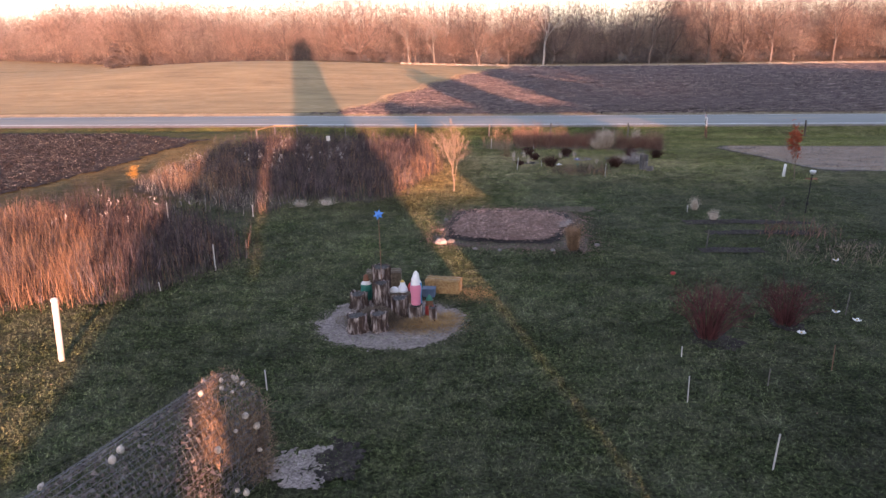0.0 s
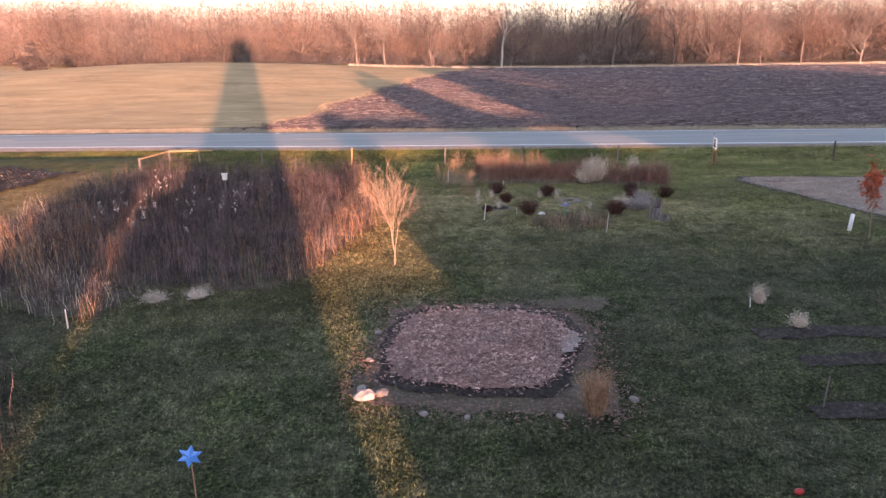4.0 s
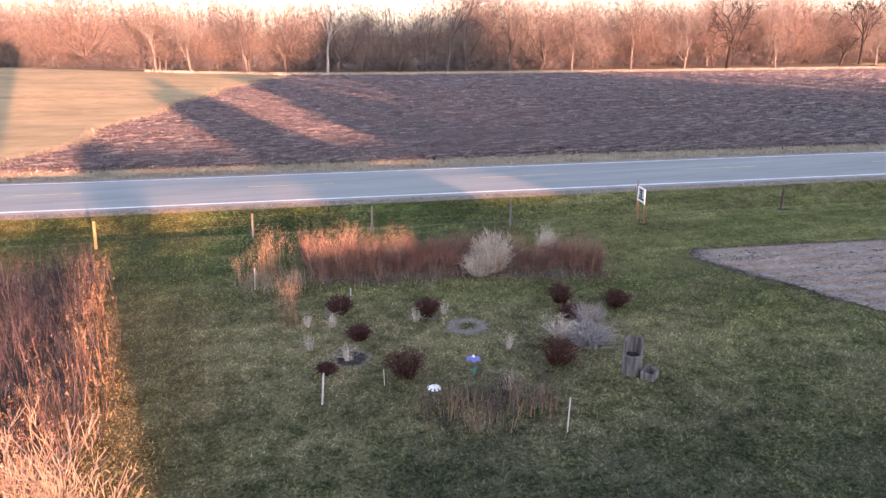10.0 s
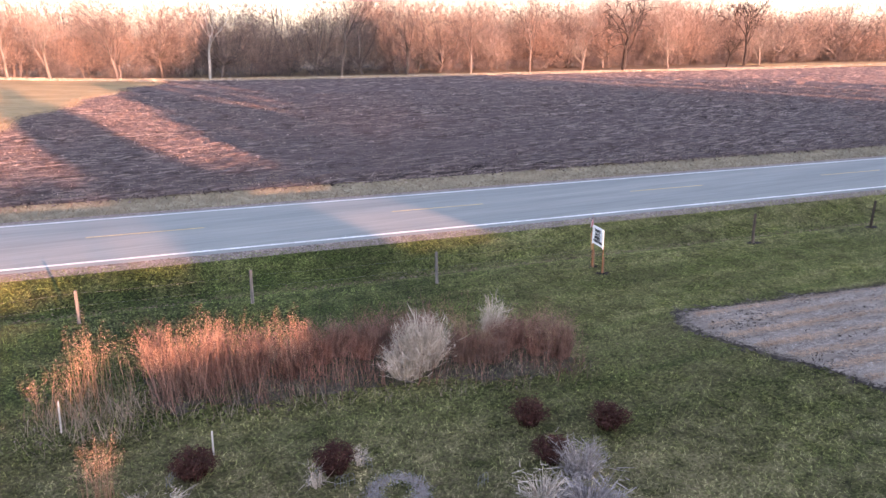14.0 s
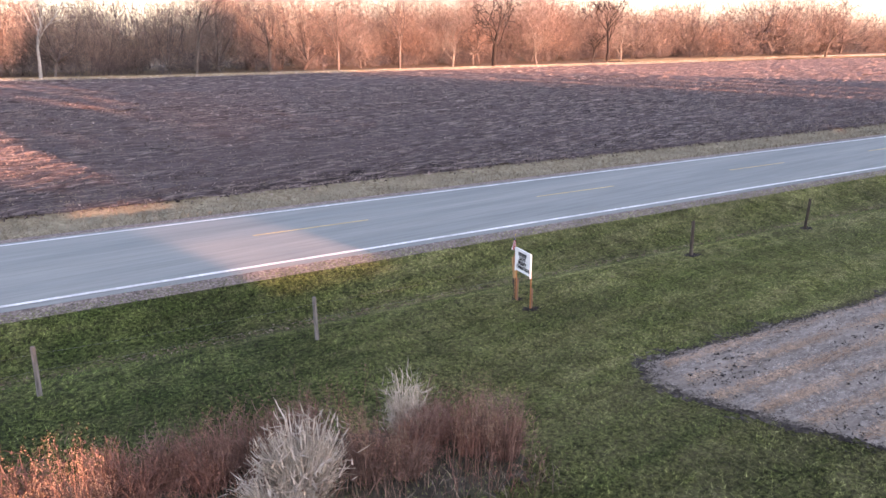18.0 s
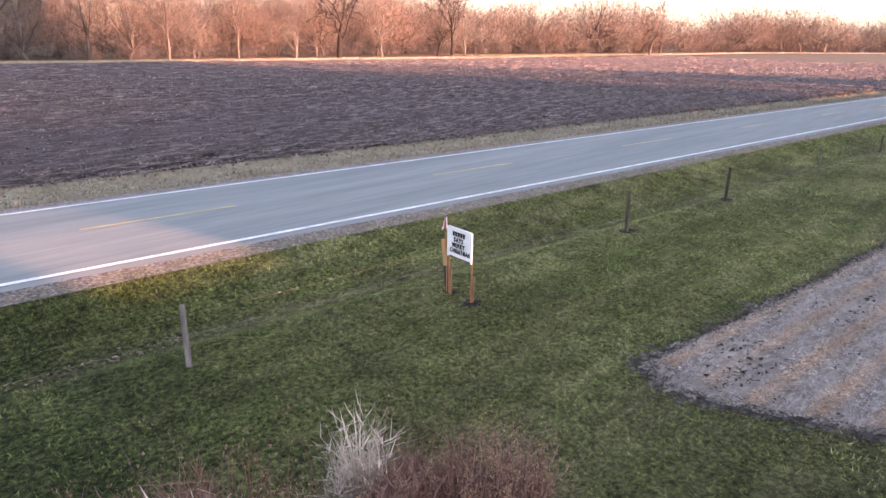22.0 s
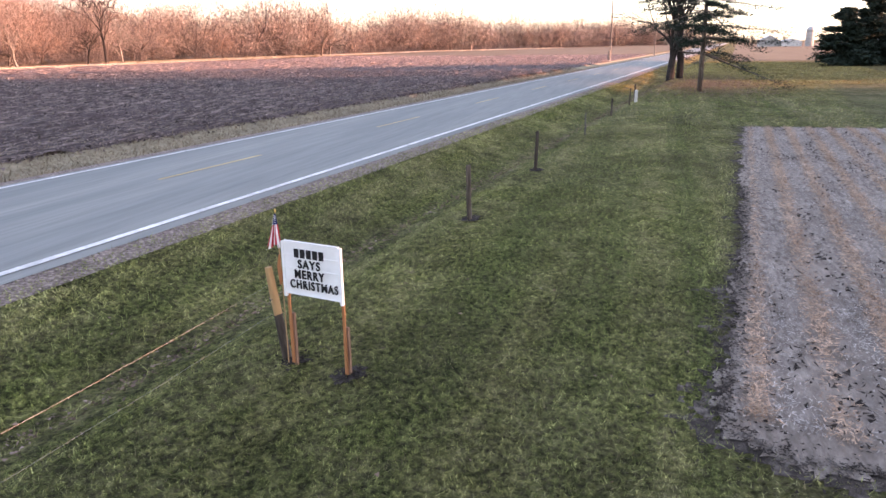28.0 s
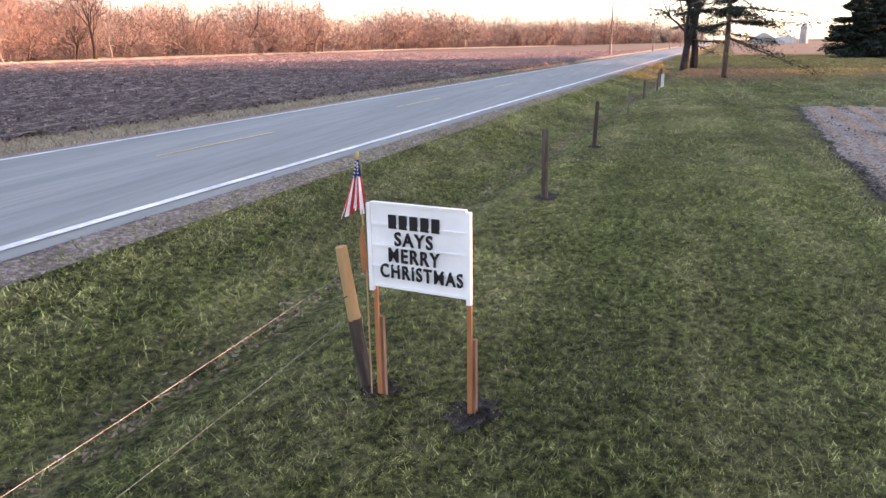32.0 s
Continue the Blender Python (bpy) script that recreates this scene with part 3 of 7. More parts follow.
def sheet(name, xs, vs, material, off, label, category, skew=None, rough=0.0, rough_scale=1.0, kind="structure", clods=0.0, ridge=0.0):
    """A strip of land over the columns xs and the distances vs from the road's edge line; skew moves a row sideways; ridge: the height of plough ridges."""
    X, V = np.meshgrid(xs, vs)
    if skew is not None:
        X = skew(X, V)
    Y = near_line(X) + V
    Z = H(X, Y) + off
    if rough:
        Z = Z + rough * np.array([noise.fractal(Vector((x * rough_scale * 0.55, y * rough_scale, 0)), 0.9, 2.1, 4) for x, y in zip(X.ravel(), Y.ravel())]).reshape(X.shape)
    if ridge:
        rng = np.random.default_rng(n_rows := len(vs))
        wander = np.array([[noise.noise(Vector((x * 0.05, 0.0, 7.0))) for x in X[0]]])
        swell = np.array([noise.noise(Vector((x * 0.12, v * 0.5, 2.0))) for x, v in zip(X.ravel(), V.ravel())]).reshape(X.shape)
        Z = Z + ridge * (0.75 + 0.8 * swell) * np.sin(2 * np.pi * (V / 0.76 + 0.25 * wander) + rng.uniform(-0.5, 0.5, (n_rows, 1)))
    if clods:
        lumps = np.random.default_rng(len(name)).gamma(1.6, 0.5, X.shape)
        lumps[:, 1:] = 0.5 * lumps[:, 1:] + 0.5 * lumps[:, :-1]
        Z = np.maximum(Z + clods * (lumps - 0.5), H(X, Y) + 0.02)
    n, m = X.shape
    i = np.arange(n * m).reshape(n, m)
    f = np.stack([i[:-1, :-1], i[:-1, 1:], i[1:, 1:], i[1:, :-1]], -1).reshape(-1, 4)
    me = raw(name, np.stack([X, Y, Z], -1).reshape(-1, 3), f)
    if not clods:
        me.polygons.foreach_set("use_smooth", [True] * len(f))
    ob = part(name, me, material)
    return tagged(ob, label, category, "", kind)


def patch(name, outline, material, off, label, category, rings=8, rough=0.0, ragged=0.0, kind="structure", dome=0.0, cell=None):
    """A patch of ground inside an outline, cut to small cells along an uneven edge."""
    o = np.array(outline, float)
    lo, hi = o.min(0) - ragged - 0.1, o.max(0) + ragged + 0.1
    cell = cell or float(np.clip(math.sqrt(np.prod(hi - lo) / 9000), 0.03, 0.3))
    nx, ny = (int(k) + 2 for k in (hi - lo) / cell)
    X, Y = np.meshgrid(lo[0] + np.arange(nx) * cell, lo[1] + np.arange(ny) * cell)
    jit = np.random.default_rng(len(name) + nx).uniform(-0.38, 0.38, (2, ny, nx)) * cell
    X, Y = X + jit[0], Y + jit[1]
    cx, cy = ((A[:-1, :-1] + A[1:, 1:]) / 2 for A in (X, Y))
    q = np.stack([cx.ravel(), cy.ravel()], 1)
    for k, w in ((0.9, 0.8), (3.1, 0.6), (9.0, 0.5)):
        q = q + w * ragged * np.array([[noise.noise(Vector((x * k, y * k, 3))), noise.noise(Vector((x * k, y * k, 9)))] for x, y in np.stack([cx.ravel(), cy.ravel()], 1)])
    keep = inside(q, o)
    i = np.arange(nx * ny).reshape(ny, nx)
    f = np.stack([i[:-1, :-1], i[:-1, 1:], i[1:, 1:], i[1:, :-1]], -1).reshape(-1, 4)[keep]
    used = np.unique(f)
    back = np.zeros(nx * ny, int)
    back[used] = np.arange(len(used))
    x, y = X.ravel()[used], Y.ravel()[used]
    z = H(x, y) + off
    c = o.mean(0)
    if dome:
        z = z + dome * np.clip(1 - np.hypot((x - c[0]) / (hi[0] - lo[0]), (y - c[1]) / (hi[1] - lo[1])) * 2, 0, 1)
    edge = np.full(len(x), 9.0)
    for (x0, y0), (x1, y1) in zip(o, np.roll(o, -1, 0)):
        d = np.array((x1 - x0, y1 - y0))
        k = np.clip(((x - x0) * d[0] + (y - y0) * d[1]) / (d @ d + 1e-9), 0, 1)
        edge = np.minimum(edge, np.hypot(x - x0 - k * d[0], y - y0 - k * d[1]))
    if rough:
        z = z + rough * np.clip(edge / 0.45, 0.05, 1) * np.array([max(0, noise.fractal(Vector((a * 2.2, b * 2.2, 1)), 0.8, 2.1, 4)) for a, b in zip(x, y)])
    me = raw(name, np.column_stack([x, y, z]), back[f])
    me.polygons.foreach_set("use_smooth", [True] * len(f))
    return tagged(part(name, me, material), label, category, "", kind)


def inside(points, outline):
    o = np.array(outline, float)
    x, y = points[:, 0], points[:, 1]
    hit = np.zeros(len(points), bool)
    for (x0, y0), (x1, y1) in zip(o, np.roll(o, -1, 0)):
        hit ^= ((y0 > y) != (y1 > y)) & (x < (x1 - x0) * (y - y0) / (y1 - y0 + 1e-12) + x0)
    return hit


# ---- ground, road, fields ----
cols = np.concatenate([[-3000, -1500, -700, -400, -280, -200], np.arange(-150, 241, 2.5), [270, 320, 400, 520, 800, 1500, 3000]])
rows_v = np.concatenate([[-3000, -1200, -500, -250, -160], np.arange(-110, -10, 2.5), np.arange(-10, 16, 0.5), np.arange(16, 180, 2.5), [190, 220, 280, 400, 700, 1500, 3000]])
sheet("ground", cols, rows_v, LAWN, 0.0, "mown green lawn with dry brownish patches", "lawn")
road_x = np.concatenate([[-700, -400, -250], np.arange(-150, 241, 2.5), [300, 400, 600, 900]])
sheet("road", road_x, np.arange(-0.35, 6.8, 0.5), ASPHALT, 0.02, "two-lane grey asphalt country road", "road")
sheet("trim_edge_line_near", road_x, [-0.07, 0.07], WHITE_LINE, 0.026, "solid white painted road edge line", "road marking")
sheet("trim_edge_line_far", road_x, [6.2, 6.34], WHITE_LINE, 0.026, "solid white painted road edge line", "road marking")
dash = sheet("road_dash", np.array([0.0, 4.2]), [3.09, 3.2], YELLOW_LINE, 0.027, "faded yellow centre dash on the road", "road marking", kind="structure")
dash.data.transform(Matrix.Translation((0, -near_line(0) - 3.15, -0.34)))
DASH_Z = 0.34
for k in range(-6, 22):
    x = 27.9 + 11.8 * k
    y = near_line(x + 2.1) + 3.15
    d = dash if k == -6 else dash.copy()
    if d is not dash:
        scene.collection.objects.link(d)
    d.matrix_basis = pose(x, y + 0.19, float(H(x + 2.1, y)), 0, 0, 0)
sheet("gravel_shoulder_near", road_x, np.array([-0.95, -0.7, -0.45, -0.2]), GRAVEL, 0.012, "grey and reddish gravel road shoulder", "shoulder")
sheet("gravel_shoulder_far", road_x, np.arange(6.7, 7.9, 0.35), GRAVEL, 0.012, "grey gravel road shoulder", "shoulder")
sheet("verge_far", road_x, np.concatenate([np.arange(7.8, 12.6, 0.4)]), DRY_VERGE, 0.014, "dry tan grass verge beside the field", "verge")


def boundary(v):
    return -9.6 + 0.2 * (v - 12) + 0.0008 * (v - 12) ** 2


sheet("hay_field", np.concatenate([[-600, -400, -250], np.arange(-180, 1, 3.0)]), np.concatenate([np.arange(12.2, 16, 0.5), np.arange(16, 112, 2.0)]), STUBBLE, 0.05,
      "mown golden tan hay field on a low rise", "field", skew=lambda X, V: X + boundary(V) + 0.8 * np.sin(V * 0.35))
sheet("ploughed_field", np.arange(0, 110, 0.5), np.arange(11.9, 52, 0.19), PLOUGHED, 0.06, "dark ploughed soil field with crop residue", "field",
      skew=lambda X, V: X + boundary(V) + 0.8 * np.sin(V * 0.35) * (X < 5), clods=0.085, ridge=0.075)
sheet("ploughed_field_far", np.arange(0, 215, 0.85), np.arange(51.6, 112, 0.3), PLOUGHED, 0.06, "dark ploughed soil field further from the road", "field",
      skew=lambda X, V: X + boundary(V) + 0.8 * np.sin(V * 0.35) * (X < 5), clods=0.1, ridge=0.08)
sheet("ploughed_field_east", np.arange(0, 120, 0.75), np.arange(11.9, 52.5, 0.25), PLOUGHED, 0.06, "dark ploughed soil field along the road", "field",
      skew=lambda X, V: X + 108.5 + boundary(V), clods=0.09, ridge=0.075)
sheet("brown_field", np.concatenate([np.arange(215, 330, 5.0), [400, 600, 1000]]), np.concatenate([np.arange(12, 115, 4.0)]), BROWN_FIELD, 0.04, "bare brown field in the distance", "field")
sheet("hay_field_west", np.concatenate([[-600, -400, -250], np.arange(-180, -39, 4.0)]), np.concatenate([np.arange(111.5, 190, 3.0), [210, 240]]), STUBBLE, 0.05, "mown golden tan hay field behind the rise", "field")
sheet("wood_floor", np.concatenate([np.arange(-40, 420, 8.0), [520, 700, 1000]]), np.concatenate([np.arange(112.5, 160, 4.0), [200, 300, 420]]), BROWN_FIELD, 0.1, "brown leaf-strewn floor of the wood", "ground")
sheet("grass_headland", np.arange(-40, 260, 3.0), np.arange(105.5, 113, 0.8), STUBBLE, 0.22, "strip of pale dry grass along the wood", "verge", rough=0.1)
sheet("field_south_east", np.concatenate([np.arange(150, 300, 6.0), [400, 700, 1200]]), np.concatenate([np.arange(-90, -7.5, 3.0)]), BROWN_FIELD, 0.05, "bare pinkish brown field beyond the lawn", "field")

# ---- plants: stems, twigs, trees ----


def ribbons(base, height, width, lean, rng, bend=0.4):
    """Tapered blades: base (n, 3), lean (n, 2) the tip's offset. Three triangles each."""
    n = len(base)
    a = rng.uniform(0, np.pi, n)
    side = np.stack([np.cos(a), np.sin(a), 0 * a], 1) * width[:, None] / 2
    tip = base + np.column_stack([lean, height])
    mid = base + np.column_stack([lean * bend, height * 0.55])
    v = np.stack([base - side, base + side, mid + side * 0.8, mid - side * 0.8, tip], 1).reshape(-1, 3)
    k = np.arange(n)[:, None] * 5
    f = np.concatenate([k + np.array([[0, 1, 2]]), k + np.array([[0, 2, 3]]), k + np.array([[3, 2, 4]])])
    return v, f, tip


def flakes(at, size, rng, flat=1.0):
    """One small three-cornered leaf or seed head at each point."""
    n = len(at)
    v = at[:, None] + rng.normal(0, 1, (n, 3, 3)) * np.array([1, 1, flat]) * (np.asarray(size) if np.ndim(size) else np.full(n, size))[:, None, None]
    return v.reshape(-1, 3), np.arange(n * 3).reshape(-1, 3)


def join(*pieces):
    v, f, k = [], [], 0
    for a, b in pieces:
        v.append(a)
        f.append(np.asarray(b) + k)
        k += len(a)
    return np.concatenate(v), np.concatenate(f)


def scatter(outline, per_m2, rng, ragged=0.3):
    o = np.array(outline, float)
    lo, hi = o.min(0) - 0.4, o.max(0) + 0.4
    p = rng.uniform(lo, hi, (int(np.prod(hi - lo) * per_m2), 2))
    return p[inside(p + rng.normal(0, ragged, p.shape), outline)]


def stand(name, outline, per_m2, height, material, label, seed, width=0.02, heads=None, head_material=None, head_size=0.035, droop=0.12, clump=0.35, side_shoots=0, plume=0.03, under=0.5, low_material=None, tufts=7, plume_length=0.28, ragged=0.3):
    """A stand of tall dead stems, with seed heads: one object that nobody could count."""
    rng = np.random.default_rng(seed)
    p = scatter(outline, per_m2, rng, ragged)
    f = np.array([noise.fractal(Vector((x * 0.5, y * 0.5, seed)), 0.8, 2.0, 3) for x, y in p])
    g = np.array([noise.noise(Vector((x * 1.7, y * 1.7, seed + 5))) for x, y in p])
    kept = rng.random(len(p)) < 0.62 + 1.5 * g
    p, f, g = p[kept], f[kept], g[kept]
    h = height * (1 + clump * f + 0.35 * g) * rng.uniform(0.6, 1.15, len(p))
    base = np.column_stack([p, H(p[:, 0], p[:, 1]) - 0.02])
    sway = np.array([[noise.noise(Vector((x * 0.8, y * 0.8, seed + k))) for k in (11, 17)] for x, y in p])
    lean = (rng.normal(0, droop, (len(p), 2)) + 0.3 * sway) * h[:, None]
    v, fc, tip = ribbons(base, h, width * rng.uniform(0.6, 1.3, len(p)), lean, rng)
    sets = [(v, fc)]
    for _ in range(side_shoots):
        t = rng.uniform(0.4, 0.9, len(p))[:, None]
        b2 = base * (1 - t) + tip * t
        v2, f2, tip2 = ribbons(b2, h * 0.3, np.full(len(p), width * 0.6), rng.normal(0, 0.14, (len(p), 2)), rng)
        sets.append((v2, f2))
    root = tagged(new(name), label, "plants", "", "stuff")
    part("stems", raw("stems", *join(*sets)), material, root)
    n_low = int(len(p) * under)
    if n_low:
        b3 = base[rng.integers(0, len(p), n_low)] + np.column_stack([rng.normal(0, 0.15, (n_low, 2)), np.zeros(n_low)])
        sets = [ribbons(b3, height * rng.uniform(0.15, 0.5, n_low), width * rng.uniform(0.7, 1.6, n_low), rng.normal(0, 0.2, (n_low, 2)), rng)[:2]]
        part("stems", raw("stems", *join(*sets)), low_material or material, root)
    if heads:
        sel = rng.random(len(tip)) < heads
        top, foot = tip[sel], base[sel]
        k = tufts
        t = rng.uniform(1.0 - plume_length, 1.02, (len(top), k, 1))
        puffs = (foot[:, None] * (1 - t) + top[:, None] * t).reshape(-1, 3) + rng.normal(0, 1, (len(top) * k, 3)) * np.array([1, 1, 0.8]) * plume
        part("seed_heads", raw("seed_heads", *flakes(puffs, head_size * 0.62, rng, 1.5)), head_material or SEEDS, root)
    return root


def grow(rng, height, trunk=0.35, spread=0.75, levels=4, kids=(4, 4, 4), radius=None, wobble=0.13):
    """Segments (p0, p1, r0, r1) of a bare tree."""
    out = []
    radius = radius or height * 0.016

    def limb(p, d, length, r, level):
        steps = 3 if level < 2 else 2
        here, way, rr = np.array(p), np.array(d), r
        ends = []
        for s in range(steps):
            way = way + rng.normal(0, wobble + 0.4 * wobble * level, 3) + np.array((0, 0, 0.07))
            way /= np.linalg.norm(way)
            nxt = here + way * length / steps
            r2 = rr * (0.78 if level else 0.86)
            out.append((here, nxt, rr, r2, level))
            ends.append((nxt, way, r2))
            here, rr = nxt, r2
        if level >= levels:
            return
        n = kids[min(level, len(kids) - 1)]
        for k in range(n):
            q, w, r3 = ends[-1] if k < 2 else ends[rng.integers(0, len(ends))]
            a = rng.uniform(0, 2 * np.pi)
            tilt = rng.uniform(0.35, 1.0) * spread
            u = np.cross(w, (0.3, 0.7, 0.2))
            u /= np.linalg.norm(u)
            t = np.cross(w, u)
            d2 = w * math.cos(tilt) + (u * math.cos(a) + t * math.sin(a)) * math.sin(tilt)
            limb(q, d2, length * rng.uniform(0.5, 0.78), r3 * rng.uniform(0.55, 0.8), level + 1)

    limb((0, 0, 0), (0, 0, 1), height * trunk, radius, 0)
    p0, p1, r0, r1, lv = (np.array(c) for c in zip(*out))
    k = height / max(p1[:, 2].max(), 0.1)
    return p0 * k, p1 * k, r0, r1, lv


def tubes(p0, p1, r0, r1, sides):
    n = len(p0)
    d = p1 - p0
    d /= np.linalg.norm(d, axis=1)[:, None] + 1e-9
    ref = np.where(np.abs(d[:, 2:3]) < 0.9, [[0, 0, 1.0]], [[1.0, 0, 0]])
    a = np.cross(d, ref)
    a /= np.linalg.norm(a, axis=1)[:, None] + 1e-9
    b = np.cross(d, a)
    if sides == 2:
        v = np.stack([p0 - a * r0[:, None], p0 + a * r0[:, None], p1 + a * r1[:, None], p1 - a * r1[:, None]], 1).reshape(-1, 3)
        k = np.arange(n)[:, None] * 4
        return v, np.concatenate([k + np.array([[0, 1, 2]]), k + np.array([[0, 2, 3]])])
    ang = np.arange(sides) * 2 * np.pi / sides
    ring = np.cos(ang)[None, :, None] * a[:, None] + np.sin(ang)[None, :, None] * b[:, None]
    v = np.concatenate([p0[:, None] + ring * r0[:, None, None], p1[:, None] + ring * r1[:, None, None]], 1).reshape(-1, 3)
    k = np.arange(n)[:, None] * 2 * sides
    f = []
    for j in range(sides):
        j2 = (j + 1) % sides
        f += [k + np.array([[j, j2, sides + j2]]), k + np.array([[j, sides + j2, sides + j]])]
    return v, np.concatenate(f)


def tree_mesh(segs, thick=0.04, sides=5, thin_sides=2, least=0.0):
    p0, p1, r0, r1, lv = segs
    r0, r1 = np.maximum(r0, least), np.maximum(r1, least)
    big = r0 > thick
    sets = [tubes(p0[big], p1[big], r0[big], r1[big], sides)]
    if (~big).any():
        sets.append(tubes(p0[~big], p1[~big], r0[~big], r1[~big], thin_sides))
    return join(*sets)


def bare_tree(name, label, at, height, seed, material, group="", least=0.007, **how):
    """A bare tree as a thing: trunk and crown of branches."""
    segs = grow(np.random.default_rng(seed), height, **how)
    low = segs[4] == 0
    t = thing(name, label, "tree", at, 0, group)
    part("trunk", raw("trunk", *tree_mesh(tuple(s[low] for s in segs), 0.0, 8)), material, t, smooth=True)
    part("crown", raw("crown", *tree_mesh(tuple(s[~low] for s in segs), 0.02, 5, 3, least)), material, t)
    return t


def conifer(name, label, at, height, seed, group="", bare=0.12, width=0.24, per=46, droop=-0.15, ragged=0.3, needle=0.12, material=None, puff=0.14, whorl=0.0):
    """An evergreen: trunk, branches, and needles in sprays along them."""
    rng = np.random.default_rng(seed)
    t = thing(name, label, "tree", at, 0, group)
    b = Build()
    b.tube([(0, 0, -0.1), (0.03, 0, height * 0.3), (0, 0.04, height * 0.7), (0, 0, height)], [height * 0.014, height * 0.012, height * 0.007, 0.01], 8)
    part("trunk", b, BARK, t, smooth=True)
    n = int(height * 7)
    z = height * (bare + (1 - bare) * rng.random(n) ** 0.9)
    if whorl:
        z = np.round(z / whorl) * whorl + rng.normal(0, whorl * 0.12, n)
    a = rng.uniform(0, 2 * np.pi, n)
    ln = width * height * np.clip(1 - z / height, 0.01, 1) ** 0.75 * rng.uniform(1 - ragged, 1 + ragged, n) + 0.25
    p0 = np.column_stack([0 * z, 0 * z, z])
    p1 = p0 + np.column_stack([np.cos(a) * ln, np.sin(a) * ln, ln * droop * rng.uniform(0.2, 1.6, n)])
    part("branches", raw("branches", *tubes(p0, p1, 0.012 + ln * 0.012, np.full(n, 0.008), 3)), BARK, t)
    k = np.repeat(np.arange(n), per)
    s = rng.uniform(0.2, 1.04, len(k))[:, None]
    q = p0[k] * (1 - s) + p1[k] * s + rng.normal(0, 1, (len(k), 3)) * np.array([1, 1, 0.35]) * (0.06 + puff * ln[k])[:, None]
    part("needles", raw("needles", *flakes(q, needle, rng, 0.5)), material or NEEDLES, t)
    return t


# ---- the wood behind the fields ----
TREELINE = [(-330, 380), (-230, 330), (-165, 285), (-105, 225), (-60, 194), (-20, 180), (20, 176), (70, 175), (120, 176), (172, 180), (235, 172), (300, 172), (380, 150), (470, 115), (600, 78), (640, 45), (660, 8)]


def along(line, step, rng, jitter):
    o = np.array(line, float)
    at = np.concatenate([[0], np.cumsum(np.linalg.norm(np.diff(o, axis=0), axis=1))])
    k = np.arange(0, at[-1], step)
    k = k + rng.uniform(-step / 2, step / 2, len(k))
    p = np.stack([np.interp(k, at, o[:, 0]), np.interp(k, at, o[:, 1])], 1)
    return p + rng.normal(0, jitter, p.shape)


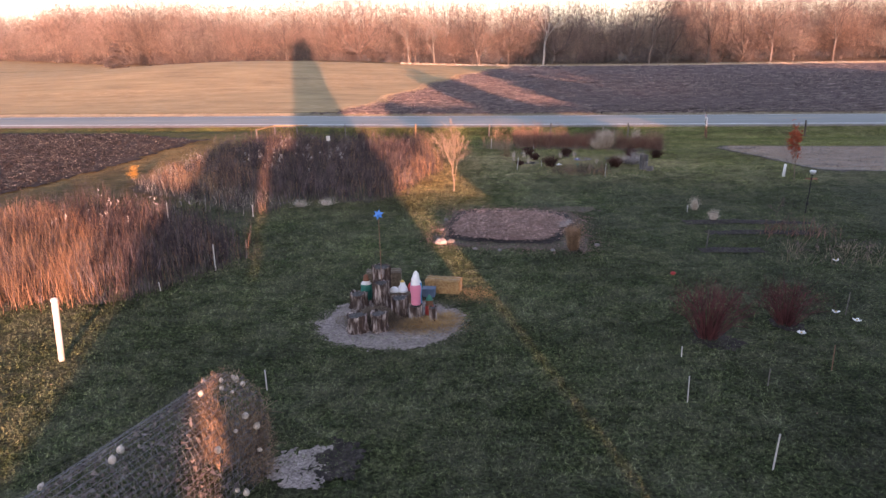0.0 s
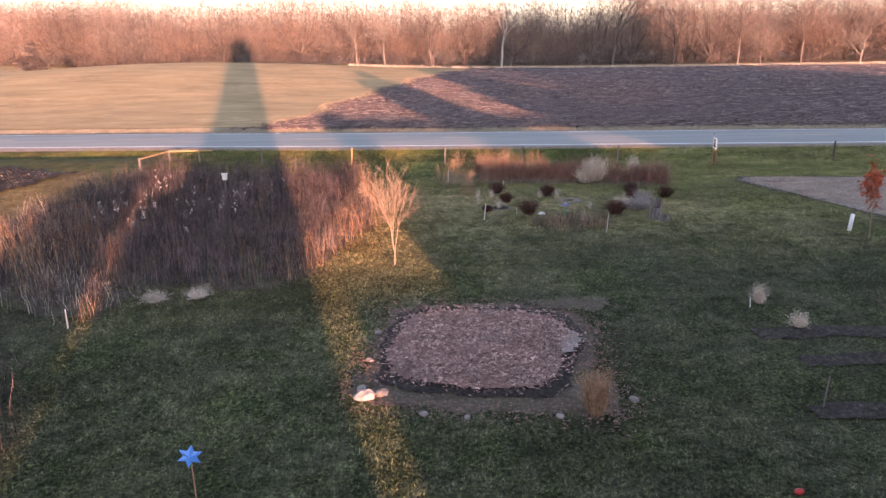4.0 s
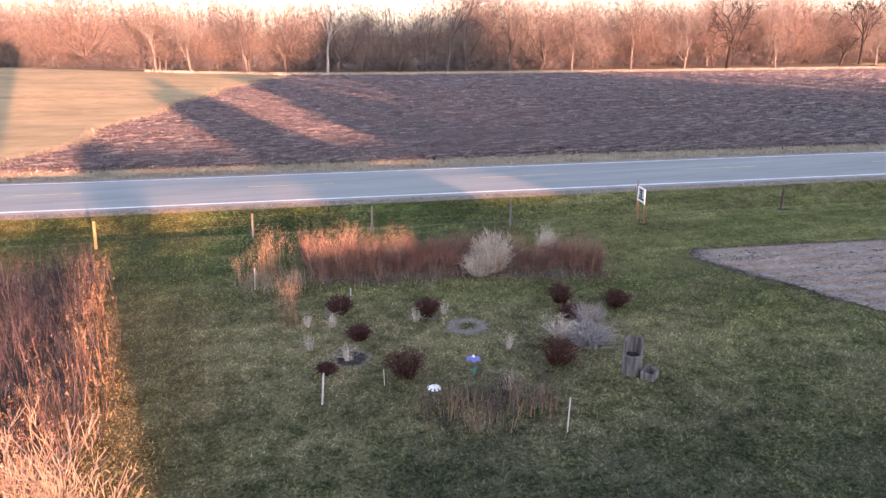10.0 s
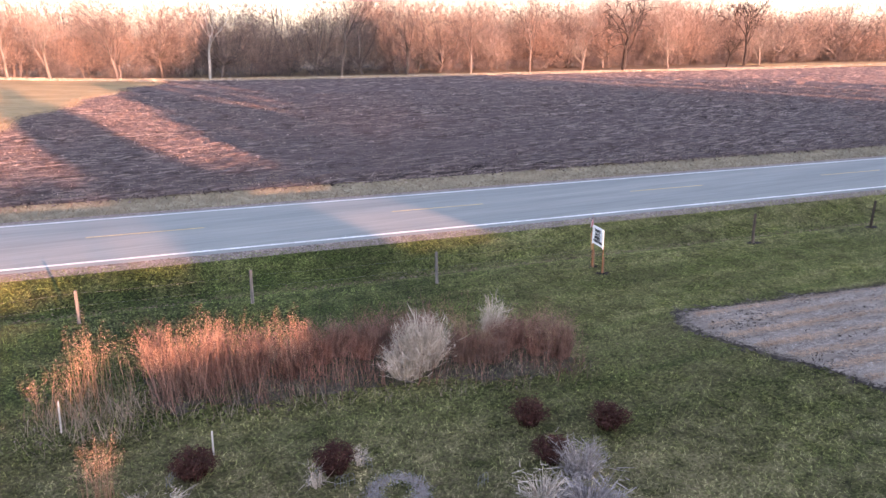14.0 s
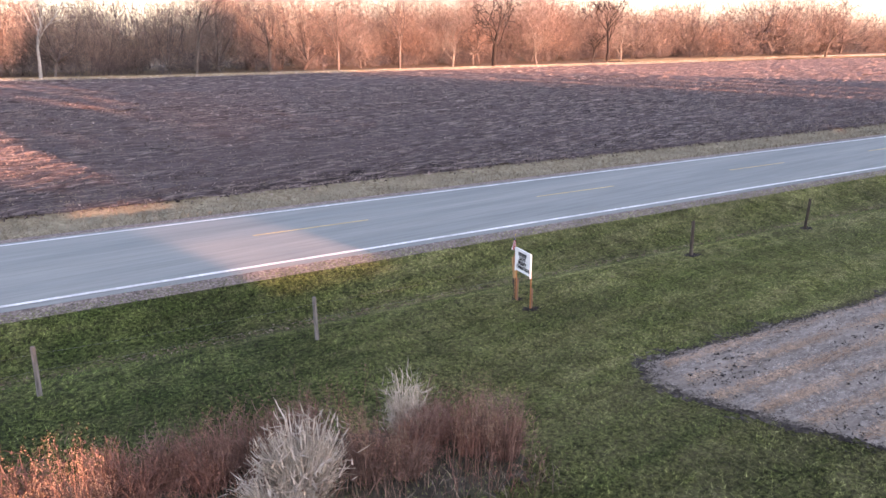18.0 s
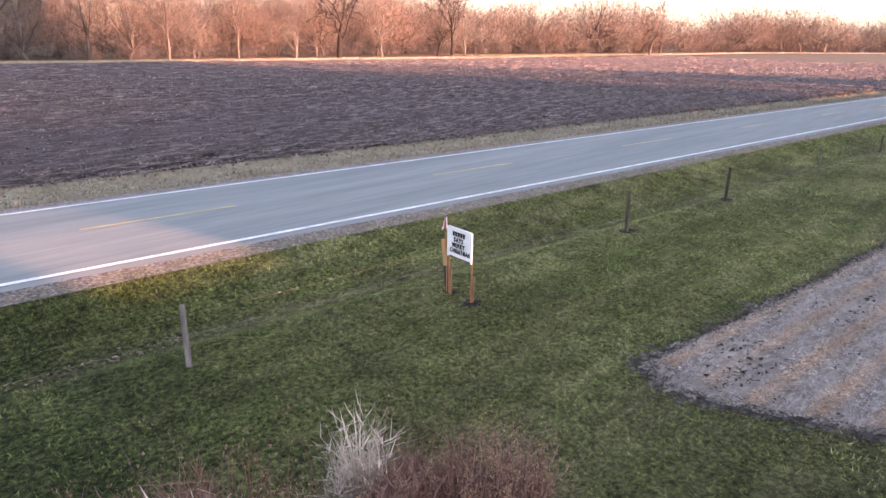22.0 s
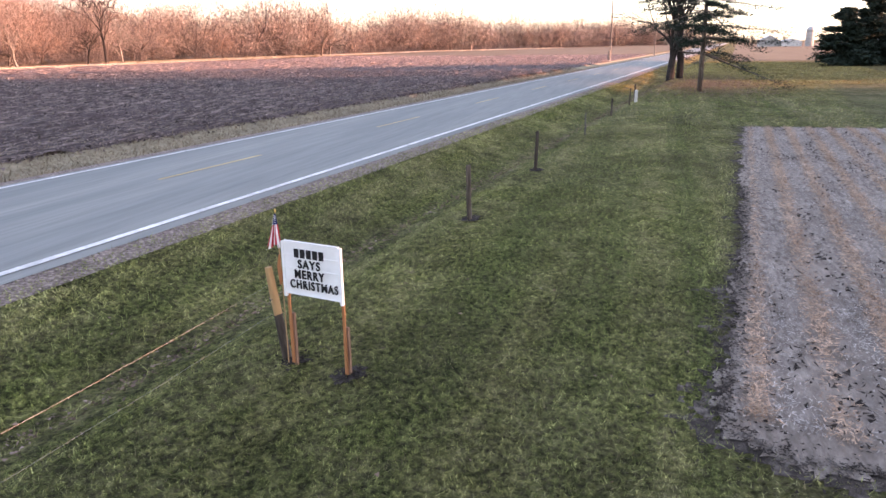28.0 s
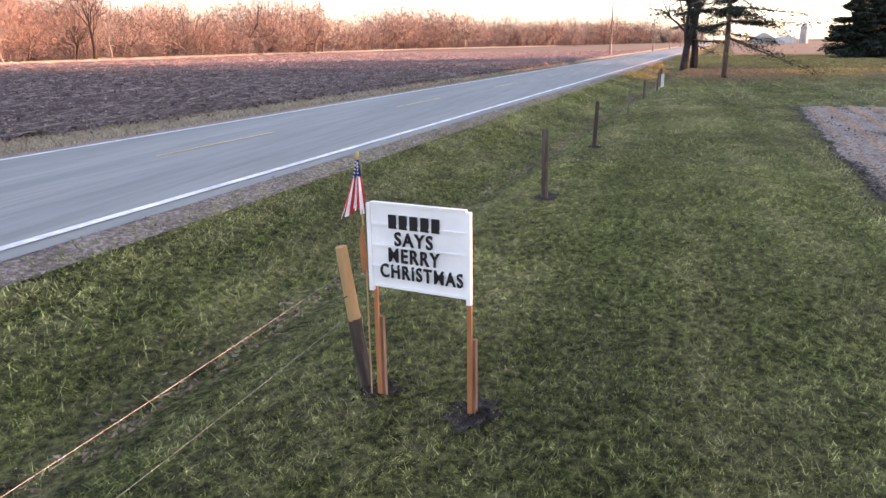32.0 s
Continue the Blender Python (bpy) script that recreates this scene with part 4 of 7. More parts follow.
def woods():
    rng = np.random.default_rng(21)

    def spray(r, at, way, n, size, length, w):
        """A puff of fine twigs: thin three-cornered slivers fanning out from a limb's end."""
        q = at + r.normal(0, 1, (n, 3)) * size
        d = way * 0.35 + (q - at) / (size + 1e-6) * 0.3 + r.normal(0, 0.6, (n, 3)) + np.array((0, 0, 0.4))
        d /= np.linalg.norm(d, axis=1)[:, None]
        e = q + d * (length * r.uniform(0.5, 1.3, n))[:, None]
        side = np.cross(d, r.normal(0, 1, (n, 3)))
        side /= np.linalg.norm(side, axis=1)[:, None] + 1e-9
        return np.stack([q - side * w, q + side * w, e], 1).reshape(-1, 3), np.arange(3 * n).reshape(-1, 3)

    def crown_tree(r, height, wide, twigs, stem, w, sides, far, low=0.3):
        """Forking trunk and limbs that reach a rounded, uneven crown of fine twigs; low: how far down the crown hangs."""
        puffs, segs = [], []
        fork = height * r.uniform(0.07, 0.22)
        lean = r.normal(0, 0.3, 2)
        b = np.array((lean[0], lean[1], fork))
        segs.append(((0, 0, 0), b, stem, stem * 0.8))
        for _ in range(r.integers(13, 18)):
            a, u = r.uniform(0, 2 * np.pi), math.sqrt(r.random())
            top = height * (1 - 0.5 * u ** 2) * r.uniform(0.82, 1.03)
            if r.random() < 0.35:
                u, top = r.uniform(0.6, 1.0), height * r.uniform(low, 0.65)
            end = np.array((math.cos(a) * u * wide * height, math.sin(a) * u * wide * height, top * 0.95))
            m = b * 0.5 + end * 0.5 + np.array((math.cos(a), math.sin(a), -0.6)) * 0.06 * height * u + r.normal(0, 0.3, 3)
            segs += [(b, m, stem * 0.5, stem * 0.3), (m, end, stem * 0.3, stem * 0.09)]
            for k in range(6):
                t = r.uniform(-0.6, 1.0) if k else 1.0
                c = m * (1 - t) + end * t if t > 0 else m * (1 + t) - b * t
                d = r.normal(0, 1, 3) * np.array((1, 1, 0.7)) + np.array((math.cos(a) * u, math.sin(a) * u, 0.5))
                tip = c + d * 0.07 * height
                segs.append((c, tip, stem * 0.12, stem * 0.05))
                puffs.append((tip, d / np.linalg.norm(d)))
        n = twigs // len(puffs)
        twig = [spray(r, c, d, n, 0.085 * height, far * height, w) for c, d in puffs]
        p0, p1, r0, r1 = (np.array(c, float) for c in zip(*segs))
        return join(tubes(p0, p1, r0, r1, sides)), join(*twig)

    tall = [crown_tree(np.random.default_rng(100 + i), 13.5, (0.26, 0.33, 0.4)[i % 3], 3600, (0.11, 0.15, 0.2)[i % 3], 0.017, 3, 0.08) for i in range(9)]
    coarse = [crown_tree(np.random.default_rng(150 + i), 13.5, (0.26, 0.33, 0.4)[i % 3], 1400, (0.11, 0.15, 0.2)[i % 3], 0.032, 2, 0.1) for i in range(9)]
    round_crown = [crown_tree(np.random.default_rng(170 + i), 13.5, 0.5, 2600, 0.28, 0.034, 3, 0.075, 0.22) for i in range(6)]
    low = [crown_tree(np.random.default_rng(200 + i), 4.6, 0.6, 700, 0.04, 0.036, 2, 0.16, 0.12) for i in range(6)]
    for label, deep, step, grown, name, kind in (
            ("edge of a bare deciduous wood in late autumn", 0, 6.2, (0.5, 1.1), "woods_front", tall),
            ("bare deciduous wood behind the edge trees", 8, 4.6, (0.85, 1.18), "woods_middle", tall),
            ("bare deciduous wood further in", 18, 5.2, (0.95, 1.26), "woods_back", tall),
            ("bare deciduous wood at its far side", 31, 7.0, (0.8, 1.42), "woods_rear", tall),
            ("tangled leafless undergrowth along the wood", 0.5, 2.6, (0.3, 0.8), "undergrowth", low),
            ("tangled leafless undergrowth inside the wood", 7, 3.0, (0.8, 1.4), "undergrowth", low),
            ("tangled leafless undergrowth deep in the wood", 20, 5.0, (1.3, 2.0), "undergrowth", low)):
        p = along([(x, y + deep) for x, y in TREELINE], step, rng, 1.8)
        stems, twigs = [], []
        for x, y in p:
            if x > 300 and deep > 19 or x > 400 and rng.random() < 0.3 or x < -170 and deep > 12:
                continue
            wander = 0.5 + 0.5 * noise.noise(Vector((x * 0.03, y * 0.03, 4.0)))
            if x > 175 and (deep > 22 or rng.random() < 0.1):
                continue
            if kind is tall and x > 175 and rng.random() < (0.22 if deep < 5 else 0.4):
                continue
            pick = coarse if kind is tall and (deep > 12 or x < -90 or x > 180) else kind
            if kind is tall and x > 165:
                pick = round_crown
            (v1, f1), (v2, f2) = pick[rng.integers(len(pick))]
            s = rng.uniform(*grown) * (0.76 + 0.46 * wander) * (1.2 if kind is tall else 1.0)
            s *= 1.12 - 0.12 * soft((x + 60) / 60) if x < 0 else 1.0
            s *= rng.uniform(0.8, 1.75) * (1.0 if deep < 5 else 0.85) if x > 175 else 1.0 + 0.12 * soft((x - 90) / 40)
            a = rng.uniform(0, 2 * np.pi)
            m = np.array([[math.cos(a), -math.sin(a), 0], [math.sin(a), math.cos(a), 0], [0, 0, 1]]) * s
            at = np.array((x, y, float(H(x, y)) - 0.15))
            stems.append((v1 @ m.T + at, f1))
            twigs.append((v2 @ m.T + at, f2))
        sv, sf = join(*stems)
        tv, tf = join(*twigs)
        me = raw(name, *join((sv, sf), (tv, tf)))
        me.polygons.foreach_set("material_index", np.concatenate([np.zeros(len(sf), int), np.ones(len(tf), int)]).tolist())
        tagged(part(name, me, (WOOD_STEMS, BRUSH if kind is low else WOODS)), label, "woods", "", "stuff")


woods()

# ---- behind the start: the silo, and unseen casters added for the long shadows ----


def behind(s, y):
    """The x at which something at y shades the line s = x + 0.215 y."""
    return s - 0.215 * y


def gable(name, label, x0, x1, y0, y1, eave, ridge, wall, roof, windows=4, turn=0.0):
    """A farm building with its ridge along x: walls, two roof slopes, windows and a door."""
    t = thing(name, label, "building", (0, 0, 0), turn)
    ym = (y0 + y1) / 2
    b = Build()
    for y in (y0, y1):
        b.box(((x0 + x1) / 2, y, eave / 2), (x1 - x0, 0.25, eave))
    for x in (x0, x1):
        b.box((x, ym, eave / 2), (0.25, y1 - y0 - 0.26, eave))
        v = [(x - 0.12, y0, eave), (x - 0.12, y1, eave), (x - 0.12, ym, ridge), (x + 0.12, y0, eave), (x + 0.12, y1, eave), (x + 0.12, ym, ridge)]
        b.add(v, [(0, 1, 2), (3, 5, 4), (0, 3, 4, 1), (1, 4, 5, 2), (2, 5, 3, 0)])
    part("wall", b, wall, t)
    for side, y in ((-1, y0), (1, y1)):
        b = Build()
        o = side * 0.4
        drop = 0.4 * (ridge - eave) / (abs(y1 - y0) / 2)
        v = [(x0 - 0.05, y + o, eave - drop), (x1 + 0.05, y + o, eave - drop), (x1 + 0.05, ym, ridge), (x0 - 0.05, ym, ridge)]
        v += [(a, c, d + 0.14) for a, c, d in v]
        b.add(v, [(0, 3, 2, 1), (4, 5, 6, 7), (0, 1, 5, 4), (1, 2, 6, 5), (2, 3, 7, 6), (3, 0, 4, 7)])
        part("roof", b, roof, t)
    for k in range(windows):
        x = x0 + (x1 - x0) * (k + 0.5) / windows
        part("window", Build().box((x, y1 + 0.15, 1.6), (0.9, 0.08, 1.1)), WINDOW, t)
    part("door", Build().box((x0 + (x1 - x0) * 0.5 / windows + 1.6, y1 + 0.16, 1.05), (0.95, 0.08, 2.05)), BARN_WALL, t)
    return t


def silo(name, label, x, y, r, h, dome=True):
    t = thing(name, label, "silo", place(x, y))
    b = Build()
    b.lathe([(r, 0), (r, h)], 36)
    part("wall", b, SILO_WALL, t, smooth=False)
    part("dome", Build().lathe([(r + 0.05, h), (r * 0.92, h + r * 0.36), (r * 0.72, h + r * 0.68), (r * 0.4, h + r * 0.92), (0.05, h + r)], 36), METAL_ROOF, t, smooth=True)
    for k in range(0, int(h), 2):
        part("hoop", Build().lathe([(r + 0.005, k + 0.5), (r + 0.035, k + 0.52), (r + 0.035, k + 0.56), (r + 0.005, k + 0.58)], 36), METAL_ROOF, t)
    return t


silo("silo", "tall concrete stave silo with a domed metal roof", behind(3.97, -22), -22, 2.5, 26.6)
# unseen buildings added to cast shade, square to the evening light; bounds are given across and along it
YARD = 12.13
for name, label, s0, s1, y0, y1, eave, ridge, n in (
        ("barn", "unseen white boarded barn with a metal roof, added to cast shade", -3.74, -0.42, -26, -14, 5.0, 8.4, 1),
        ("shed", "unseen small white boarded shed beside the silo, added to cast shade", 0.2, 1.9, -20, -12, 4.6, 7.4, 1),
        ("low_shed", "unseen low white boarded lean-to, added to cast shade", 7.5, 10.6, -18, -12, 3.4, 5.0, 1),
        ("garden_shed", "unseen small white shed with a metal roof, added to cast shade", 6.35, 7.15, -17, -13, 2.6, 3.75, 1),
        ("farmhouse", "unseen white house wing with a metal roof, added to cast shade", 10.8, 15.6, -24, -14, 4.8, 7.65, 2),
        ("farmhouse", "unseen white house with a metal roof, added to cast shade", 15.8, 21.2, -24, -14, 4.8, 7.9, 2),
        ("farmhouse", "unseen tall white house with a metal roof, added to cast shade", 21.4, 27.2, -24, -14, 6.4, 10.3, 2),
        ("garage", "unseen low white building with a metal roof, added to cast shade", 27.4, 34.2, -25, -13, 4.6, 7.75, 3),
        ("machine_shed", "unseen long white shed with a metal roof, added to cast shade", 34.4, 71, -31, -11, 6.0, 10.8, 8),
        ("cattle_shed", "unseen long low white shed with a metal roof, added to cast shade", 93, 150, -25, -13, 3.2, 5.1, 12)):
    gable(name, label, s0 / 1.0225, s1 / 1.0225, y0, y1, eave, ridge, BARN_WALL, METAL_ROOF, n, YARD)
# unseen evergreens added as casters; heights follow the shade wanted on field and wood
windbreak = [(12.2, 13), (22.0, 18), (24.0, 20), (25.8, 18), (32.7, 14.2), (34.3, 16), (36.1, 18.5), (38.2, 22), (40.3, 22), (42.7, 22.5), (46.5, 23), (51, 23.5), (55, 25), (59, 29), (61.5, 36), (64, 39), (66.5, 37), (69, 40), (71.5, 38), (74, 40),
             (76.5, 37), (79, 39), (81.5, 36), (84, 37), (87, 35), (90, 35), (93, 33), (98, 31), (104, 27), (112, 22.5), (119, 21), (126, 19.2), (133, 17.4), (140, 15.3), (147, 13)]
for k, (s, h) in enumerate(windbreak):
    y = -33 - 3 * (k % 2)
    conifer("shade_evergreen", "unseen tall dark evergreen in a row added to cast shade", place(behind(s, y), y), h, 500 + k, "farm windbreak", bare=min(0.75, 10.2 / h) if s > 86 else 0.3 if s > 78 else 0.04, width=0.03 if k == 0 else 0.085 if k < 4 else 0.2, per=10, droop=-0.1, needle=0.6)

# unseen pines added to block light from the far verge but not the road
for k, s in enumerate((13.6, 16.0, 18.4, 27.4, 29.6, 31.8)):
    conifer("pine_tree", "unseen flat-topped pine with a bare trunk, added to shade the verge", place(behind(s, -33), -33), 12.2, 560 + k, "farmyard pines", bare=0.935, width=1.4, per=60, droop=0.0, needle=0.16, puff=0.1)

# ---- stands of dead prairie plants ----
BED_A = [(-11.0, 38.2), (-8.6, 36.4), (-6.6, 35.2), (-4.8, 35.3), (-2.7, 34.9), (-1.6, 36.0), (-0.9, 37.5), (-0.1, 41.3), (0.5, 42.5), (-0.1, 48), (-1.0, 53.6), (-6, 54.0), (-11.5, 53.4), (-13.6, 49), (-13.4, 42)]
BED_A_LOW = [(-15.6, 38.9), (-14.2, 37.2), (-12.4, 36.5), (-10.8, 35.0), (-9.2, 33.7), (-7.2, 32.8), (-6.5, 34.6), (-8.4, 36.6), (-11.0, 38.4), (-13.4, 42), (-13.7, 47), (-15.4, 43.5)]
BED_B = [(-16.5, 21.0), (-12, 21.6), (-8.5, 22.0), (-6.0, 26.3), (-8, 29.5), (-11, 32.2), (-14, 33.4), (-17.5, 33.0), (-20, 27)]
patch("bed_floor", BED_A, THATCH, 0.02, "ground of dead stalks and dry thatch", "bed", ragged=0.5)
patch("bed_floor", BED_B, THATCH, 0.02, "ground of dead stalks and dry thatch", "bed", ragged=0.5)
patch("bed_floor", BED_A_LOW, THATCH, 0.02, "ground of dead stalks at the low end of a prairie bed", "bed", ragged=0.6)
stand("prairie_bed", BED_A_LOW, 80, 0.6, GREY_STEMS, "low tangle of dead grey prairie plants", 42, 0.012, 0.5, SEEDS, 0.012, 0.26, side_shoots=1, clump=0.8)
stand("prairie_grass", BED_A_LOW, 26, 0.62, PALE_STEMS, "pale grey dead grass at the low end of a prairie bed", 43, 0.011, 0.2, SEEDS, 0.012, 0.3, clump=0.9)
for k, (x, y, r, h) in enumerate([(-7.2, 33.1, 0.4, 0.7), (-9.6, 35.0, 0.45, 0.8), (-12.6, 38.6, 0.5, 0.95), (-14.7, 40.5, 0.5, 0.9)]):
    stand("prairie_grass", [(x + r * math.cos(a), y + r * math.sin(a)) for a in np.arange(8) * math.pi / 4], 150, h, TAN_STEMS, "russet clump of dry grass at the edge of a prairie bed", 44 + k, 0.011, 0.6, TAN_STEMS, 0.012, 0.2)
stand("prairie_bed", BED_A, 110, 0.95, GREY_STEMS, "tall bed of dead grey-brown prairie plants with seed heads", 31, 0.013, 0.75, SEEDS, 0.013, 0.18, side_shoots=1, clump=0.6)
stand("prairie_grass", [(-2.4, 35.3), (-1.5, 36.0), (-0.1, 41.2), (0.5, 42.5), (0.0, 48), (-0.8, 53.4), (-1.4, 53.4), (-0.6, 45), (-1.0, 40)], 80, 0.95, TAN_STEMS, "dry tan grass along the edge of a prairie bed", 32, 0.012, 0.5, TAN_STEMS, 0.03, 0.1)
stand("prairie_grass", BED_A, 9, 0.9, TAN_STEMS, "tufts of pale dry grass among dead prairie plants", 40, 0.012, 0.5, TAN_STEMS, 0.012, 0.16, clump=0.9)
stand("prairie_grass", BED_B, 20, 1.0, TAN_STEMS, "tufts of pale dry grass among dead prairie plants", 41, 0.012, 0.5, TAN_STEMS, 0.012, 0.16, clump=0.9)
stand("prairie_grass", [(-14.5, 41), (-13, 37.5), (-10.5, 36), (-9.5, 40), (-12, 45)], 50, 0.85, TAN_STEMS, "dry tan grass at the corner of a prairie bed", 33, 0.016, 0.4, TAN_STEMS, 0.03, 0.12)
stand("fluffy_seed_heads", [(-11, 40), (-4, 40.5), (-3, 45), (-10, 46)], 2.2, 1.45, GREY_STEMS, "dead stalks with pale fluffy seed heads", 34, 0.02, 1.0, FLUFF, 0.05, 0.06)
stand("prairie_bed", BED_B, 125, 1.1, GREY_STEMS, "tall bed of dead grey and russet prairie plants", 35, 0.014, 0.7, SEEDS, 0.013, 0.17, clump=0.6, side_shoots=1)
stand("russet_grass", [(-16.5, 21.0), (-12, 21.6), (-9.4, 22.0), (-10.6, 25), (-12.5, 28), (-15.5, 31), (-19, 28)], 120, 1.2, TAN_STEMS, "tall russet bluestem grass in a prairie bed", 36, 0.013, 0.8, TAN_STEMS, 0.012, 0.14, clump=0.6)
stand("fluffy_seed_heads", [(-14, 27), (-10, 28), (-9, 31), (-13, 32)], 1.6, 1.5, GREY_STEMS, "dead stalks with pale fluffy seed heads", 37, 0.02, 1.0, FLUFF, 0.05, 0.06)
FENCE_BED = [(6.0, 50.6), (8, 49.9), (11, 49.6), (14.9, 48.2), (15.6, 50.0), (12.5, 51.7), (7.5, 52.8), (5.6, 52.4)]
patch("bed_floor", FENCE_BED, THATCH, 0.02, "ground of brown thatch below dead grasses", "bed", ragged=0.5)
stand("red_grass_bed", FENCE_BED, 120, 0.72, RED_STEMS, "red-brown clumps of dead ornamental grass near the fence", 38, 0.011, 0.7, RED_STEMS, 0.018, 0.2, side_shoots=1, clump=0.9)
stand("dry_fringe", [(3.4, 50.4), (8, 49.4), (15.2, 47.9), (15.6, 48.6), (9, 50.3), (3.8, 52.6)], 70, 0.32, DRY_GRASS, "low dry grass in front of dead ornamental grasses", 39, 0.012, 0.3, SEEDS, 0.02, 0.4)
for k, (x, y, r, h) in enumerate([(4.8, 51.7, 0.55, 1.6), (6.2, 51.2, 0.5, 1.65), (6.75, 51.0, 0.4, 1.75), (7.8, 51.0, 0.5, 1.6), (8.7, 50.8, 0.45, 1.45), (4.83, 47.2, 0.2, 1.6), (4.2, 50.9, 0.3, 1.3), (3.65, 51.3, 0.14, 1.0), (4.56, 47.75, 0.13, 1.1), (13.0, 50.0, 0.5, 1.3), (14.6, 49.4, 0.55, 1.3)]):
    ring = [(x + r * math.cos(a), y + r * math.sin(a)) for a in np.arange(8) * math.pi / 4]
    stand("feather_grass", ring, (330 if k in (5, 7, 8) else 190), h * 0.9, TAN_STEMS if k in (0, 5, 6, 7, 8) else RED_STEMS, "upright clump of tan feather grass", 60 + k, 0.011, 0.95, PLUME, 0.009, 0.12, clump=0.3, plume=0.045, tufts=52, plume_length=0.38, ragged=min(0.3, r * 0.3))


def tussock(name, x, y, r, h, n, material, label, seed, width=0.011, group="", flop=0.7, leafy=2):
    rng = np.random.default_rng(seed)
    a, d = rng.uniform(0, 2 * np.pi, n), np.sqrt(rng.random(n)) * r * 0.35
    base = np.column_stack([np.cos(a) * d, np.sin(a) * d, np.full(n, -0.02)])
    out = rng.uniform(0.1, 1.0, n) * r
    hh = h * rng.uniform(0.35, 1.08, n) * (1 - 0.35 * flop * (out / r) ** 2)
    lean = np.column_stack([np.cos(a), np.sin(a)]) * (out * flop)[:, None] + rng.normal(0, 0.06, (n, 2))
    v, f, tip = ribbons(base, hh, width * rng.uniform(0.6, 1.3, n), lean, rng, 0.35)
    sets = [(v, f)]
    for _ in range(leafy):
        t = rng.uniform(0.3, 1.0, n)[:, None]
        b2 = base * (1 - t) + tip * t
        sets.append(ribbons(b2, hh * rng.uniform(0.02, 0.25, n), np.full(n, width), rng.normal(0, 0.15, (n, 2)), rng, 0.6)[:2])
    v, f = join(*sets)
    return plain(name, raw(name, v, f), material, label, "ornamental grass", place(x, y), 0, group)


tussock("pale_grass_clump", 11.75, 50.2, 0.95, 1.3, 950, PALE_STEMS, "large pale straw-coloured ornamental grass clump", 71, width=0.024, leafy=1, flop=0.6)
tussock("pale_grass_clump", 11.2, 49.85, 0.8, 0.9, 520, PALE_STEMS, "low pale ornamental grass clump with broad leaves", 76, width=0.024, leafy=1)
tussock("pale_grass_clump", 13.9, 50.6, 0.45, 1.25, 420, PALE_STEMS, "small pale ornamental grass clump among red grass", 72)
tussock("pale_grass_clump", 12.1, 44.0, 0.72, 0.5, 520, GREY_STRAW, "flopped pale grey ornamental grass clump", 73, flop=1.05, leafy=1, width=0.022)
tussock("pale_grass_clump", 11.55, 44.55, 0.5, 0.62, 160, PALE_STEMS, "leaning pale ornamental grass clump", 77, flop=1.0, leafy=1, width=0.02)
tussock("pale_grass_clump", 12.6, 45.0, 0.6, 0.72, 360, GREY_STRAW, "upright pale ornamental grass clump", 74, flop=0.7, leafy=1, width=0.014)
stand("grass_tangle", [(3.6, 50.0), (4.4, 49.6), (5.6, 49.8), (5.9, 50.6), (5.2, 51.4), (4.0, 51.4)], 170, 0.62, DRY_GRASS, "tangled grey-tan dead stems at the end of a grass bed", 79, 0.01, 0.5, PLUME, 0.012, 0.35, clump=0.5, side_shoots=1)
rng = np.random.default_rng(78)
for k in range(21):
    u = (k + rng.uniform(-0.3, 0.3)) / 20
    x, y = 6.0 + 9.1 * u, 52.0 - 2.5 * u + rng.uniform(-0.75, 0.75)
    if 10.6 < x < 12.4:
        y = 51.0 + 0.4 * rng.random()
    tussock("red_grass_clump", x, y, rng.uniform(0.45, 0.75), rng.uniform(0.85, 1.2), 420, RED_STEMS, "red-brown clump of dead ornamental grass in a bed by the fence", 600 + k, width=0.011, group="red grass clumps", flop=rng.uniform(0.35, 0.7), leafy=2)
tussock("tan_grass_clump", 5.75, 26.75, 0.5, 1.0, 620, TAN_STEMS, "upright tan grass clump at a mulch bed", 75, flop=0.4)

# ---- the young tree, the red sapling, red-twigged bushes ----
bare_tree("young_tree", "young bare tree with pale upswept branches", place(1.46, 37.05), 3.7, 23, PALE_BARK, least=0.0045, trunk=0.24, spread=0.56, levels=4, kids=(9, 6, 4, 3), radius=0.036, wobble=0.08)


def sapling(x, y):
    t = thing("red_sapling", "young sapling holding bright orange-red autumn leaves", "tree", place(x, y))
    segs = grow(np.random.default_rng(5), 2.75, trunk=0.4, spread=0.6, levels=3, kids=(5, 4, 3), radius=0.022)
    part("stem", raw("stem", *tree_mesh(segs, 0.01, 5, 3, 0.004)), PALE_BARK, t)
    rng = np.random.default_rng(6)
    p = segs[1][(segs[4] >= 2)]
    q = np.repeat(p, 5, 0)
    q = q[q[:, 2] > 1.2] * np.array([0.55, 0.55, 1.05])
    part("leaves", raw("leaves", *flakes(q + rng.normal(0, 0.09, q.shape), 0.045, rng)), ORANGE_LEAF, t)


sapling(19.05, 38.45)


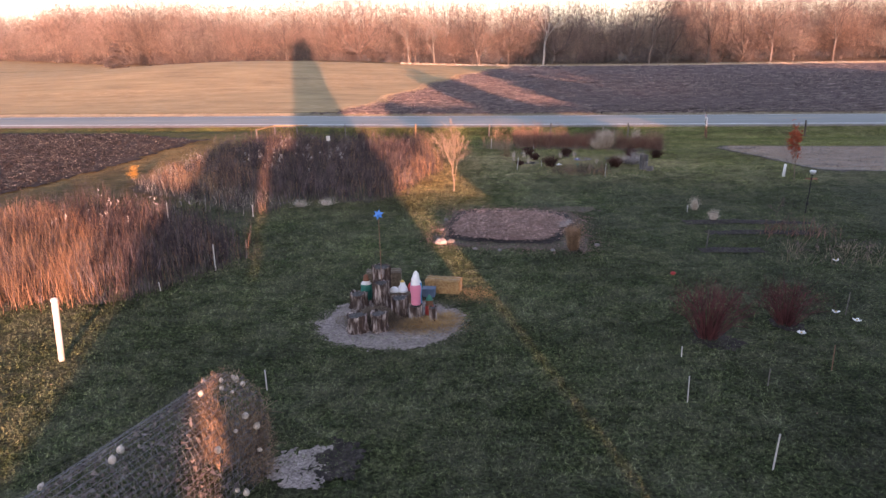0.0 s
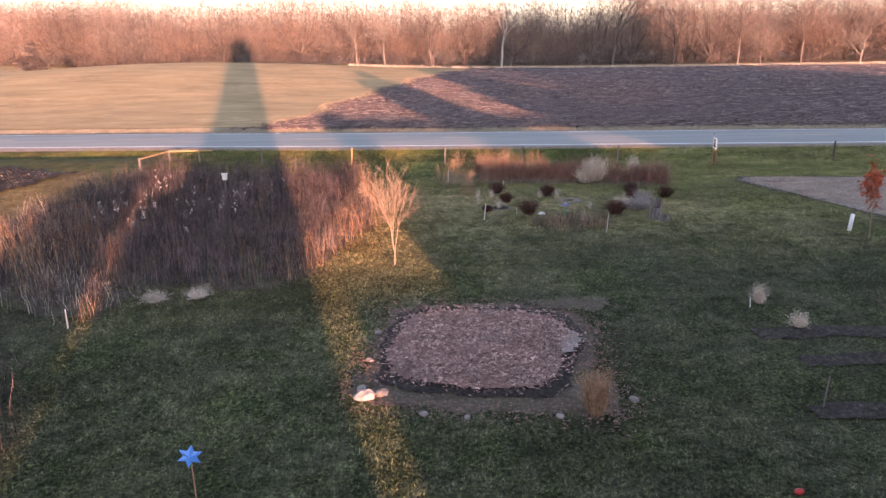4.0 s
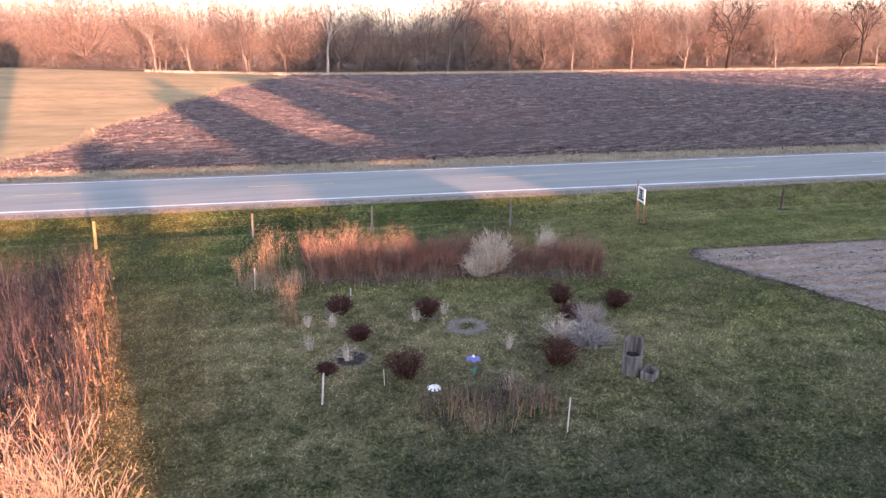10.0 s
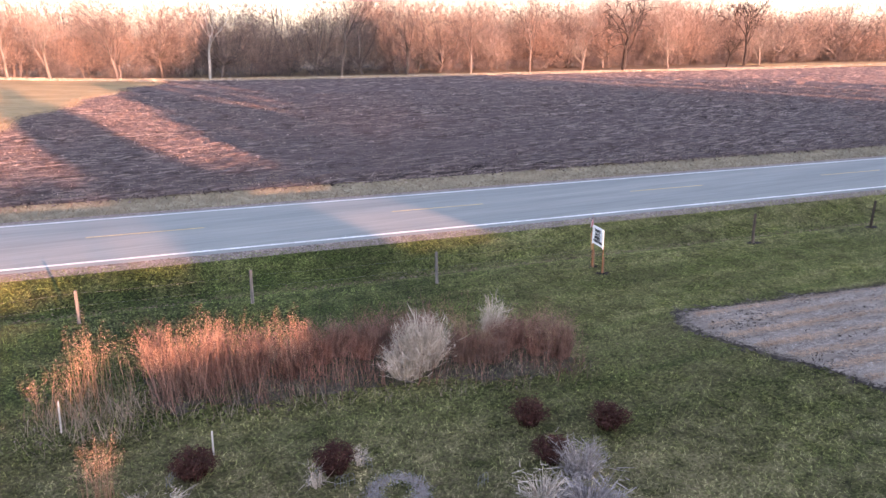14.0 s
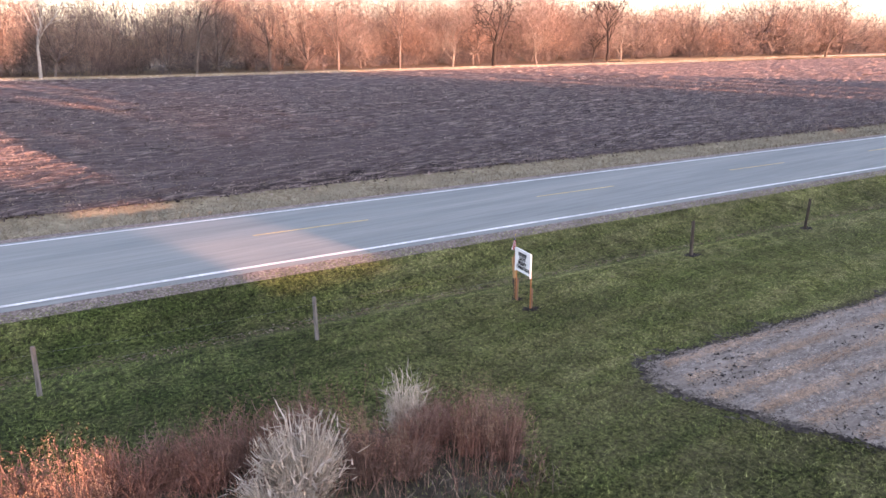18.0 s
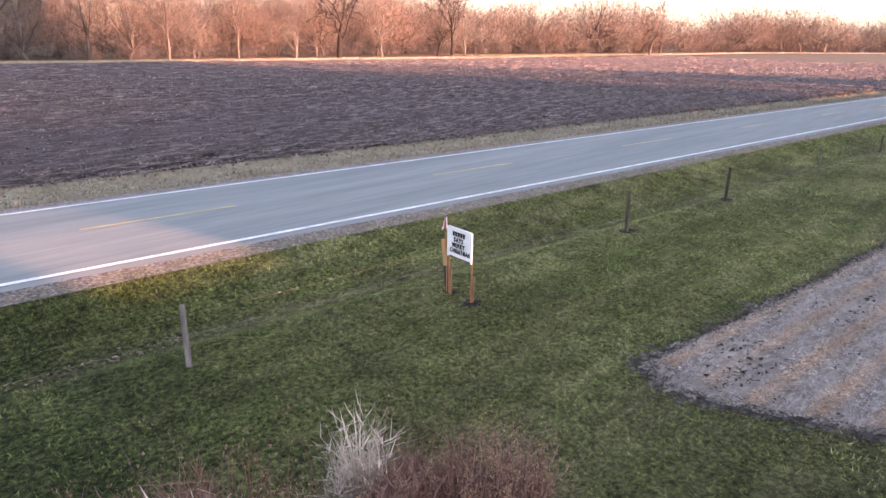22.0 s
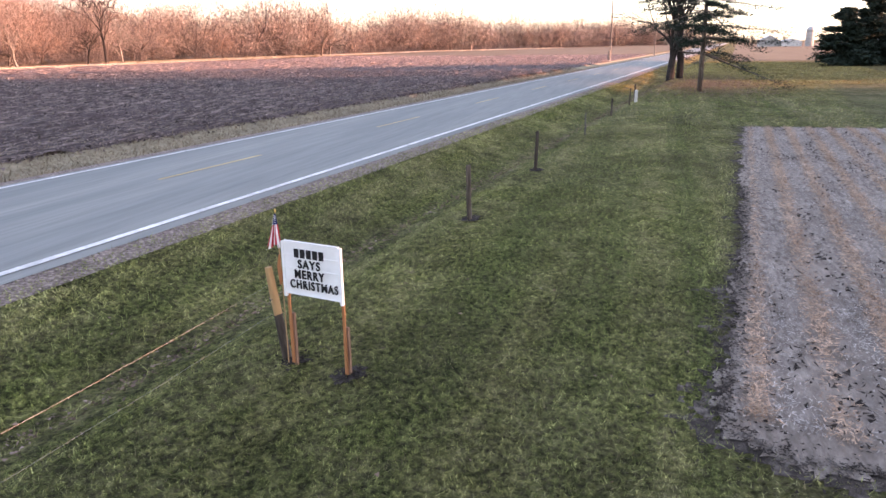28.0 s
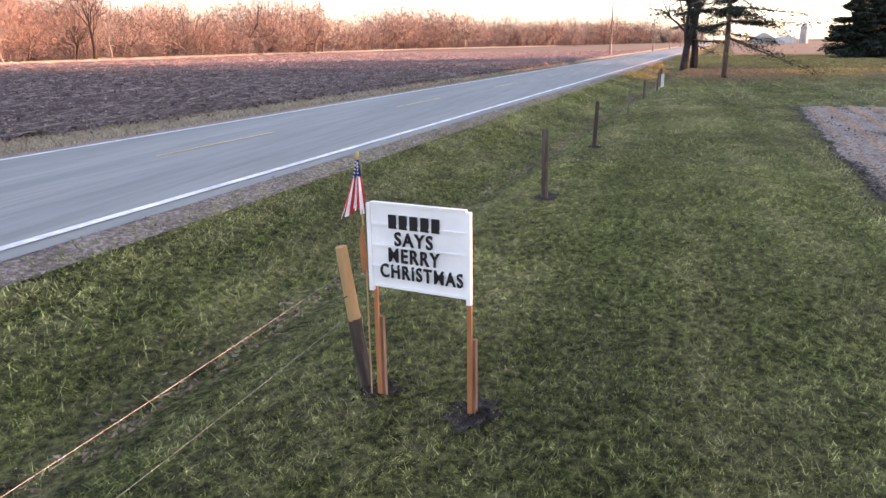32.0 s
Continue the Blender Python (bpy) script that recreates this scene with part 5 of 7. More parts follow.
def twig_bush(x, y, h, r, n, seed, label):
    rng = np.random.default_rng(seed)
    t = thing("red_twig_bush", label, "bush", place(x, y), 0, "red-twigged bushes")
    p0, p1, r0, r1 = [], [], [], []
    for _ in range(n):
        a, s = rng.uniform(0, 2 * np.pi), rng.uniform(0.1, 1.0)
        b = np.array((math.cos(a) * 0.22, math.sin(a) * 0.22, 0)) * rng.uniform(0.1, 1)
        way = np.array((math.cos(a) * s * r, math.sin(a) * s * r, h * rng.uniform(0.6, 1.05) * (1 - 0.25 * s)))
        m = b + way * 0.5 + np.array((0, 0, 0.12 * h))
        e = b + way + rng.normal(0, 0.06, 3)
        for u, w, c, d in ((b, m, 0.009, 0.006), (m, e, 0.006, 0.003)):
            p0.append(u), p1.append(w), r0.append(c), r1.append(d)
        for _ in range(4):
            k = rng.uniform(0.1, 0.9)
            u = m * (1 - k) + e * k
            p0.append(u), p1.append(u + rng.normal(0, 0.13, 3) + np.array((0, 0, 0.16))), r0.append(0.004), r1.append(0.002)
    part("twigs", raw("twigs", *tubes(np.array(p0), np.array(p1), np.array(r0), np.array(r1), 3)), TWIG_RED, t)
    return t


twig_bush(7.9, 18.9, 1.5, 1.05, 150, 81, "wide leafless bush of dark red twigs")
twig_bush(10.25, 19.7, 1.2, 0.85, 120, 82, "smaller leafless bush of dark red twigs")
patch("bed_floor", [(7.4, 18.6), (8.2, 18.2), (8.7, 18.7), (8.5, 19.4), (7.6, 19.5)], SOIL, 0.018, "dark bark mulch under a bush", "bed", ragged=0.3)
patch("bed_floor", [(9.8, 19.5), (10.4, 19.1), (10.9, 19.6), (10.5, 20.2), (9.9, 20.1)], SOIL, 0.018, "dark bark mulch under a bush", "bed", ragged=0.3)

yellow_bush = thing("yellow_bush", "small bush holding yellow-orange autumn leaves beside a prairie bed", "bush", place(-15.9, 40.1))
segs = grow(np.random.default_rng(15), 1.0, trunk=0.25, spread=0.8, levels=3, kids=(6, 4, 3), radius=0.014)
part("stem", raw("stem", *tree_mesh(segs, 0.01, 5, 3, 0.004)), BARK, yellow_bush)
q = np.repeat(segs[1][segs[4] >= 2], 2, 0)
part("leaves", raw("leaves", *flakes(q + np.random.default_rng(16).normal(0, 0.07, q.shape), 0.035, np.random.default_rng(17))), YELLOW_LEAF, yellow_bush)

# ---- fence ----


def post(name, label, x, y, h, r, material, seed=0, lean=(0, 0), group="fence posts", category="post", bare_soil=True):
    b = Build()
    b.tube([(0, 0, -0.3), (0, 0, h * 0.4), (0.01, 0, h * 0.8), (0.012, 0.0, h - 0.02), (0.012, 0, h)], [r * 1.08, r, r * 0.96, r * 0.95, r * 0.8], 10, wobble=0.05)
    return plain(name, b, material, label, category, place(x, y), seed * 47 % 360, group, lean=lean)


FENCE = [(-10.6, 57.2, 0.75, 0.05), (-6.85, 57.1, 0.95, 0.045), (-1.42, 56.8, 1.05, 0.055), (4.22, 56.7, 0.97, 0.045), (8.85, 56.2, 1.03, 0.05), (14.52, 55.48, 1.04, 0.05),
         (27.2, 54.5, 1.16, 0.055), (33.4, 54.15, 1.14, 0.05), (42.0, 53.6, 0.87, 0.03), (51.0, 53.15, 0.88, 0.045), (57.0, 52.5, 1.0, 0.04), (60.3, 52.3, 1.1, 0.06)]
for k, (x, y, h, r) in enumerate(FENCE):
    # this post stands in the sun; its paler wood carries that brightness
    lit_one = k == 2
    post("fence_post", "round wooden fence post, its pale sunlit tone put into the colour" if lit_one else "grey weathered round wooden fence post", x, y, h, r, NEW_WOOD if lit_one else POST_WOOD if k < 6 or k == 8 else OLD_POST, k + 1, lean=(((k * 7) % 5 - 2) * 0.9, -5.0 if k in (4, 5) else ((k * 5) % 5 - 2) * 1.1))
for x, y in ((27.2, 54.5), (33.4, 54.15)):
    patch("soil_ring", [(x + 0.33 * math.cos(a) + 0.05, y + 0.2 * math.sin(a)) for a in np.arange(8) * math.pi / 4], SOIL, 0.03, "bare dark soil round a fence post", "soil", rings=4, ragged=0.12, rough=0.03)
white_post = plain("marker_post", Build().tube([(0, 0, -0.2), (0, 0, 0.7), (0, 0, 0.74)], [0.09, 0.09, 0.03], 12), WHITE_DIRTY, "short white plastic marker post by the fence", "post", place(59.3, 52.2))


def wire(a, b, label, sag=0.04, r=0.0015, n=7):
    k = np.linspace(0, 1, n)[:, None]
    p = np.array(a) * (1 - k) + np.array(b) * k - np.column_stack([0 * k, 0 * k, 4 * sag * k * (1 - k)])
    return plain("fence_wire", Build().tube(p, [r] * n, 5), WIRE, label, "wire", group="fence wires", smooth=True)


SIGN_POST = (20.1, 55.0)
line = [(x, y, float(H(x, y))) for x, y, _, _ in FENCE[:6]] + [(SIGN_POST[0], SIGN_POST[1], 0.0)]
for a, b in zip(line[1:], line[2:]):
    for z in (0.52, 0.88):
        wire((a[0], a[1] + 0.03, a[2] + z), (b[0], b[1] + 0.03, b[2] + z), "thin pale yellow fence strand between posts")

# the brace at the fence's corner
corner = thing("corner_brace", "pale wooden rail brace at the corner of the fence", "fence", place(-12.6, 52.95))
for name, a, b, r in (("post", (0, 0, -0.2), (0, 0, 0.85), 0.07), ("post", (0.4, 3.7, -0.2), (0.4, 3.7, 0.7), 0.07), ("rail", (0, 0.05, 0.78), (0.4, 3.7, 0.62), 0.05), ("rail", (0.4, 3.7, 0.62), (2.9, 3.95, 0.58), 0.045)):
    part(name, Build().tube([a, b], [r, r * 0.95], 8), NEW_WOOD if name == "rail" else POST_WOOD, corner)

# ---- the sign, its stakes, the flag ----


def letters(text, width, x, z, parent, tall=0.098, depth=0.006):
    """One line of narrow black capitals, as wide and tall as given."""
    c = bpy.data.curves.new("letters", "FONT")
    c.body, c.size, c.align_x, c.extrude, c.offset = text, 0.15, "CENTER", depth, 0.0022
    c.space_character = 1.22
    ob = new("letters_text", c)
    me = bpy.data.meshes.new_from_object(ob)
    bpy.data.objects.remove(ob)
    v = np.array([q.co for q in me.vertices])
    lo, hi = v.min(0), v.max(0)
    me.transform(Matrix.Translation((x, -0.016, z)) @ Matrix.Rotation(radians(90), 4, "X") @ Matrix.Diagonal((width / (hi[0] - lo[0]), tall / (hi[1] - lo[1]), 1, 1)) @ Matrix.Translation((-(lo[0] + hi[0]) / 2, -(lo[1] + hi[1]) / 2, 0)))
    return part("letters", me, BLACK, parent)


# in the sign's own axes x runs along the board, as it is read, and -y faces the reader
sign = thing("yard_sign", "white changeable-letter yard sign on wooden stakes in the grass", "sign", (19.88, 54.36, float(H(19.9, 54.4)) + 0.03), -100.6, lean=(0, 0))
W2, Z0, Z1 = 0.375, 0.86, 1.45
for k in range(4):
    h = (Z1 - Z0) / 4
    part("panel", Build().box((0, 0, Z0 + h * (k + 0.5)), (2 * W2 - 0.03, 0.014, h - 0.004)), WHITE, sign)
    part("rail", Build().box((0, -0.012, Z0 + h * k + 0.004), (2 * W2 - 0.03, 0.012, 0.012)), WHITE, sign)
for x in (-W2, W2):
    part("side_strip", Build().box((x, -0.004, (Z0 + Z1) / 2 - 0.02), (0.03, 0.036, Z1 - Z0 + 0.04)), WHITE, sign)
part("top_strip", Build().box((0, -0.004, Z1 + 0.006), (2 * W2 - 0.034, 0.034, 0.014)), WHITE, sign)
for text, z, x, width in (("SAYS", 1.217, -0.03, 0.29), ("MERRY", 1.1, -0.03, 0.39), ("CHRISTMAS", 0.982, 0.02, 0.63)):
    letters(text, width, x, z, sign)
for k in range(5):
    part("letter_bar", Build().box((-0.19 + 0.082 * k, -0.016, 1.335), (0.058, 0.008, 0.096)), BLACK, sign)
for x, top in ((-W2 + 0.01, Z0 + 0.02), (W2 - 0.01, Z0 + 0.02)):
    part("stake", Build().box((x, 0.025, (top - 0.1) / 2 + 0.05), (0.032, 0.02, top)), ORANGE_STAKE, sign, "orange-brown lath stake")
    part("brace_stake", Build().box((x + 0.012, 0.055, 0.17), (0.05, 0.035, 0.76 if x > 0 else 0.86), taper=0.96), STAKE_WOOD, sign, "weathered brown square stake")
for x, y in ((20.05, 54.75), (19.85, 53.95)):
    patch("soil_ring", [(x + 0.2 * math.cos(a), y + 0.14 * math.sin(a)) for a in np.arange(8) * math.pi / 4], SOIL, 0.02, "disturbed dark soil at a stake", "soil", rings=5, ragged=0.22, rough=0.03)
rng = np.random.default_rng(98)
q = np.array([(20.05, 54.75), (19.85, 53.95), (27.25, 54.5), (33.45, 54.15)])[rng.integers(0, 4, 600)] + rng.normal(0, 0.1, (600, 2))
tagged(part("soil_crumbs", raw("soil_crumbs", *flakes(np.column_stack([q, H(q[:, 0], q[:, 1]) + 0.025]), 0.016, rng, 0.7)), SOIL), "dark crumbs of soil round posts and stakes", "soil", "", "stuff")
old = thing("leaning_post", "leaning peeled wooden post, its foot coloured dark for the shadow on it", "post", place(20.12, 54.88), 0, lean=(-8.0, 0.0))
# pale top and dark foot paint the shadow line across the post
part("top", Build().tube([(0, 0, 0.55), (0, 0, 0.8), (0, 0, 1.12)], [0.05, 0.046, 0.043], 12, wobble=0.03), NEW_WOOD, old)
part("foot", Build().tube([(0, 0, -0.2), (0, 0, 0.3), (0, 0, 0.56)], [0.056, 0.053, 0.0505], 12, wobble=0.03), OLD_POST, old)
part("nail", Build().tube([(-0.05, 0.0, 0.75), (-0.12, 0.0, 0.76)], [0.004, 0.004], 6), BLACK_METAL, old)

flag = thing("small_flag", "small red and white striped flag on a thin stick", "flag", place(19.97, 54.78), -100)
part("stick", Build().tube([(0, 0, -0.1), (0.0, 0, 1.0), (-0.03, 0, 1.8)], [0.006, 0.006, 0.005], 8), NEW_WOOD, flag)
part("finial", Build().blob((-0.031, 0, 1.81), (0.012, 0.012, 0.02), 0), YELLOW, flag)
part("ribbon", Build().tube([(-0.01, -0.02, 0.98), (0.0, -0.025, 1.1), (-0.015, -0.02, 1.2), (0.0, -0.02, 1.32)], [0.012, 0.024, 0.018, 0.012], 8, wobble=0.25), ORANGE_STAKE, flag, "frayed orange ribbon")


def flag_piece(name, u0, u1, v0, v1, material):
    """A piece of the hanging cloth, gathered at its hoist and spreading downwards; u across it, v down it."""
    n, m = 9, 4
    b, pts = Build(), []
    for i in range(n):
        v = v0 + (v1 - v0) * i / (n - 1)
        for j in range(m):
            u = u0 + (u1 - u0) * j / (m - 1)
            left, right = -0.04 - 0.17 * v ** 1.2, -0.015 + 0.035 * v
            x = left + (right - left) * u
            z = 1.775 - 0.44 * v + 0.07 * v * u
            pts.append((x, 0.02 * math.sin(13 * u + 2 * v) * (0.2 + v) - 0.012, z))
    f = [(i * m + j, (i + 1) * m + j, (i + 1) * m + j + 1, i * m + j + 1) for i in range(n - 1) for j in range(m - 1)]
    b.add(pts, f)
    return part(name, b, material, flag, smooth=True)


flag_piece("canton", 0.0, 1.0, 0.0, 0.3, FLAG_BLUE)
for k in range(11):
    flag_piece("stripe", k / 11, (k + 1) / 11, 0.302, 0.92 + 0.08 * math.sin(2.3 * k), FLAG_RED if k % 2 == 0 else FLAG_WHITE)
for k in range(14):
    v, u = 0.03 + 0.02 * k, (0.3, 0.72, 0.5)[k % 3]
    left, right = -0.04 - 0.17 * v ** 1.2, -0.015 + 0.035 * v
    part("star", Build().box((left + (right - left) * u, 0.02 * math.sin(13 * u + 2 * v) * (0.2 + v) - 0.016, 1.775 - 0.44 * v + 0.07 * v * u), (0.008, 0.003, 0.008)), FLAG_WHITE, flag)

# ---- garden plots ----
PLOT_LINE = [(19.75, 50.2), (26, 49.4), (36, 48.4), (45.6, 47.4), (45.9, 42), (44, 39.6), (34, 39.6), (27, 40.2), (21.8, 41.4), (20.6, 45), (19.3, 48.6), (19.2, 49.5)]
PLOT_EDGE = [(19.66, 50.32), (26, 49.5), (36, 48.5), (45.7, 47.5), (46.0, 42), (44.03, 39.53), (34, 39.5), (27, 40.1), (21.7, 41.28), (20.46, 45), (19.12, 48.55), (19.05, 49.6)]
patch("plot_edge", PLOT_EDGE, EDGE_SOIL, 0.006, "dark cut soil edge of the garden plot", "soil", rings=4, ragged=0.5, cell=0.075)
plot = patch("garden_plot", PLOT_LINE, PLOT, 0.016, "tilled garden plot of pale dry stubble rows", "garden plot", rings=30, rough=0.05, ragged=0.16, cell=0.075)
patch("tilled_patch", [(-16.5, 53.0), (-19.0, 46), (-21.6, 38.5), (-27, 22), (-60, 20), (-62, 56), (-36, 58.5), (-24, 57)], TILLED, 0.05, "dark tilled garden soil with pale residue", "garden plot", rings=34, rough=0.16, ragged=0.6)

# mulch bed with edging
BED_RIM = [(0.6, 27.8), (1.4, 27.4), (3.3, 26.9), (4.8, 26.8), (6.3, 26.5), (6.5, 27.6), (6.3, 29.1), (6.85, 30.9), (6.6, 32.2), (5.0, 33.0), (3.0, 33.1), (1.5, 32.9), (1.2, 31.2), (0.9, 29.5)]
BED_TRENCH = [(1.2, 28.4), (2.0, 27.95), (3.4, 27.55), (4.9, 27.45), (5.5, 28.0), (5.9, 29.0), (6.45, 30.6), (6.35, 31.8), (5.7, 32.45), (4.4, 32.7), (2.8, 32.85), (1.8, 32.6), (1.4, 31.4), (1.15, 29.6)]
MULCH_BED = [(1.45, 28.7), (2.1, 28.25), (3.4, 27.85), (4.7, 27.8), (5.2, 28.3), (5.6, 29.2), (6.05, 30.6), (5.95, 31.5), (5.4, 32.05), (4.4, 32.4), (2.9, 32.5), (2.05, 32.25), (1.7, 31.2), (1.4, 29.6)]
patch("mulch_rim", BED_RIM, RIM_SOIL, 0.02, "pale brown trodden soil and leaves round a mulch bed", "soil", ragged=0.3, rough=0.03)
patch("soil_strip", BED_TRENCH, SOIL, 0.05, "dark soil trench edging a mulch bed", "soil", ragged=0.14, rough=0.03)
patch("mulch_bed", MULCH_BED, MULCH, 0.085, "raised bed of reddish leaf mulch", "bed", rings=14, rough=0.05, ragged=0.2, dome=0.06)
patch("mulch_spill", [(5.6, 32.9), (7.6, 32.3), (7.9, 33.2), (6.4, 33.5), (5.4, 33.3)], RIM_SOIL, 0.014, "thin scatter of leaf mulch on the grass", "mulch", ragged=0.5)
patch("ash_patch", [(5.5, 29.4), (6.0, 29.5), (6.3, 30.4), (6.05, 30.8), (5.7, 30.2)], STRAW_DUST, 0.15, "pale ashy patch in a mulch bed", "soil", rings=4, ragged=0.25)
rng = np.random.default_rng(90)
for k, (x, y, r) in enumerate([(0.95, 27.75, 0.24), (1.3, 27.85, 0.17), (0.85, 28.1, 0.14), (6.7, 27.2, 0.12), (2.2, 26.95, 0.1), (0.95, 29.6, 0.1), (1.1, 31.2, 0.12), (3.1, 26.75, 0.09), (5.0, 26.65, 0.1)]):
    plain("edging_stone", Build().blob((0, 0, r * 0.3), (r, r * 0.75, r * 0.55), 0.18, seed=k), STONE, "rough pinkish fieldstone at a mulch bed" if k < 2 else "grey fieldstone edging a mulch bed", "stone", place(x, y), 40 * k, "edging stones")
n = 16000
p = scatter(MULCH_BED, n / 24.0, rng, 0.25)
base = np.column_stack([p, H(p[:, 0], p[:, 1]) + 0.16])
tagged(part("leaf_litter", raw("leaf_litter", *flakes(base, 0.034, rng, 0.35)), MULCH_LEAF), "loose reddish fallen leaves on a mulch bed", "leaves", "", "stuff")

# ---- the ring of stumps with its crib figures ----
patch("chip_ring", [(-0.35 + 2.0 * math.cos(a), 20.15 + 1.75 * math.sin(a)) for a in np.arange(16) * math.pi / 8], STRAW_DUST, 0.025, "round bed of pale grey wood chips", "bed", rings=10, rough=0.03, ragged=0.25)


def stump(x, y, h, r, seed, label):
    global RNG
    RNG = np.random.default_rng(seed)
    t = thing("tree_stump", label, "stump", place(x, y, 0.02), seed * 37, "stumps in the chip bed")
    b = Build()
    m = 40
    a = np.arange(m) * 2 * np.pi / m
    ridge = 1 + 0.09 * RNG.uniform(-1, 1, m) + 0.06 * np.sin(3 * a + seed) + 0.05 * np.sin(5 * a + 2 * seed)
    rim = RNG.uniform(-0.035, 0.02, m) + 0.025 * np.sin(2 * a + seed)
    rows = []
    for z, w in ((-0.03, 1.28), (0.07, 1.12), (h * 0.35, 1.0), (h * 0.7, 0.99), (h, 1.03), (h - 0.01, 0.86), (h - 0.05, 0.8)):
        rr = r * w * (1 + (ridge - 1) * (1.0 if w > 0.95 else 0.4)) * (1 + 0.03 * RNG.uniform(-1, 1, m))
        rows.append(np.column_stack([np.cos(a) * rr, np.sin(a) * rr, z + rim * (z > h * 0.6)]))
    f = [(i * m + j, i * m + (j + 1) % m, (i + 1) * m + (j + 1) % m, (i + 1) * m + j) for i in range(6) for j in range(m)]
    b.add(np.concatenate(rows), f)
    part("bark", b, STUMP_BARK, t)
    part("cut_top", Build().lathe([(r * 0.84, h - 0.06), (r * 0.82, h - 0.03), (r * 0.5, h - 0.035), (0.02, h - 0.04)], 22, wobble=0.05), STUMP_TOP, t)
    return t


for k, (x, y, h, r) in enumerate([(-1.18, 19.6, 0.46, 0.26), (-0.6, 19.6, 0.5, 0.22), (-1.35, 21.3, 0.44, 0.24), (-0.66, 21.15, 0.82, 0.22), (-0.1, 20.45, 0.62, 0.23), (0.37, 20.2, 0.48, 0.18), (0.83, 20.1, 0.46, 0.1), (-0.72, 21.75, 1.1, 0.26)]):
    stump(x, y, h, r, 11 + k, "tall upright log with ridged dark bark" if h > 0.8 else ("thin upright log with grey bark" if r < 0.15 else "short sawn stump with pale streaked bark"))


def bale(x, y, turn, label, material, size=(1.0, 0.46, 0.42), seed=0, z=0.0):
    rng = np.random.default_rng(seed)
    t = thing("hay_bale", label, "bale", place(x, y, z), turn, "bales")
    b = Build()
    sx, sy, sz = size
    ring = [(sy * 0.5 * c, sz * 0.5 * d) for c, d in ((-1, -1), (-0.5, -1), (0, -1), (0.5, -1), (1, -1), (1, -0.4), (1, 0.3), (0.97, 0.94), (0.5, 1), (0, 1), (-0.5, 1), (-0.97, 0.94), (-1, 0.3), (-1, -0.4))]
    slices = np.linspace(-0.5, 0.5, 15)
    pts = [(sx * u * (1 + 0.012 * rng.normal()), y * (1 + 0.02 * rng.normal()), sz / 2 + z * (1 + 0.025 * rng.normal())) for u in slices for y, z in ring]
    m = len(ring)
    faces = [(i * m + j, (i + 1) * m + j, (i + 1) * m + (j + 1) % m, i * m + (j + 1) % m) for i in range(14) for j in range(m)]
    b.add(pts, faces + [tuple(range(m)), tuple(14 * m + j for j in range(m))[::-1]])
    part("bale_body", b, material, t)
    p = rng.uniform(-0.5, 0.5, (900, 3)) * np.array(size)
    face = rng.integers(0, 3, 900)
    for ax in range(3):
        sel = face == ax
        p[sel, ax] = np.sign(p[sel, ax]) * size[ax] * 0.5
    base = p + np.array((0, 0, sz / 2))
    v, f, _ = ribbons(base, rng.uniform(0, 0.05, 900), np.full(900, 0.008), rng.normal(0, 0.06, (900, 2)), rng)
    part("loose_straw", raw("loose_straw", v, f), material, t)
    for yy in (-sy * 0.2, sy * 0.2):
        part("twine", Build().tube([(-sx / 2 - 0.012, yy, sz * 0.1), (-sx / 2 - 0.012, yy, sz + 0.014), (sx / 2 + 0.012, yy, sz + 0.014), (sx / 2 + 0.012, yy, sz * 0.1)], [0.006] * 4, 5), WIRE, t)
    return t


bale(1.1, 22.6, -12, "golden rectangular straw bale on the grass", STRAW, (1.05, 0.48, 0.42), 1)
bale(-0.75, 22.85, 4, "old grey-brown straw bale behind the logs", OLD_STRAW, (1.05, 0.5, 0.62), 2)
bale(-0.15, 21.45, 8, "brown straw bale under white figures", OLD_STRAW, (0.62, 0.45, 0.42), 3)


def straw_heap(x, y, rx, ry, h, n, seed, label, material):
    rng = np.random.default_rng(seed)
    d = rng.normal(0, 0.42, (n, 2))
    q = np.exp(-(d ** 2).sum(1) * 2)
    base = np.column_stack([d[:, 0] * rx, d[:, 1] * ry, h * q * rng.random(n)])
    v, f, _ = ribbons(base, rng.uniform(0, 0.03, n), np.full(n, 0.011), rng.normal(0, 0.1, (n, 2)), rng)
    return plain("loose_straw", raw("loose_straw", v, f), material, label, "straw", place(x, y, 0.03), kind="stuff")


straw_heap(0.5, 19.85, 1.0, 0.7, 0.2, 3600, 5, "loose golden straw heaped round the stumps", STRAW)
straw_heap(1.15, 20.2, 0.6, 0.7, 0.14, 1500, 6, "loose golden straw on the wood chips", STRAW)
straw_heap(-0.75, 20.25, 1.05, 0.55, 0.42, 6500, 7, "heap of matted brown straw between the stumps", OLD_STRAW)
straw_heap(-0.2, 20.0, 0.9, 0.6, 0.2, 2600, 9, "thin brown straw round the stumps", OLD_STRAW)
straw_heap(1.9, 22.2, 0.9, 0.7, 0.05, 900, 8, "thin scatter of pale straw on the grass", STRAW)


def statue(name, label, x, y, z, profile, materials, bands, head=None, squash=(1, 0.8), turn=0):
    """A moulded figure: one plain mesh, coloured in bands by height."""
    b = Build()
    b.lathe(profile, 18, squash=squash)
    if head:
        b.blob((0, -0.01, head[0]), (head[1], head[1], head[1] * 1.25), 0.0)
    me = b.mesh(name, True)
    for p in me.polygons:
        p.material_index = next(k for k, top in enumerate(bands) if p.center.z <= top)
    return plain(name, me, materials, label, "statue", place(x, y, z), turn, "crib figures")


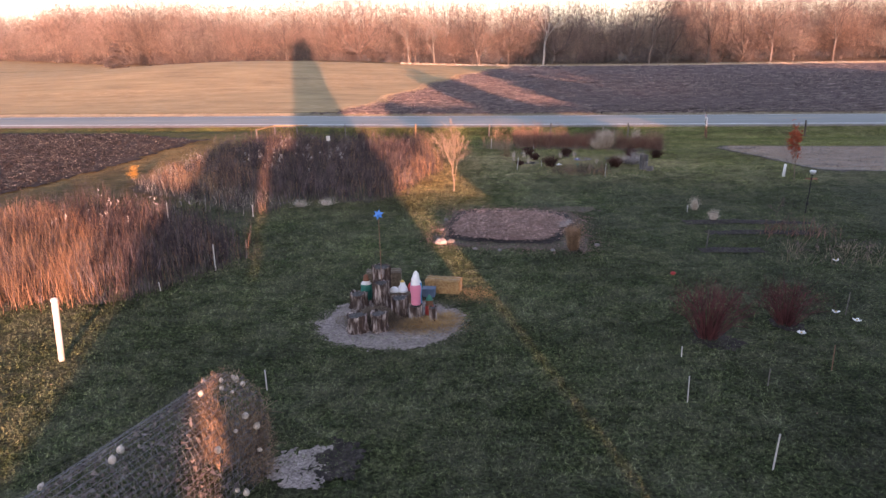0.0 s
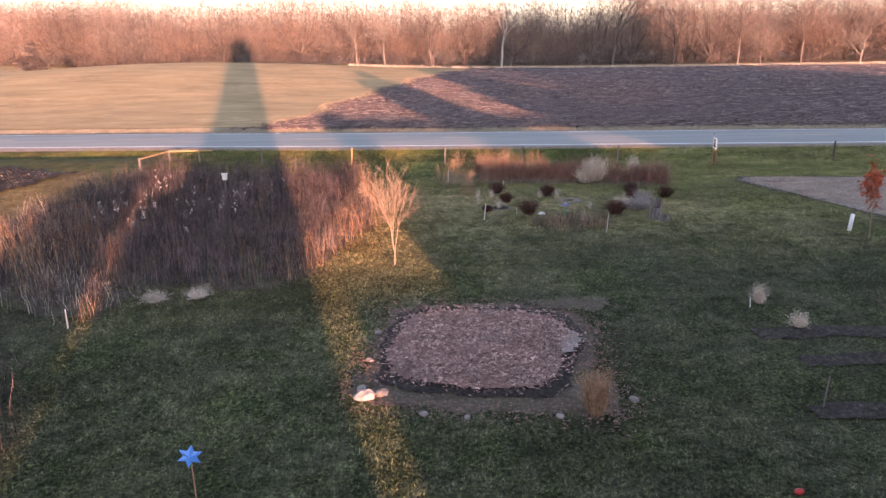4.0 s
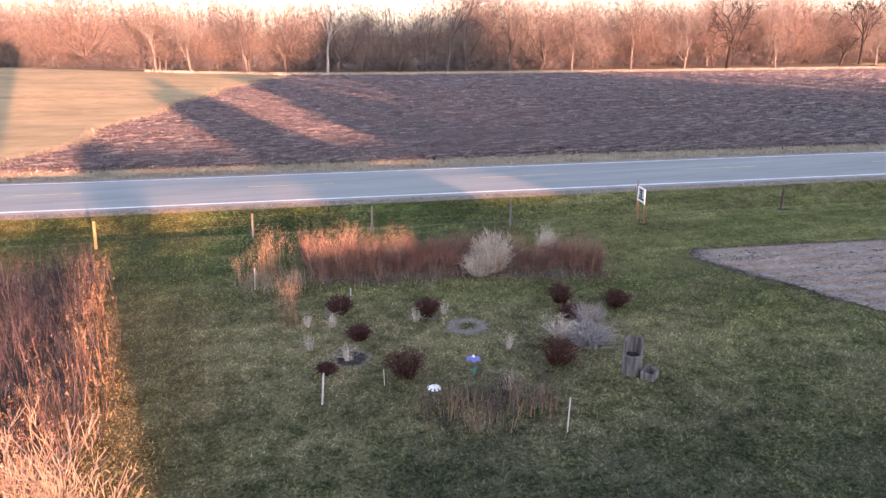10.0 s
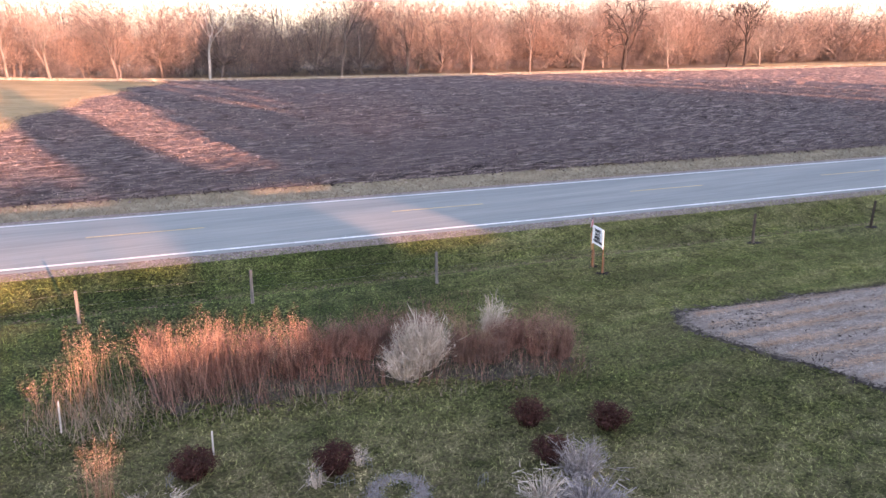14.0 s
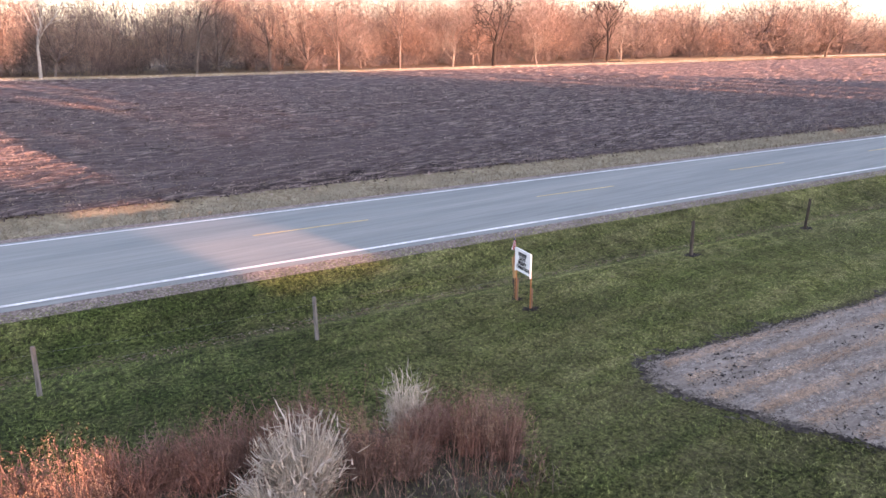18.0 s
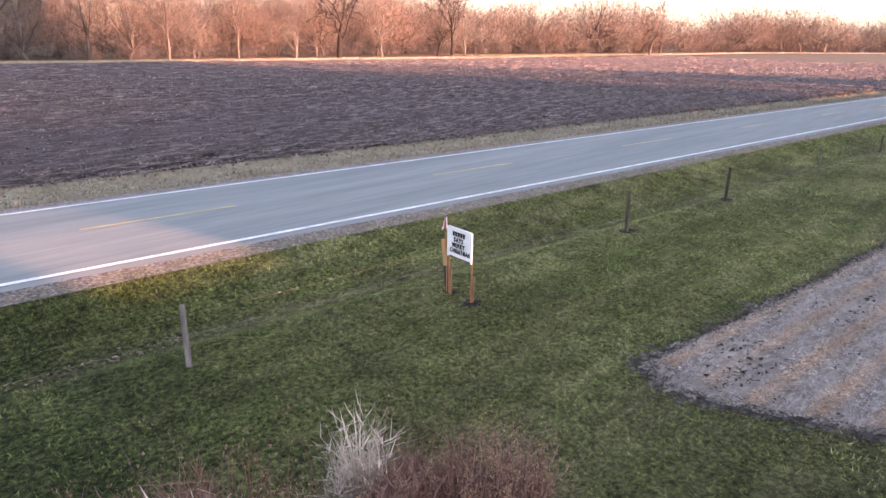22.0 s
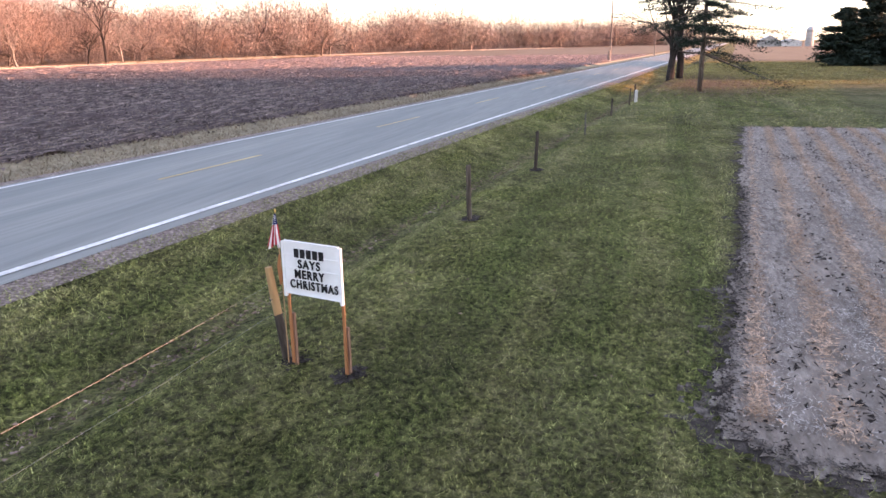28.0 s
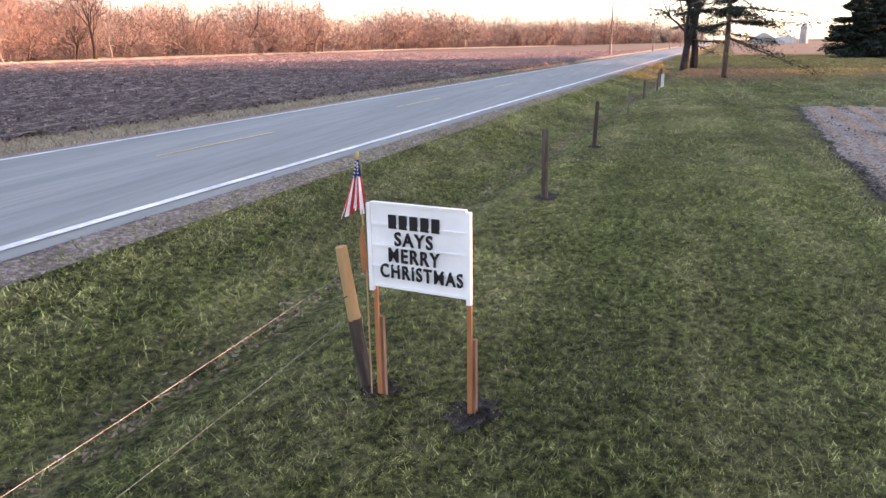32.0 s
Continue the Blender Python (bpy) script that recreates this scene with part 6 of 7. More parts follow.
statue("statue", "pink robed moulded plastic figure with a white veil", 0.37, 20.2, 0.5, [(0.12, 0), (0.135, 0.04), (0.125, 0.25), (0.15, 0.4), (0.155, 0.5), (0.125, 0.58), (0.11, 0.62), (0.115, 0.7), (0.1, 0.78), (0.05, 0.84), (0.015, 0.86)], [PINK, WHITE], [0.54, 9], squash=(1, 0.72))
statue("statue", "white and blue robed moulded plastic figure", 0.33, 21.2, 0.0, [(0.16, 0), (0.17, 0.05), (0.15, 0.4), (0.17, 0.68), (0.15, 0.8), (0.1, 0.88), (0.1, 0.96), (0.085, 1.05), (0.04, 1.12), (0.015, 1.14)], [BLUE, WHITE], [0.76, 9], squash=(1, 0.72))
statue("statue", "green robed moulded plastic figure with white shoulders", -1.2, 21.95, 0.0, [(0.16, 0), (0.18, 0.05), (0.17, 0.35), (0.16, 0.5), (0.1, 0.6), (0.075, 0.68), (0.07, 0.76), (0.02, 0.8)], [TEAL, WHITE, BROWN], [0.47, 0.6, 9])
statue("statue", "small white moulded figure with a golden crown", -0.08, 21.45, 0.42, [(0.15, 0), (0.16, 0.05), (0.12, 0.16), (0.08, 0.22), (0.07, 0.3), (0.03, 0.36)], [WHITE, YELLOW], [0.29, 9])
statue("statue", "small white reclining moulded lamb figure", -0.32, 21.4, 0.42, [(0.12, 0), (0.13, 0.05), (0.1, 0.12), (0.05, 0.17)], [WHITE], [9], squash=(1.2, 0.7))
statue("statue", "small red moulded figure", 0.14, 21.55, 0.3, [(0.08, 0), (0.09, 0.05), (0.08, 0.25), (0.05, 0.32), (0.02, 0.36)], [RED], [9])
statue("statue", "small garden gnome figure with a green cap", 0.72, 20.6, 0.02, [(0.12, 0), (0.13, 0.06), (0.12, 0.3), (0.1, 0.36), (0.1, 0.46), (0.09, 0.5), (0.02, 0.62)], [RED, BROWN, TEAL], [0.3, 0.46, 9])
b = Build()
b.box((0, 0, 0.12), (0.36, 0.26, 0.24), taper=1.06).box((0, 0, 0.252), (0.4, 0.3, 0.028))
plain("plastic_box", b, GREY_BOX, "grey-blue plastic box beside a straw bale", "box", place(0.66, 22.2, 0.0), -8)

# ---- the gourd tunnel ----


def tunnel():
    """A hoop tunnel of wire panels, overgrown with dead vines and hung with gourds; its axis runs along local y."""
    r, length = 0.7, 6.6
    z1 = 1.15
    t = thing("gourd_tunnel", "wire panel hoop tunnel overgrown with dead gourd vines", "trellis", place(-2.6, 13.5), -22)
    # local y runs from the open end (0) back along -y

    def arch(s):
        """Point of the arch at s from 0 (one foot) to 1 (other foot)."""
        total = 2 * z1 + math.pi * r
        d = s * total
        if d < z1:
            return (-r, d)
        if d > total - z1:
            return (r, total - d)
        a = math.pi - (d - z1) / r
        return (r * math.cos(a), z1 + r * math.sin(a))

    b = Build()
    for k in range(60):
        y = -k * length / 59
        b.tube([(arch(s)[0], y, arch(s)[1]) for s in np.linspace(0, 1, 15)], [0.0024] * 15, 4, False)
    for s in np.linspace(0, 1, 37):
        x, z = arch(s)
        b.tube([(x, 0, z), (x, -length, z)], [0.004, 0.004], 4, False)
    part("wire_panel", b, GREY_WIRE, t)
    rng = np.random.default_rng(17)
    n = 8000
    y = -rng.random(n) ** 1.1 * length
    s = rng.uniform(0, 1, n)
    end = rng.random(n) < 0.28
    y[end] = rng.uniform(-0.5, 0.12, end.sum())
    base = np.array([(arch(q)[0] * w, yy, arch(q)[1] * w) for q, yy, w in zip(s, y, rng.uniform(0.9, 1.03, n))])
    way = rng.normal(0, 0.11, (n, 3)) * np.where(base[:, 2:] > 1.3, 0.45, 1.0)
    w = np.where(end, 0.005, 0.003) * rng.uniform(0.6, 1.4, n)
    # grey vines along the sides, brown ones at the mouth
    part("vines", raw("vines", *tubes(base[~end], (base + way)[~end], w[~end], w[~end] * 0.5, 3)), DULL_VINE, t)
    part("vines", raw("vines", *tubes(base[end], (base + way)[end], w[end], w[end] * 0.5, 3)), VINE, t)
    m = 2600
    q = np.array([(arch(a)[0] * 0.97, -rng.random() ** 1.3 * length, arch(a)[1] * 0.97) for a in rng.uniform(0, 1, m)])
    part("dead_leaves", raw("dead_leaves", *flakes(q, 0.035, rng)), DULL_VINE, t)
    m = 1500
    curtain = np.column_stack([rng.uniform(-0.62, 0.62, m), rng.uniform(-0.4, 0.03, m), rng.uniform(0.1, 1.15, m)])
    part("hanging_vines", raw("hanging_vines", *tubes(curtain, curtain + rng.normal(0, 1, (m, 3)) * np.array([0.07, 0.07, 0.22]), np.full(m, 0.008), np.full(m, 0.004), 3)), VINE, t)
    gourd = Build().lathe([(0.01, -0.075), (0.045, -0.06), (0.065, -0.02), (0.06, 0.025), (0.04, 0.05), (0.018, 0.07), (0.01, 0.085)], 12).mesh("gourd", True)
    gourd.materials.append(GOURD)
    for k in range(26):
        a = rng.uniform(0.32, 0.98)
        x, z = arch(a)
        yy = -rng.random() ** 1.4 * 4.5 + 0.05
        g = new("gourd", gourd)
        g.parent = t
        g.matrix_basis = pose(x * 1.03, yy, z * 1.02 - 0.05, rng.uniform(-50, 50), rng.uniform(-50, 50), 0) @ Matrix.Scale(rng.uniform(0.5, 0.95), 4)
    return t


tunnel()
patch("bare_patch", [(-2.0, 13.0), (-0.9, 12.7), (-0.5, 13.6), (-1.2, 14.2), (-2.0, 13.9)], STRAW_DUST, 0.016, "bare trodden grey soil at the tunnel's mouth", "soil", ragged=0.35)
patch("bare_patch", [(-1.3, 13.3), (-0.5, 12.9), (-0.3, 13.7), (-1.0, 14.4)], SOIL, 0.022, "dark crumbly soil at the tunnel's mouth", "soil", ragged=0.4)

# ---- stakes and small garden things ----


def stake(x, y, h, label, material=WHITE_DIRTY, w=0.035, lean=(0, 0), group="garden stakes"):
    b = Build().box((0, 0, h / 2 - 0.06), (w, w * 0.7, h + 0.12), taper=0.92)
    return plain("garden_stake", b, material, label, "stake", place(x, y), RNG.uniform(0, 90), group, lean=lean)


for x, y, h, m, w, lab in [(7.1, 13.15, 0.72, WHITE_DIRTY, 0.035, "white-painted wooden garden stake"), (6.35, 15.6, 0.62, WHITE_DIRTY, 0.035, "white-painted wooden garden stake"), (6.9, 17.8, 0.28, WHITE_DIRTY, 0.022, "thin pale garden stake"),
                           (8.34, 16.3, 0.42, POST_WOOD, 0.03, "grey wooden garden stake with a pale top"), (10.1, 17.0, 0.64, STAKE_WOOD, 0.03, "brown wooden garden stake"), (12.15, 20.3, 0.68, POST_WOOD, 0.028, "grey wooden garden stake"),
                           (12.2, 18.3, 0.6, WHITE_DIRTY, 0.03, "white-painted wooden garden stake"), (-2.8, 16.3, 0.52, WHITE_DIRTY, 0.025, "thin pale garden stake"), (5.14, 42.75, 0.74, WHITE_DIRTY, 0.035, "white-painted stake at a flower bed"),
                           (9.68, 40.25, 0.74, WHITE_DIRTY, 0.035, "white-painted stake at a flower bed"), (6.7, 48.4, 0.5, WHITE_DIRTY, 0.03, "thin pale stake beside dry flowers"), (4.05, 50.5, 0.7, WHITE_DIRTY, 0.03, "white-painted stake by dead grass"),
                           (6.15, 26.55, 0.55, POST_WOOD, 0.03, "grey wooden stake at a mulch bed"), (-7.4, 32.3, 0.55, WHITE_DIRTY, 0.035, "white-painted stake at a prairie bed"), (-9.9, 33.5, 0.6, POST_WOOD, 0.03, "grey wooden stake at a prairie bed"),
                           (-6.0, 26.2, 0.7, POST_WOOD, 0.03, "grey wooden stake at a prairie bed"), (-6.7, 24.9, 0.9, WHITE_DIRTY, 0.04, "white-painted stake at a prairie bed"), (-7.8, 22.9, 0.3, WHITE_DIRTY, 0.03, "short white stake at a prairie bed"),
                           (-10.3, 30.2, 1.2, WHITE_DIRTY, 0.04, "white-painted stake among dead plants"), (10.5, 26.6, 0.75, POST_WOOD, 0.035, "grey wooden stake at a vegetable row"), (11.6, 32.2, 0.28, WHITE_DIRTY, 0.03, "short white stake in the lawn"),
                           (5.6, 44.6, 0.45, POST_WOOD, 0.02, "thin grey stake by a hole"), (4.9, 43.4, 0.5, POST_WOOD, 0.02, "thin grey stake at a flower bed"), (6.6, 43.2, 0.4, WHITE_DIRTY, 0.025, "thin pale stake at a flower bed")]:
    stake(x, y, h, lab, m, w, (random.uniform(-4, 4), random.uniform(-4, 4)))

b = Build().tube([(0, 0, -0.1), (0, 0, 0.8), (0, 0, 1.58)], [0.075, 0.075, 0.075], 14)
tall = thing("white_post", "stained white plastic post standing in the lawn", "post", place(-8.32, 17.97), 0, lean=(0, 3.0))
part("pipe", b, WHITE_DIRTY, tall, smooth=True)
part("cap", Build().lathe([(0.085, 1.56), (0.088, 1.6), (0.06, 1.64), (0.01, 1.66)], 14), WHITE_DIRTY, tall)

guard = thing("tree_guard", "short white plastic tree guard tube in the lawn", "post", place(19.03, 39.6), 0, lean=(0, 4))
part("tube", Build().tube([(0, 0, -0.05), (0, 0, 0.66)], [0.07, 0.07], 14), WHITE, guard, smooth=True)

feeder = thing("pole_lamp", "black metal garden pole with a pale cap and wooden crosspiece", "pole", place(16.4, 31.6), 0, lean=(0, 3))
part("pole", Build().tube([(0, 0, -0.1), (0, 0, 1.72)], [0.024, 0.022], 10), BLACK_METAL, feeder)
part("collar", Build().lathe([(0.03, 0.35), (0.05, 0.37), (0.05, 0.47), (0.03, 0.49)], 10), BLACK_METAL, feeder)
part("cap", Build().lathe([(0.04, 1.7), (0.1, 1.76), (0.13, 1.84), (0.08, 1.87), (0.01, 1.88)], 14), WHITE, feeder, "white dish cap", smooth=True)
part("crosspiece", Build().box((0, 0.03, 1.5), (0.5, 0.03, 0.07)), STAKE_WOOD, feeder, "short wooden crosspiece")

spin = thing("star_pole", "blue foil star on a thin rusty rod behind the logs", "ornament", place(-0.7, 21.5), 8)
part("rod", Build().tube([(0, 0, -0.1), (0.01, 0, 1.4), (0, 0, 2.72)], [0.012, 0.011, 0.009], 6), STAKE_WOOD, spin)
for k in range(6):
    a = k * math.pi / 3 + 0.3
    tip = (0.16 * math.cos(a), -0.03, 2.74 + 0.16 * math.sin(a))
    l, r = ((0.08 * math.cos(a + d), -0.03, 2.74 + 0.08 * math.sin(a + d)) for d in (0.55, -0.55))
    v = [(0, -0.06, 2.74), l, tip, r, (0, -0.0, 2.74)]
    part("ray", Build().add(v, [(0, 1, 2), (0, 2, 3), (4, 2, 1), (4, 3, 2), (0, 4, 1), (0, 3, 4)]), LIGHT_BLUE, spin)
part("hub", Build().blob((0, -0.03, 2.74), (0.045, 0.04, 0.045), 0), LIGHT_BLUE, spin)

for k, (x, y, petals) in enumerate([(11.85, 20.25, 3), (12.1, 19.65, 4), (10.27, 18.87, 5), (14.2, 24.8, 3)]):
    t = thing("white_ornament", "small white plastic flower ornament in the grass", "ornament", place(x, y), 50 * k, "white ornaments")
    part("stem", Build().tube([(0, 0, -0.05), (0, 0, 0.12)], [0.006, 0.006], 5), POST_WOOD, t)
    for j in range(petals):
        a = j * 2 * math.pi / petals
        part("petal", Build().blob((0, 0, 0), (0.065, 0.045, 0.014), 0.05, seed=j), WHITE, t).matrix_basis = Matrix.Translation((0.06 * math.cos(a), 0.06 * math.sin(a), 0.13)) @ Matrix.Rotation(a, 4, "Z") @ Matrix.Rotation(radians(-25), 4, "Y")
    part("centre", Build().blob((0, 0, 0.14), (0.025, 0.025, 0.02), 0), YELLOW, t)
plain("orange_toy", Build().blob((0, 0, 0.06), (0.09, 0.06, 0.06), 0.1), RED, "small red and orange ball in the grass", "ball", place(8.5, 23.85))
house = thing("bird_box", "small white box on a stake among dead plants", "bird box", place(-6.2, 45.6))
part("pole", Build().tube([(0, 0, -0.1), (0, 0, 1.4)], [0.02, 0.02], 8), POST_WOOD, house)
part("box", Build().box((0, 0, 1.5), (0.18, 0.17, 0.24)), WHITE_DIRTY, house)
part("roof", Build().box((0, 0, 1.635), (0.24, 0.22, 0.03)), WHITE_DIRTY, house)
for k, (x, y) in enumerate([(-4.5, 34.4), (-5.7, 34.2)]):
    tussock("dead_clump", x, y, 0.4, 0.35, 220, PALE_STEMS, "low flopped grey clump at a prairie bed", 120 + k, flop=1.1)

# vegetable rows
for k, o in enumerate([[(10.9, 30.6), (13, 30.7), (15.9, 30.2), (15.9, 29.7), (13, 30.0), (10.9, 30.0)], [(11.2, 29.0), (13.5, 29.0), (15.3, 28.8), (15.3, 28.2), (13.5, 28.4), (11.2, 28.5)], [(10.2, 26.7), (11.5, 26.8), (12.5, 26.6), (12.5, 26.0), (11.5, 26.1), (10.2, 26.2)]]):
    patch("soil_row", o, SOIL, 0.03, "dark soil strip of a vegetable row", "vegetable row", rings=5, rough=0.05, ragged=0.15)
stand("dry_row_plants", [(13.2, 28.0), (15.6, 27.6), (16.0, 29.4), (14, 29.8)], 60, 0.42, RED_STEMS, "low dead stalks in a vegetable row", 91, 0.02, 0.3, SEEDS, 0.03, 0.3)
stand("dry_row_plants", [(12.6, 25.0), (15.6, 24.4), (16.4, 26.6), (13.4, 26.9)], 55, 0.38, DRY_GRASS, "low flopped dry plants in a vegetable plot", 92, 0.02, 0.3, SEEDS, 0.03, 0.5)
tussock("dead_clump", 12.0, 32.5, 0.28, 0.6, 160, PALE_STEMS, "small pale dead clump in the lawn", 130, flop=0.5)
tussock("dead_clump", 12.2, 30.7, 0.3, 0.5, 140, PALE_STEMS, "small pale dead clump in a vegetable row", 131, flop=0.7)
bare_tree("tiny_shrub", "tiny bare shrub in the lawn", place(15.0, 31.2), 0.8, 44, BARK, trunk=0.3, spread=0.9, levels=3, kids=(4, 3, 3), radius=0.012)

# ---- the round flower garden ----


def sedum(x, y, r, h, seed, label="dark red-brown dry flower clump"):
    rng = np.random.default_rng(seed)
    t = thing("dry_flower_clump", label, "flowers", place(x, y), 0, "dry flower clumps")
    n = 180
    a, d = rng.uniform(0, 2 * np.pi, n), np.sqrt(rng.random(n))
    base = np.column_stack([np.cos(a) * d * r * 0.5, np.sin(a) * d * r * 0.5, np.full(n, -0.02)])
    tip_h = h * (1 - 0.35 * d ** 2) * rng.uniform(0.8, 1.1, n)
    v, f, tip = ribbons(base, tip_h, np.full(n, 0.014), np.column_stack([np.cos(a), np.sin(a)]) * (d * r * 0.6)[:, None], rng)
    part("stems", raw("stems", v, f), SEDUM, t)
    up = rng.uniform(0.35, 1.0, (n * 12, 1)) ** 0.6
    q = np.repeat(tip, 12, 0) * up + np.repeat(base, 12, 0) * (1 - up) + rng.normal(0, 1, (n * 12, 3)) * np.array([0.05, 0.05, 0.025])
    part("flower_heads", raw("flower_heads", *flakes(q, 0.022, rng, 0.4)), SEDUM, t)
    return t


for k, (x, y, r, h, c) in enumerate([(6.28, 47.85, 0.4, 0.55, False), (8.62, 46.9, 0.36, 0.6, True), (6.5, 45.85, 0.3, 0.45, False), (7.18, 43.55, 0.5, 0.66, False), (12.65, 46.85, 0.36, 0.58, False), (14.05, 46.1, 0.4, 0.52, False), (12.38, 45.55, 0.36, 0.5, False), (10.85, 43.15, 0.48, 0.64, False), (5.42, 44.15, 0.19, 0.28, False)]):
    sedum(x, y, r, h, 140 + k, "dark red-brown dry flower clump among wire edging" if c else "dark red-brown dry flower clump")
for k, (x, y) in enumerate([(5.95, 46.9), (5.2, 45.6), (6.0, 44.7), (8.2, 46.6), (9.1, 46.9), (10.0, 44.2), (9.2, 42.2), (5.3, 47.1)]):
    tussock("dead_clump", x, y, 0.2, 0.5, 40, PALE_STEMS, "few pale dead stalks in the flower garden", 160 + k, flop=0.5, group="dead clumps")
def ring_outline(x, y, r):
    return [(x + r * math.cos(a), y + r * math.sin(a)) for a in np.arange(12) * math.pi / 6]
rng = np.random.default_rng(95)
a, d = rng.uniform(0, 2 * np.pi, 5200), rng.normal(0.43, 0.085, 5200)
ash = np.column_stack([9.42 + np.cos(a) * d, 45.85 + np.sin(a) * d])
tagged(part("ash_ring", raw("ash_ring", *flakes(np.column_stack([ash, H(ash[:, 0], ash[:, 1]) + 0.022]), 0.013, rng, 0.5)), ASH), "ring of pale grey ash on the lawn", "ash", "", "stuff")
patch("soil_hole", ring_outline(6.1, 44.75, 0.4), SOIL, 0.014, "shallow dark planting hole", "soil", rings=4, ragged=0.15)
stand("dry_front_bed", [(6.9, 41.3), (9.7, 40.4), (10.1, 41.3), (9.6, 42.2), (7.6, 42.4)], 90, 0.55, GREY_STEMS, "low bed of dead brown stalks in the flower garden", 93, 0.012, 0.5, SEEDS, 0.014, 0.16)
stand("dry_front_bed", [(7.1, 41.2), (9.8, 40.4), (10.1, 41.2), (9.5, 42.0), (7.7, 42.2)], 110, 0.58, TAN_STEMS, "tan dead grass in the front bed of the flower garden", 94, 0.011, 0.5, SEEDS, 0.012, 0.18, clump=0.7)
daisy = thing("metal_flower", "white metal daisy ornament on a thin stem", "ornament", place(7.45, 42.1))
part("stem", Build().tube([(0, 0, -0.05), (0, 0, 0.4)], [0.008, 0.008], 6), POST_WOOD, daisy)
for k in range(9):
    a = k * 2 * math.pi / 9
    m = Matrix.Rotation(a, 4, "Z") @ Matrix.Rotation(radians(28), 4, "Y")
    part("petal", Build().box((0.09 * math.cos(a), 0.09 * math.sin(a), 0.4), (0.14, 0.05, 0.012), m), WHITE, daisy)
part("centre", Build().blob((0, 0, 0.42), (0.035, 0.035, 0.025), 0), YELLOW, daisy)
violet = thing("metal_flower", "blue-violet metal flower ornament with green leaves", "ornament", place(8.62, 42.95), 20)
part("stem", Build().tube([(0, 0, -0.05), (0.01, 0.01, 0.3), (0, 0, 0.52)], [0.008, 0.008, 0.007], 6), TEAL, violet)
for k in range(6):
    a = k * math.pi / 3
    m = Matrix.Rotation(a, 4, "Z") @ Matrix.Rotation(radians(18), 4, "Y")
    part("petal", Build().blob((0, 0, 0), (0.1, 0.06, 0.012), 0.03), PURPLE, violet).matrix_basis = Matrix.Translation((0.1 * math.cos(a), 0.1 * math.sin(a), 0.52)) @ m
part("centre", Build().blob((0, 0, 0.56), (0.035, 0.035, 0.035), 0), WHITE, violet)
for k, a in enumerate((0.4, 3.4)):
    part("leaf", Build().blob((0, 0, 0), (0.09, 0.035, 0.008), 0.05), TEAL, violet).matrix_basis = Matrix.Translation((0.08 * math.cos(a), 0.08 * math.sin(a), 0.2 + 0.06 * k)) @ Matrix.Rotation(a, 4, "Z") @ Matrix.Rotation(radians(-35), 4, "Y")


def hoop_edging(x, y, turn, count):
    """A short run of low wire edging: overlapping round-topped hoops."""
    t = thing("hoop_edging", "short run of white wire hoop edging beside dry flowers", "garden edging", place(x, y), turn, "hoop edgings")
    for k in range(count):
        o = (k - (count - 1) / 2) * 0.1
        pts = [(o - 0.08, 0, -0.03), (o - 0.08, 0, 0.14)] + [(o - 0.08 * math.cos(c), 0, 0.14 + 0.11 * math.sin(c)) for c in np.linspace(0.3, math.pi - 0.3, 6)] + [(o + 0.08, 0, 0.14), (o + 0.08, 0, -0.03)]
        part("hoop", Build().tube(pts, [0.004] * len(pts), 5, False), GREY_WIRE, t)
    part("cross_wire", Build().tube([(-0.05 * count - 0.05, 0, 0.1), (0.05 * count + 0.05, 0, 0.1)], [0.004, 0.004], 5, False), GREY_WIRE, t)


for x, y, turn, count in ((8.25, 46.75, 35, 4), (9.1, 46.85, -50, 4), (8.65, 46.4, 0, 3), (5.9, 47.75, 60, 3), (7.7, 43.9, 80, 3), (10.85, 45.4, 20, 2)):
    hoop_edging(x, y, turn, count)
log = thing("log_planter", "upright hollow grey log planter with a cut-out", "planter", place(12.27, 42.2), 0)
rng = np.random.default_rng(97)
for k in range(22):
    a = 2 * math.pi * k / 22
    back = math.sin(a + 0.15) > -0.2
    h = (0.86 if back else 0.5) + rng.uniform(-0.012, 0.012)
    part("stave", Build().box((0.205 * math.cos(a), 0.205 * math.sin(a), h / 2 - 0.02), (0.05 + rng.uniform(-0.008, 0.008), 0.064, h), Matrix.Rotation(a, 4, "Z"), taper=0.97), LOG_GREY, log)
part("soil", Build().lathe([(0.18, 0.0), (0.18, 0.44), (0.02, 0.46)], 12), SOIL, log)
part("rim", Build().tube([(0.22 * math.cos(a), 0.22 * math.sin(a), 0.47) for a in np.linspace(math.pi * 1.05, math.pi * 1.95, 9)], [0.016] * 9, 6), POST_WOOD, log, "pale worn rim of the cut-out")
# a broken hollow log piece, simplified to an open box of boards
crate = thing("log_piece", "small hollow grey log piece lying in the grass, built as an open box", "crate", place(12.52, 41.82), 35, lean=(0, -6))
for c, d in (((0, 0.13, 0.11), (0.34, 0.03, 0.22)), ((0, -0.13, 0.09), (0.34, 0.03, 0.18)), ((0.16, 0, 0.11), (0.03, 0.228, 0.22)), ((-0.16, 0, 0.1), (0.03, 0.228, 0.2)), ((0, 0, 0.012), (0.288, 0.228, 0.025))):
    part("board", Build().box(c, d), LOG_GREY, crate)

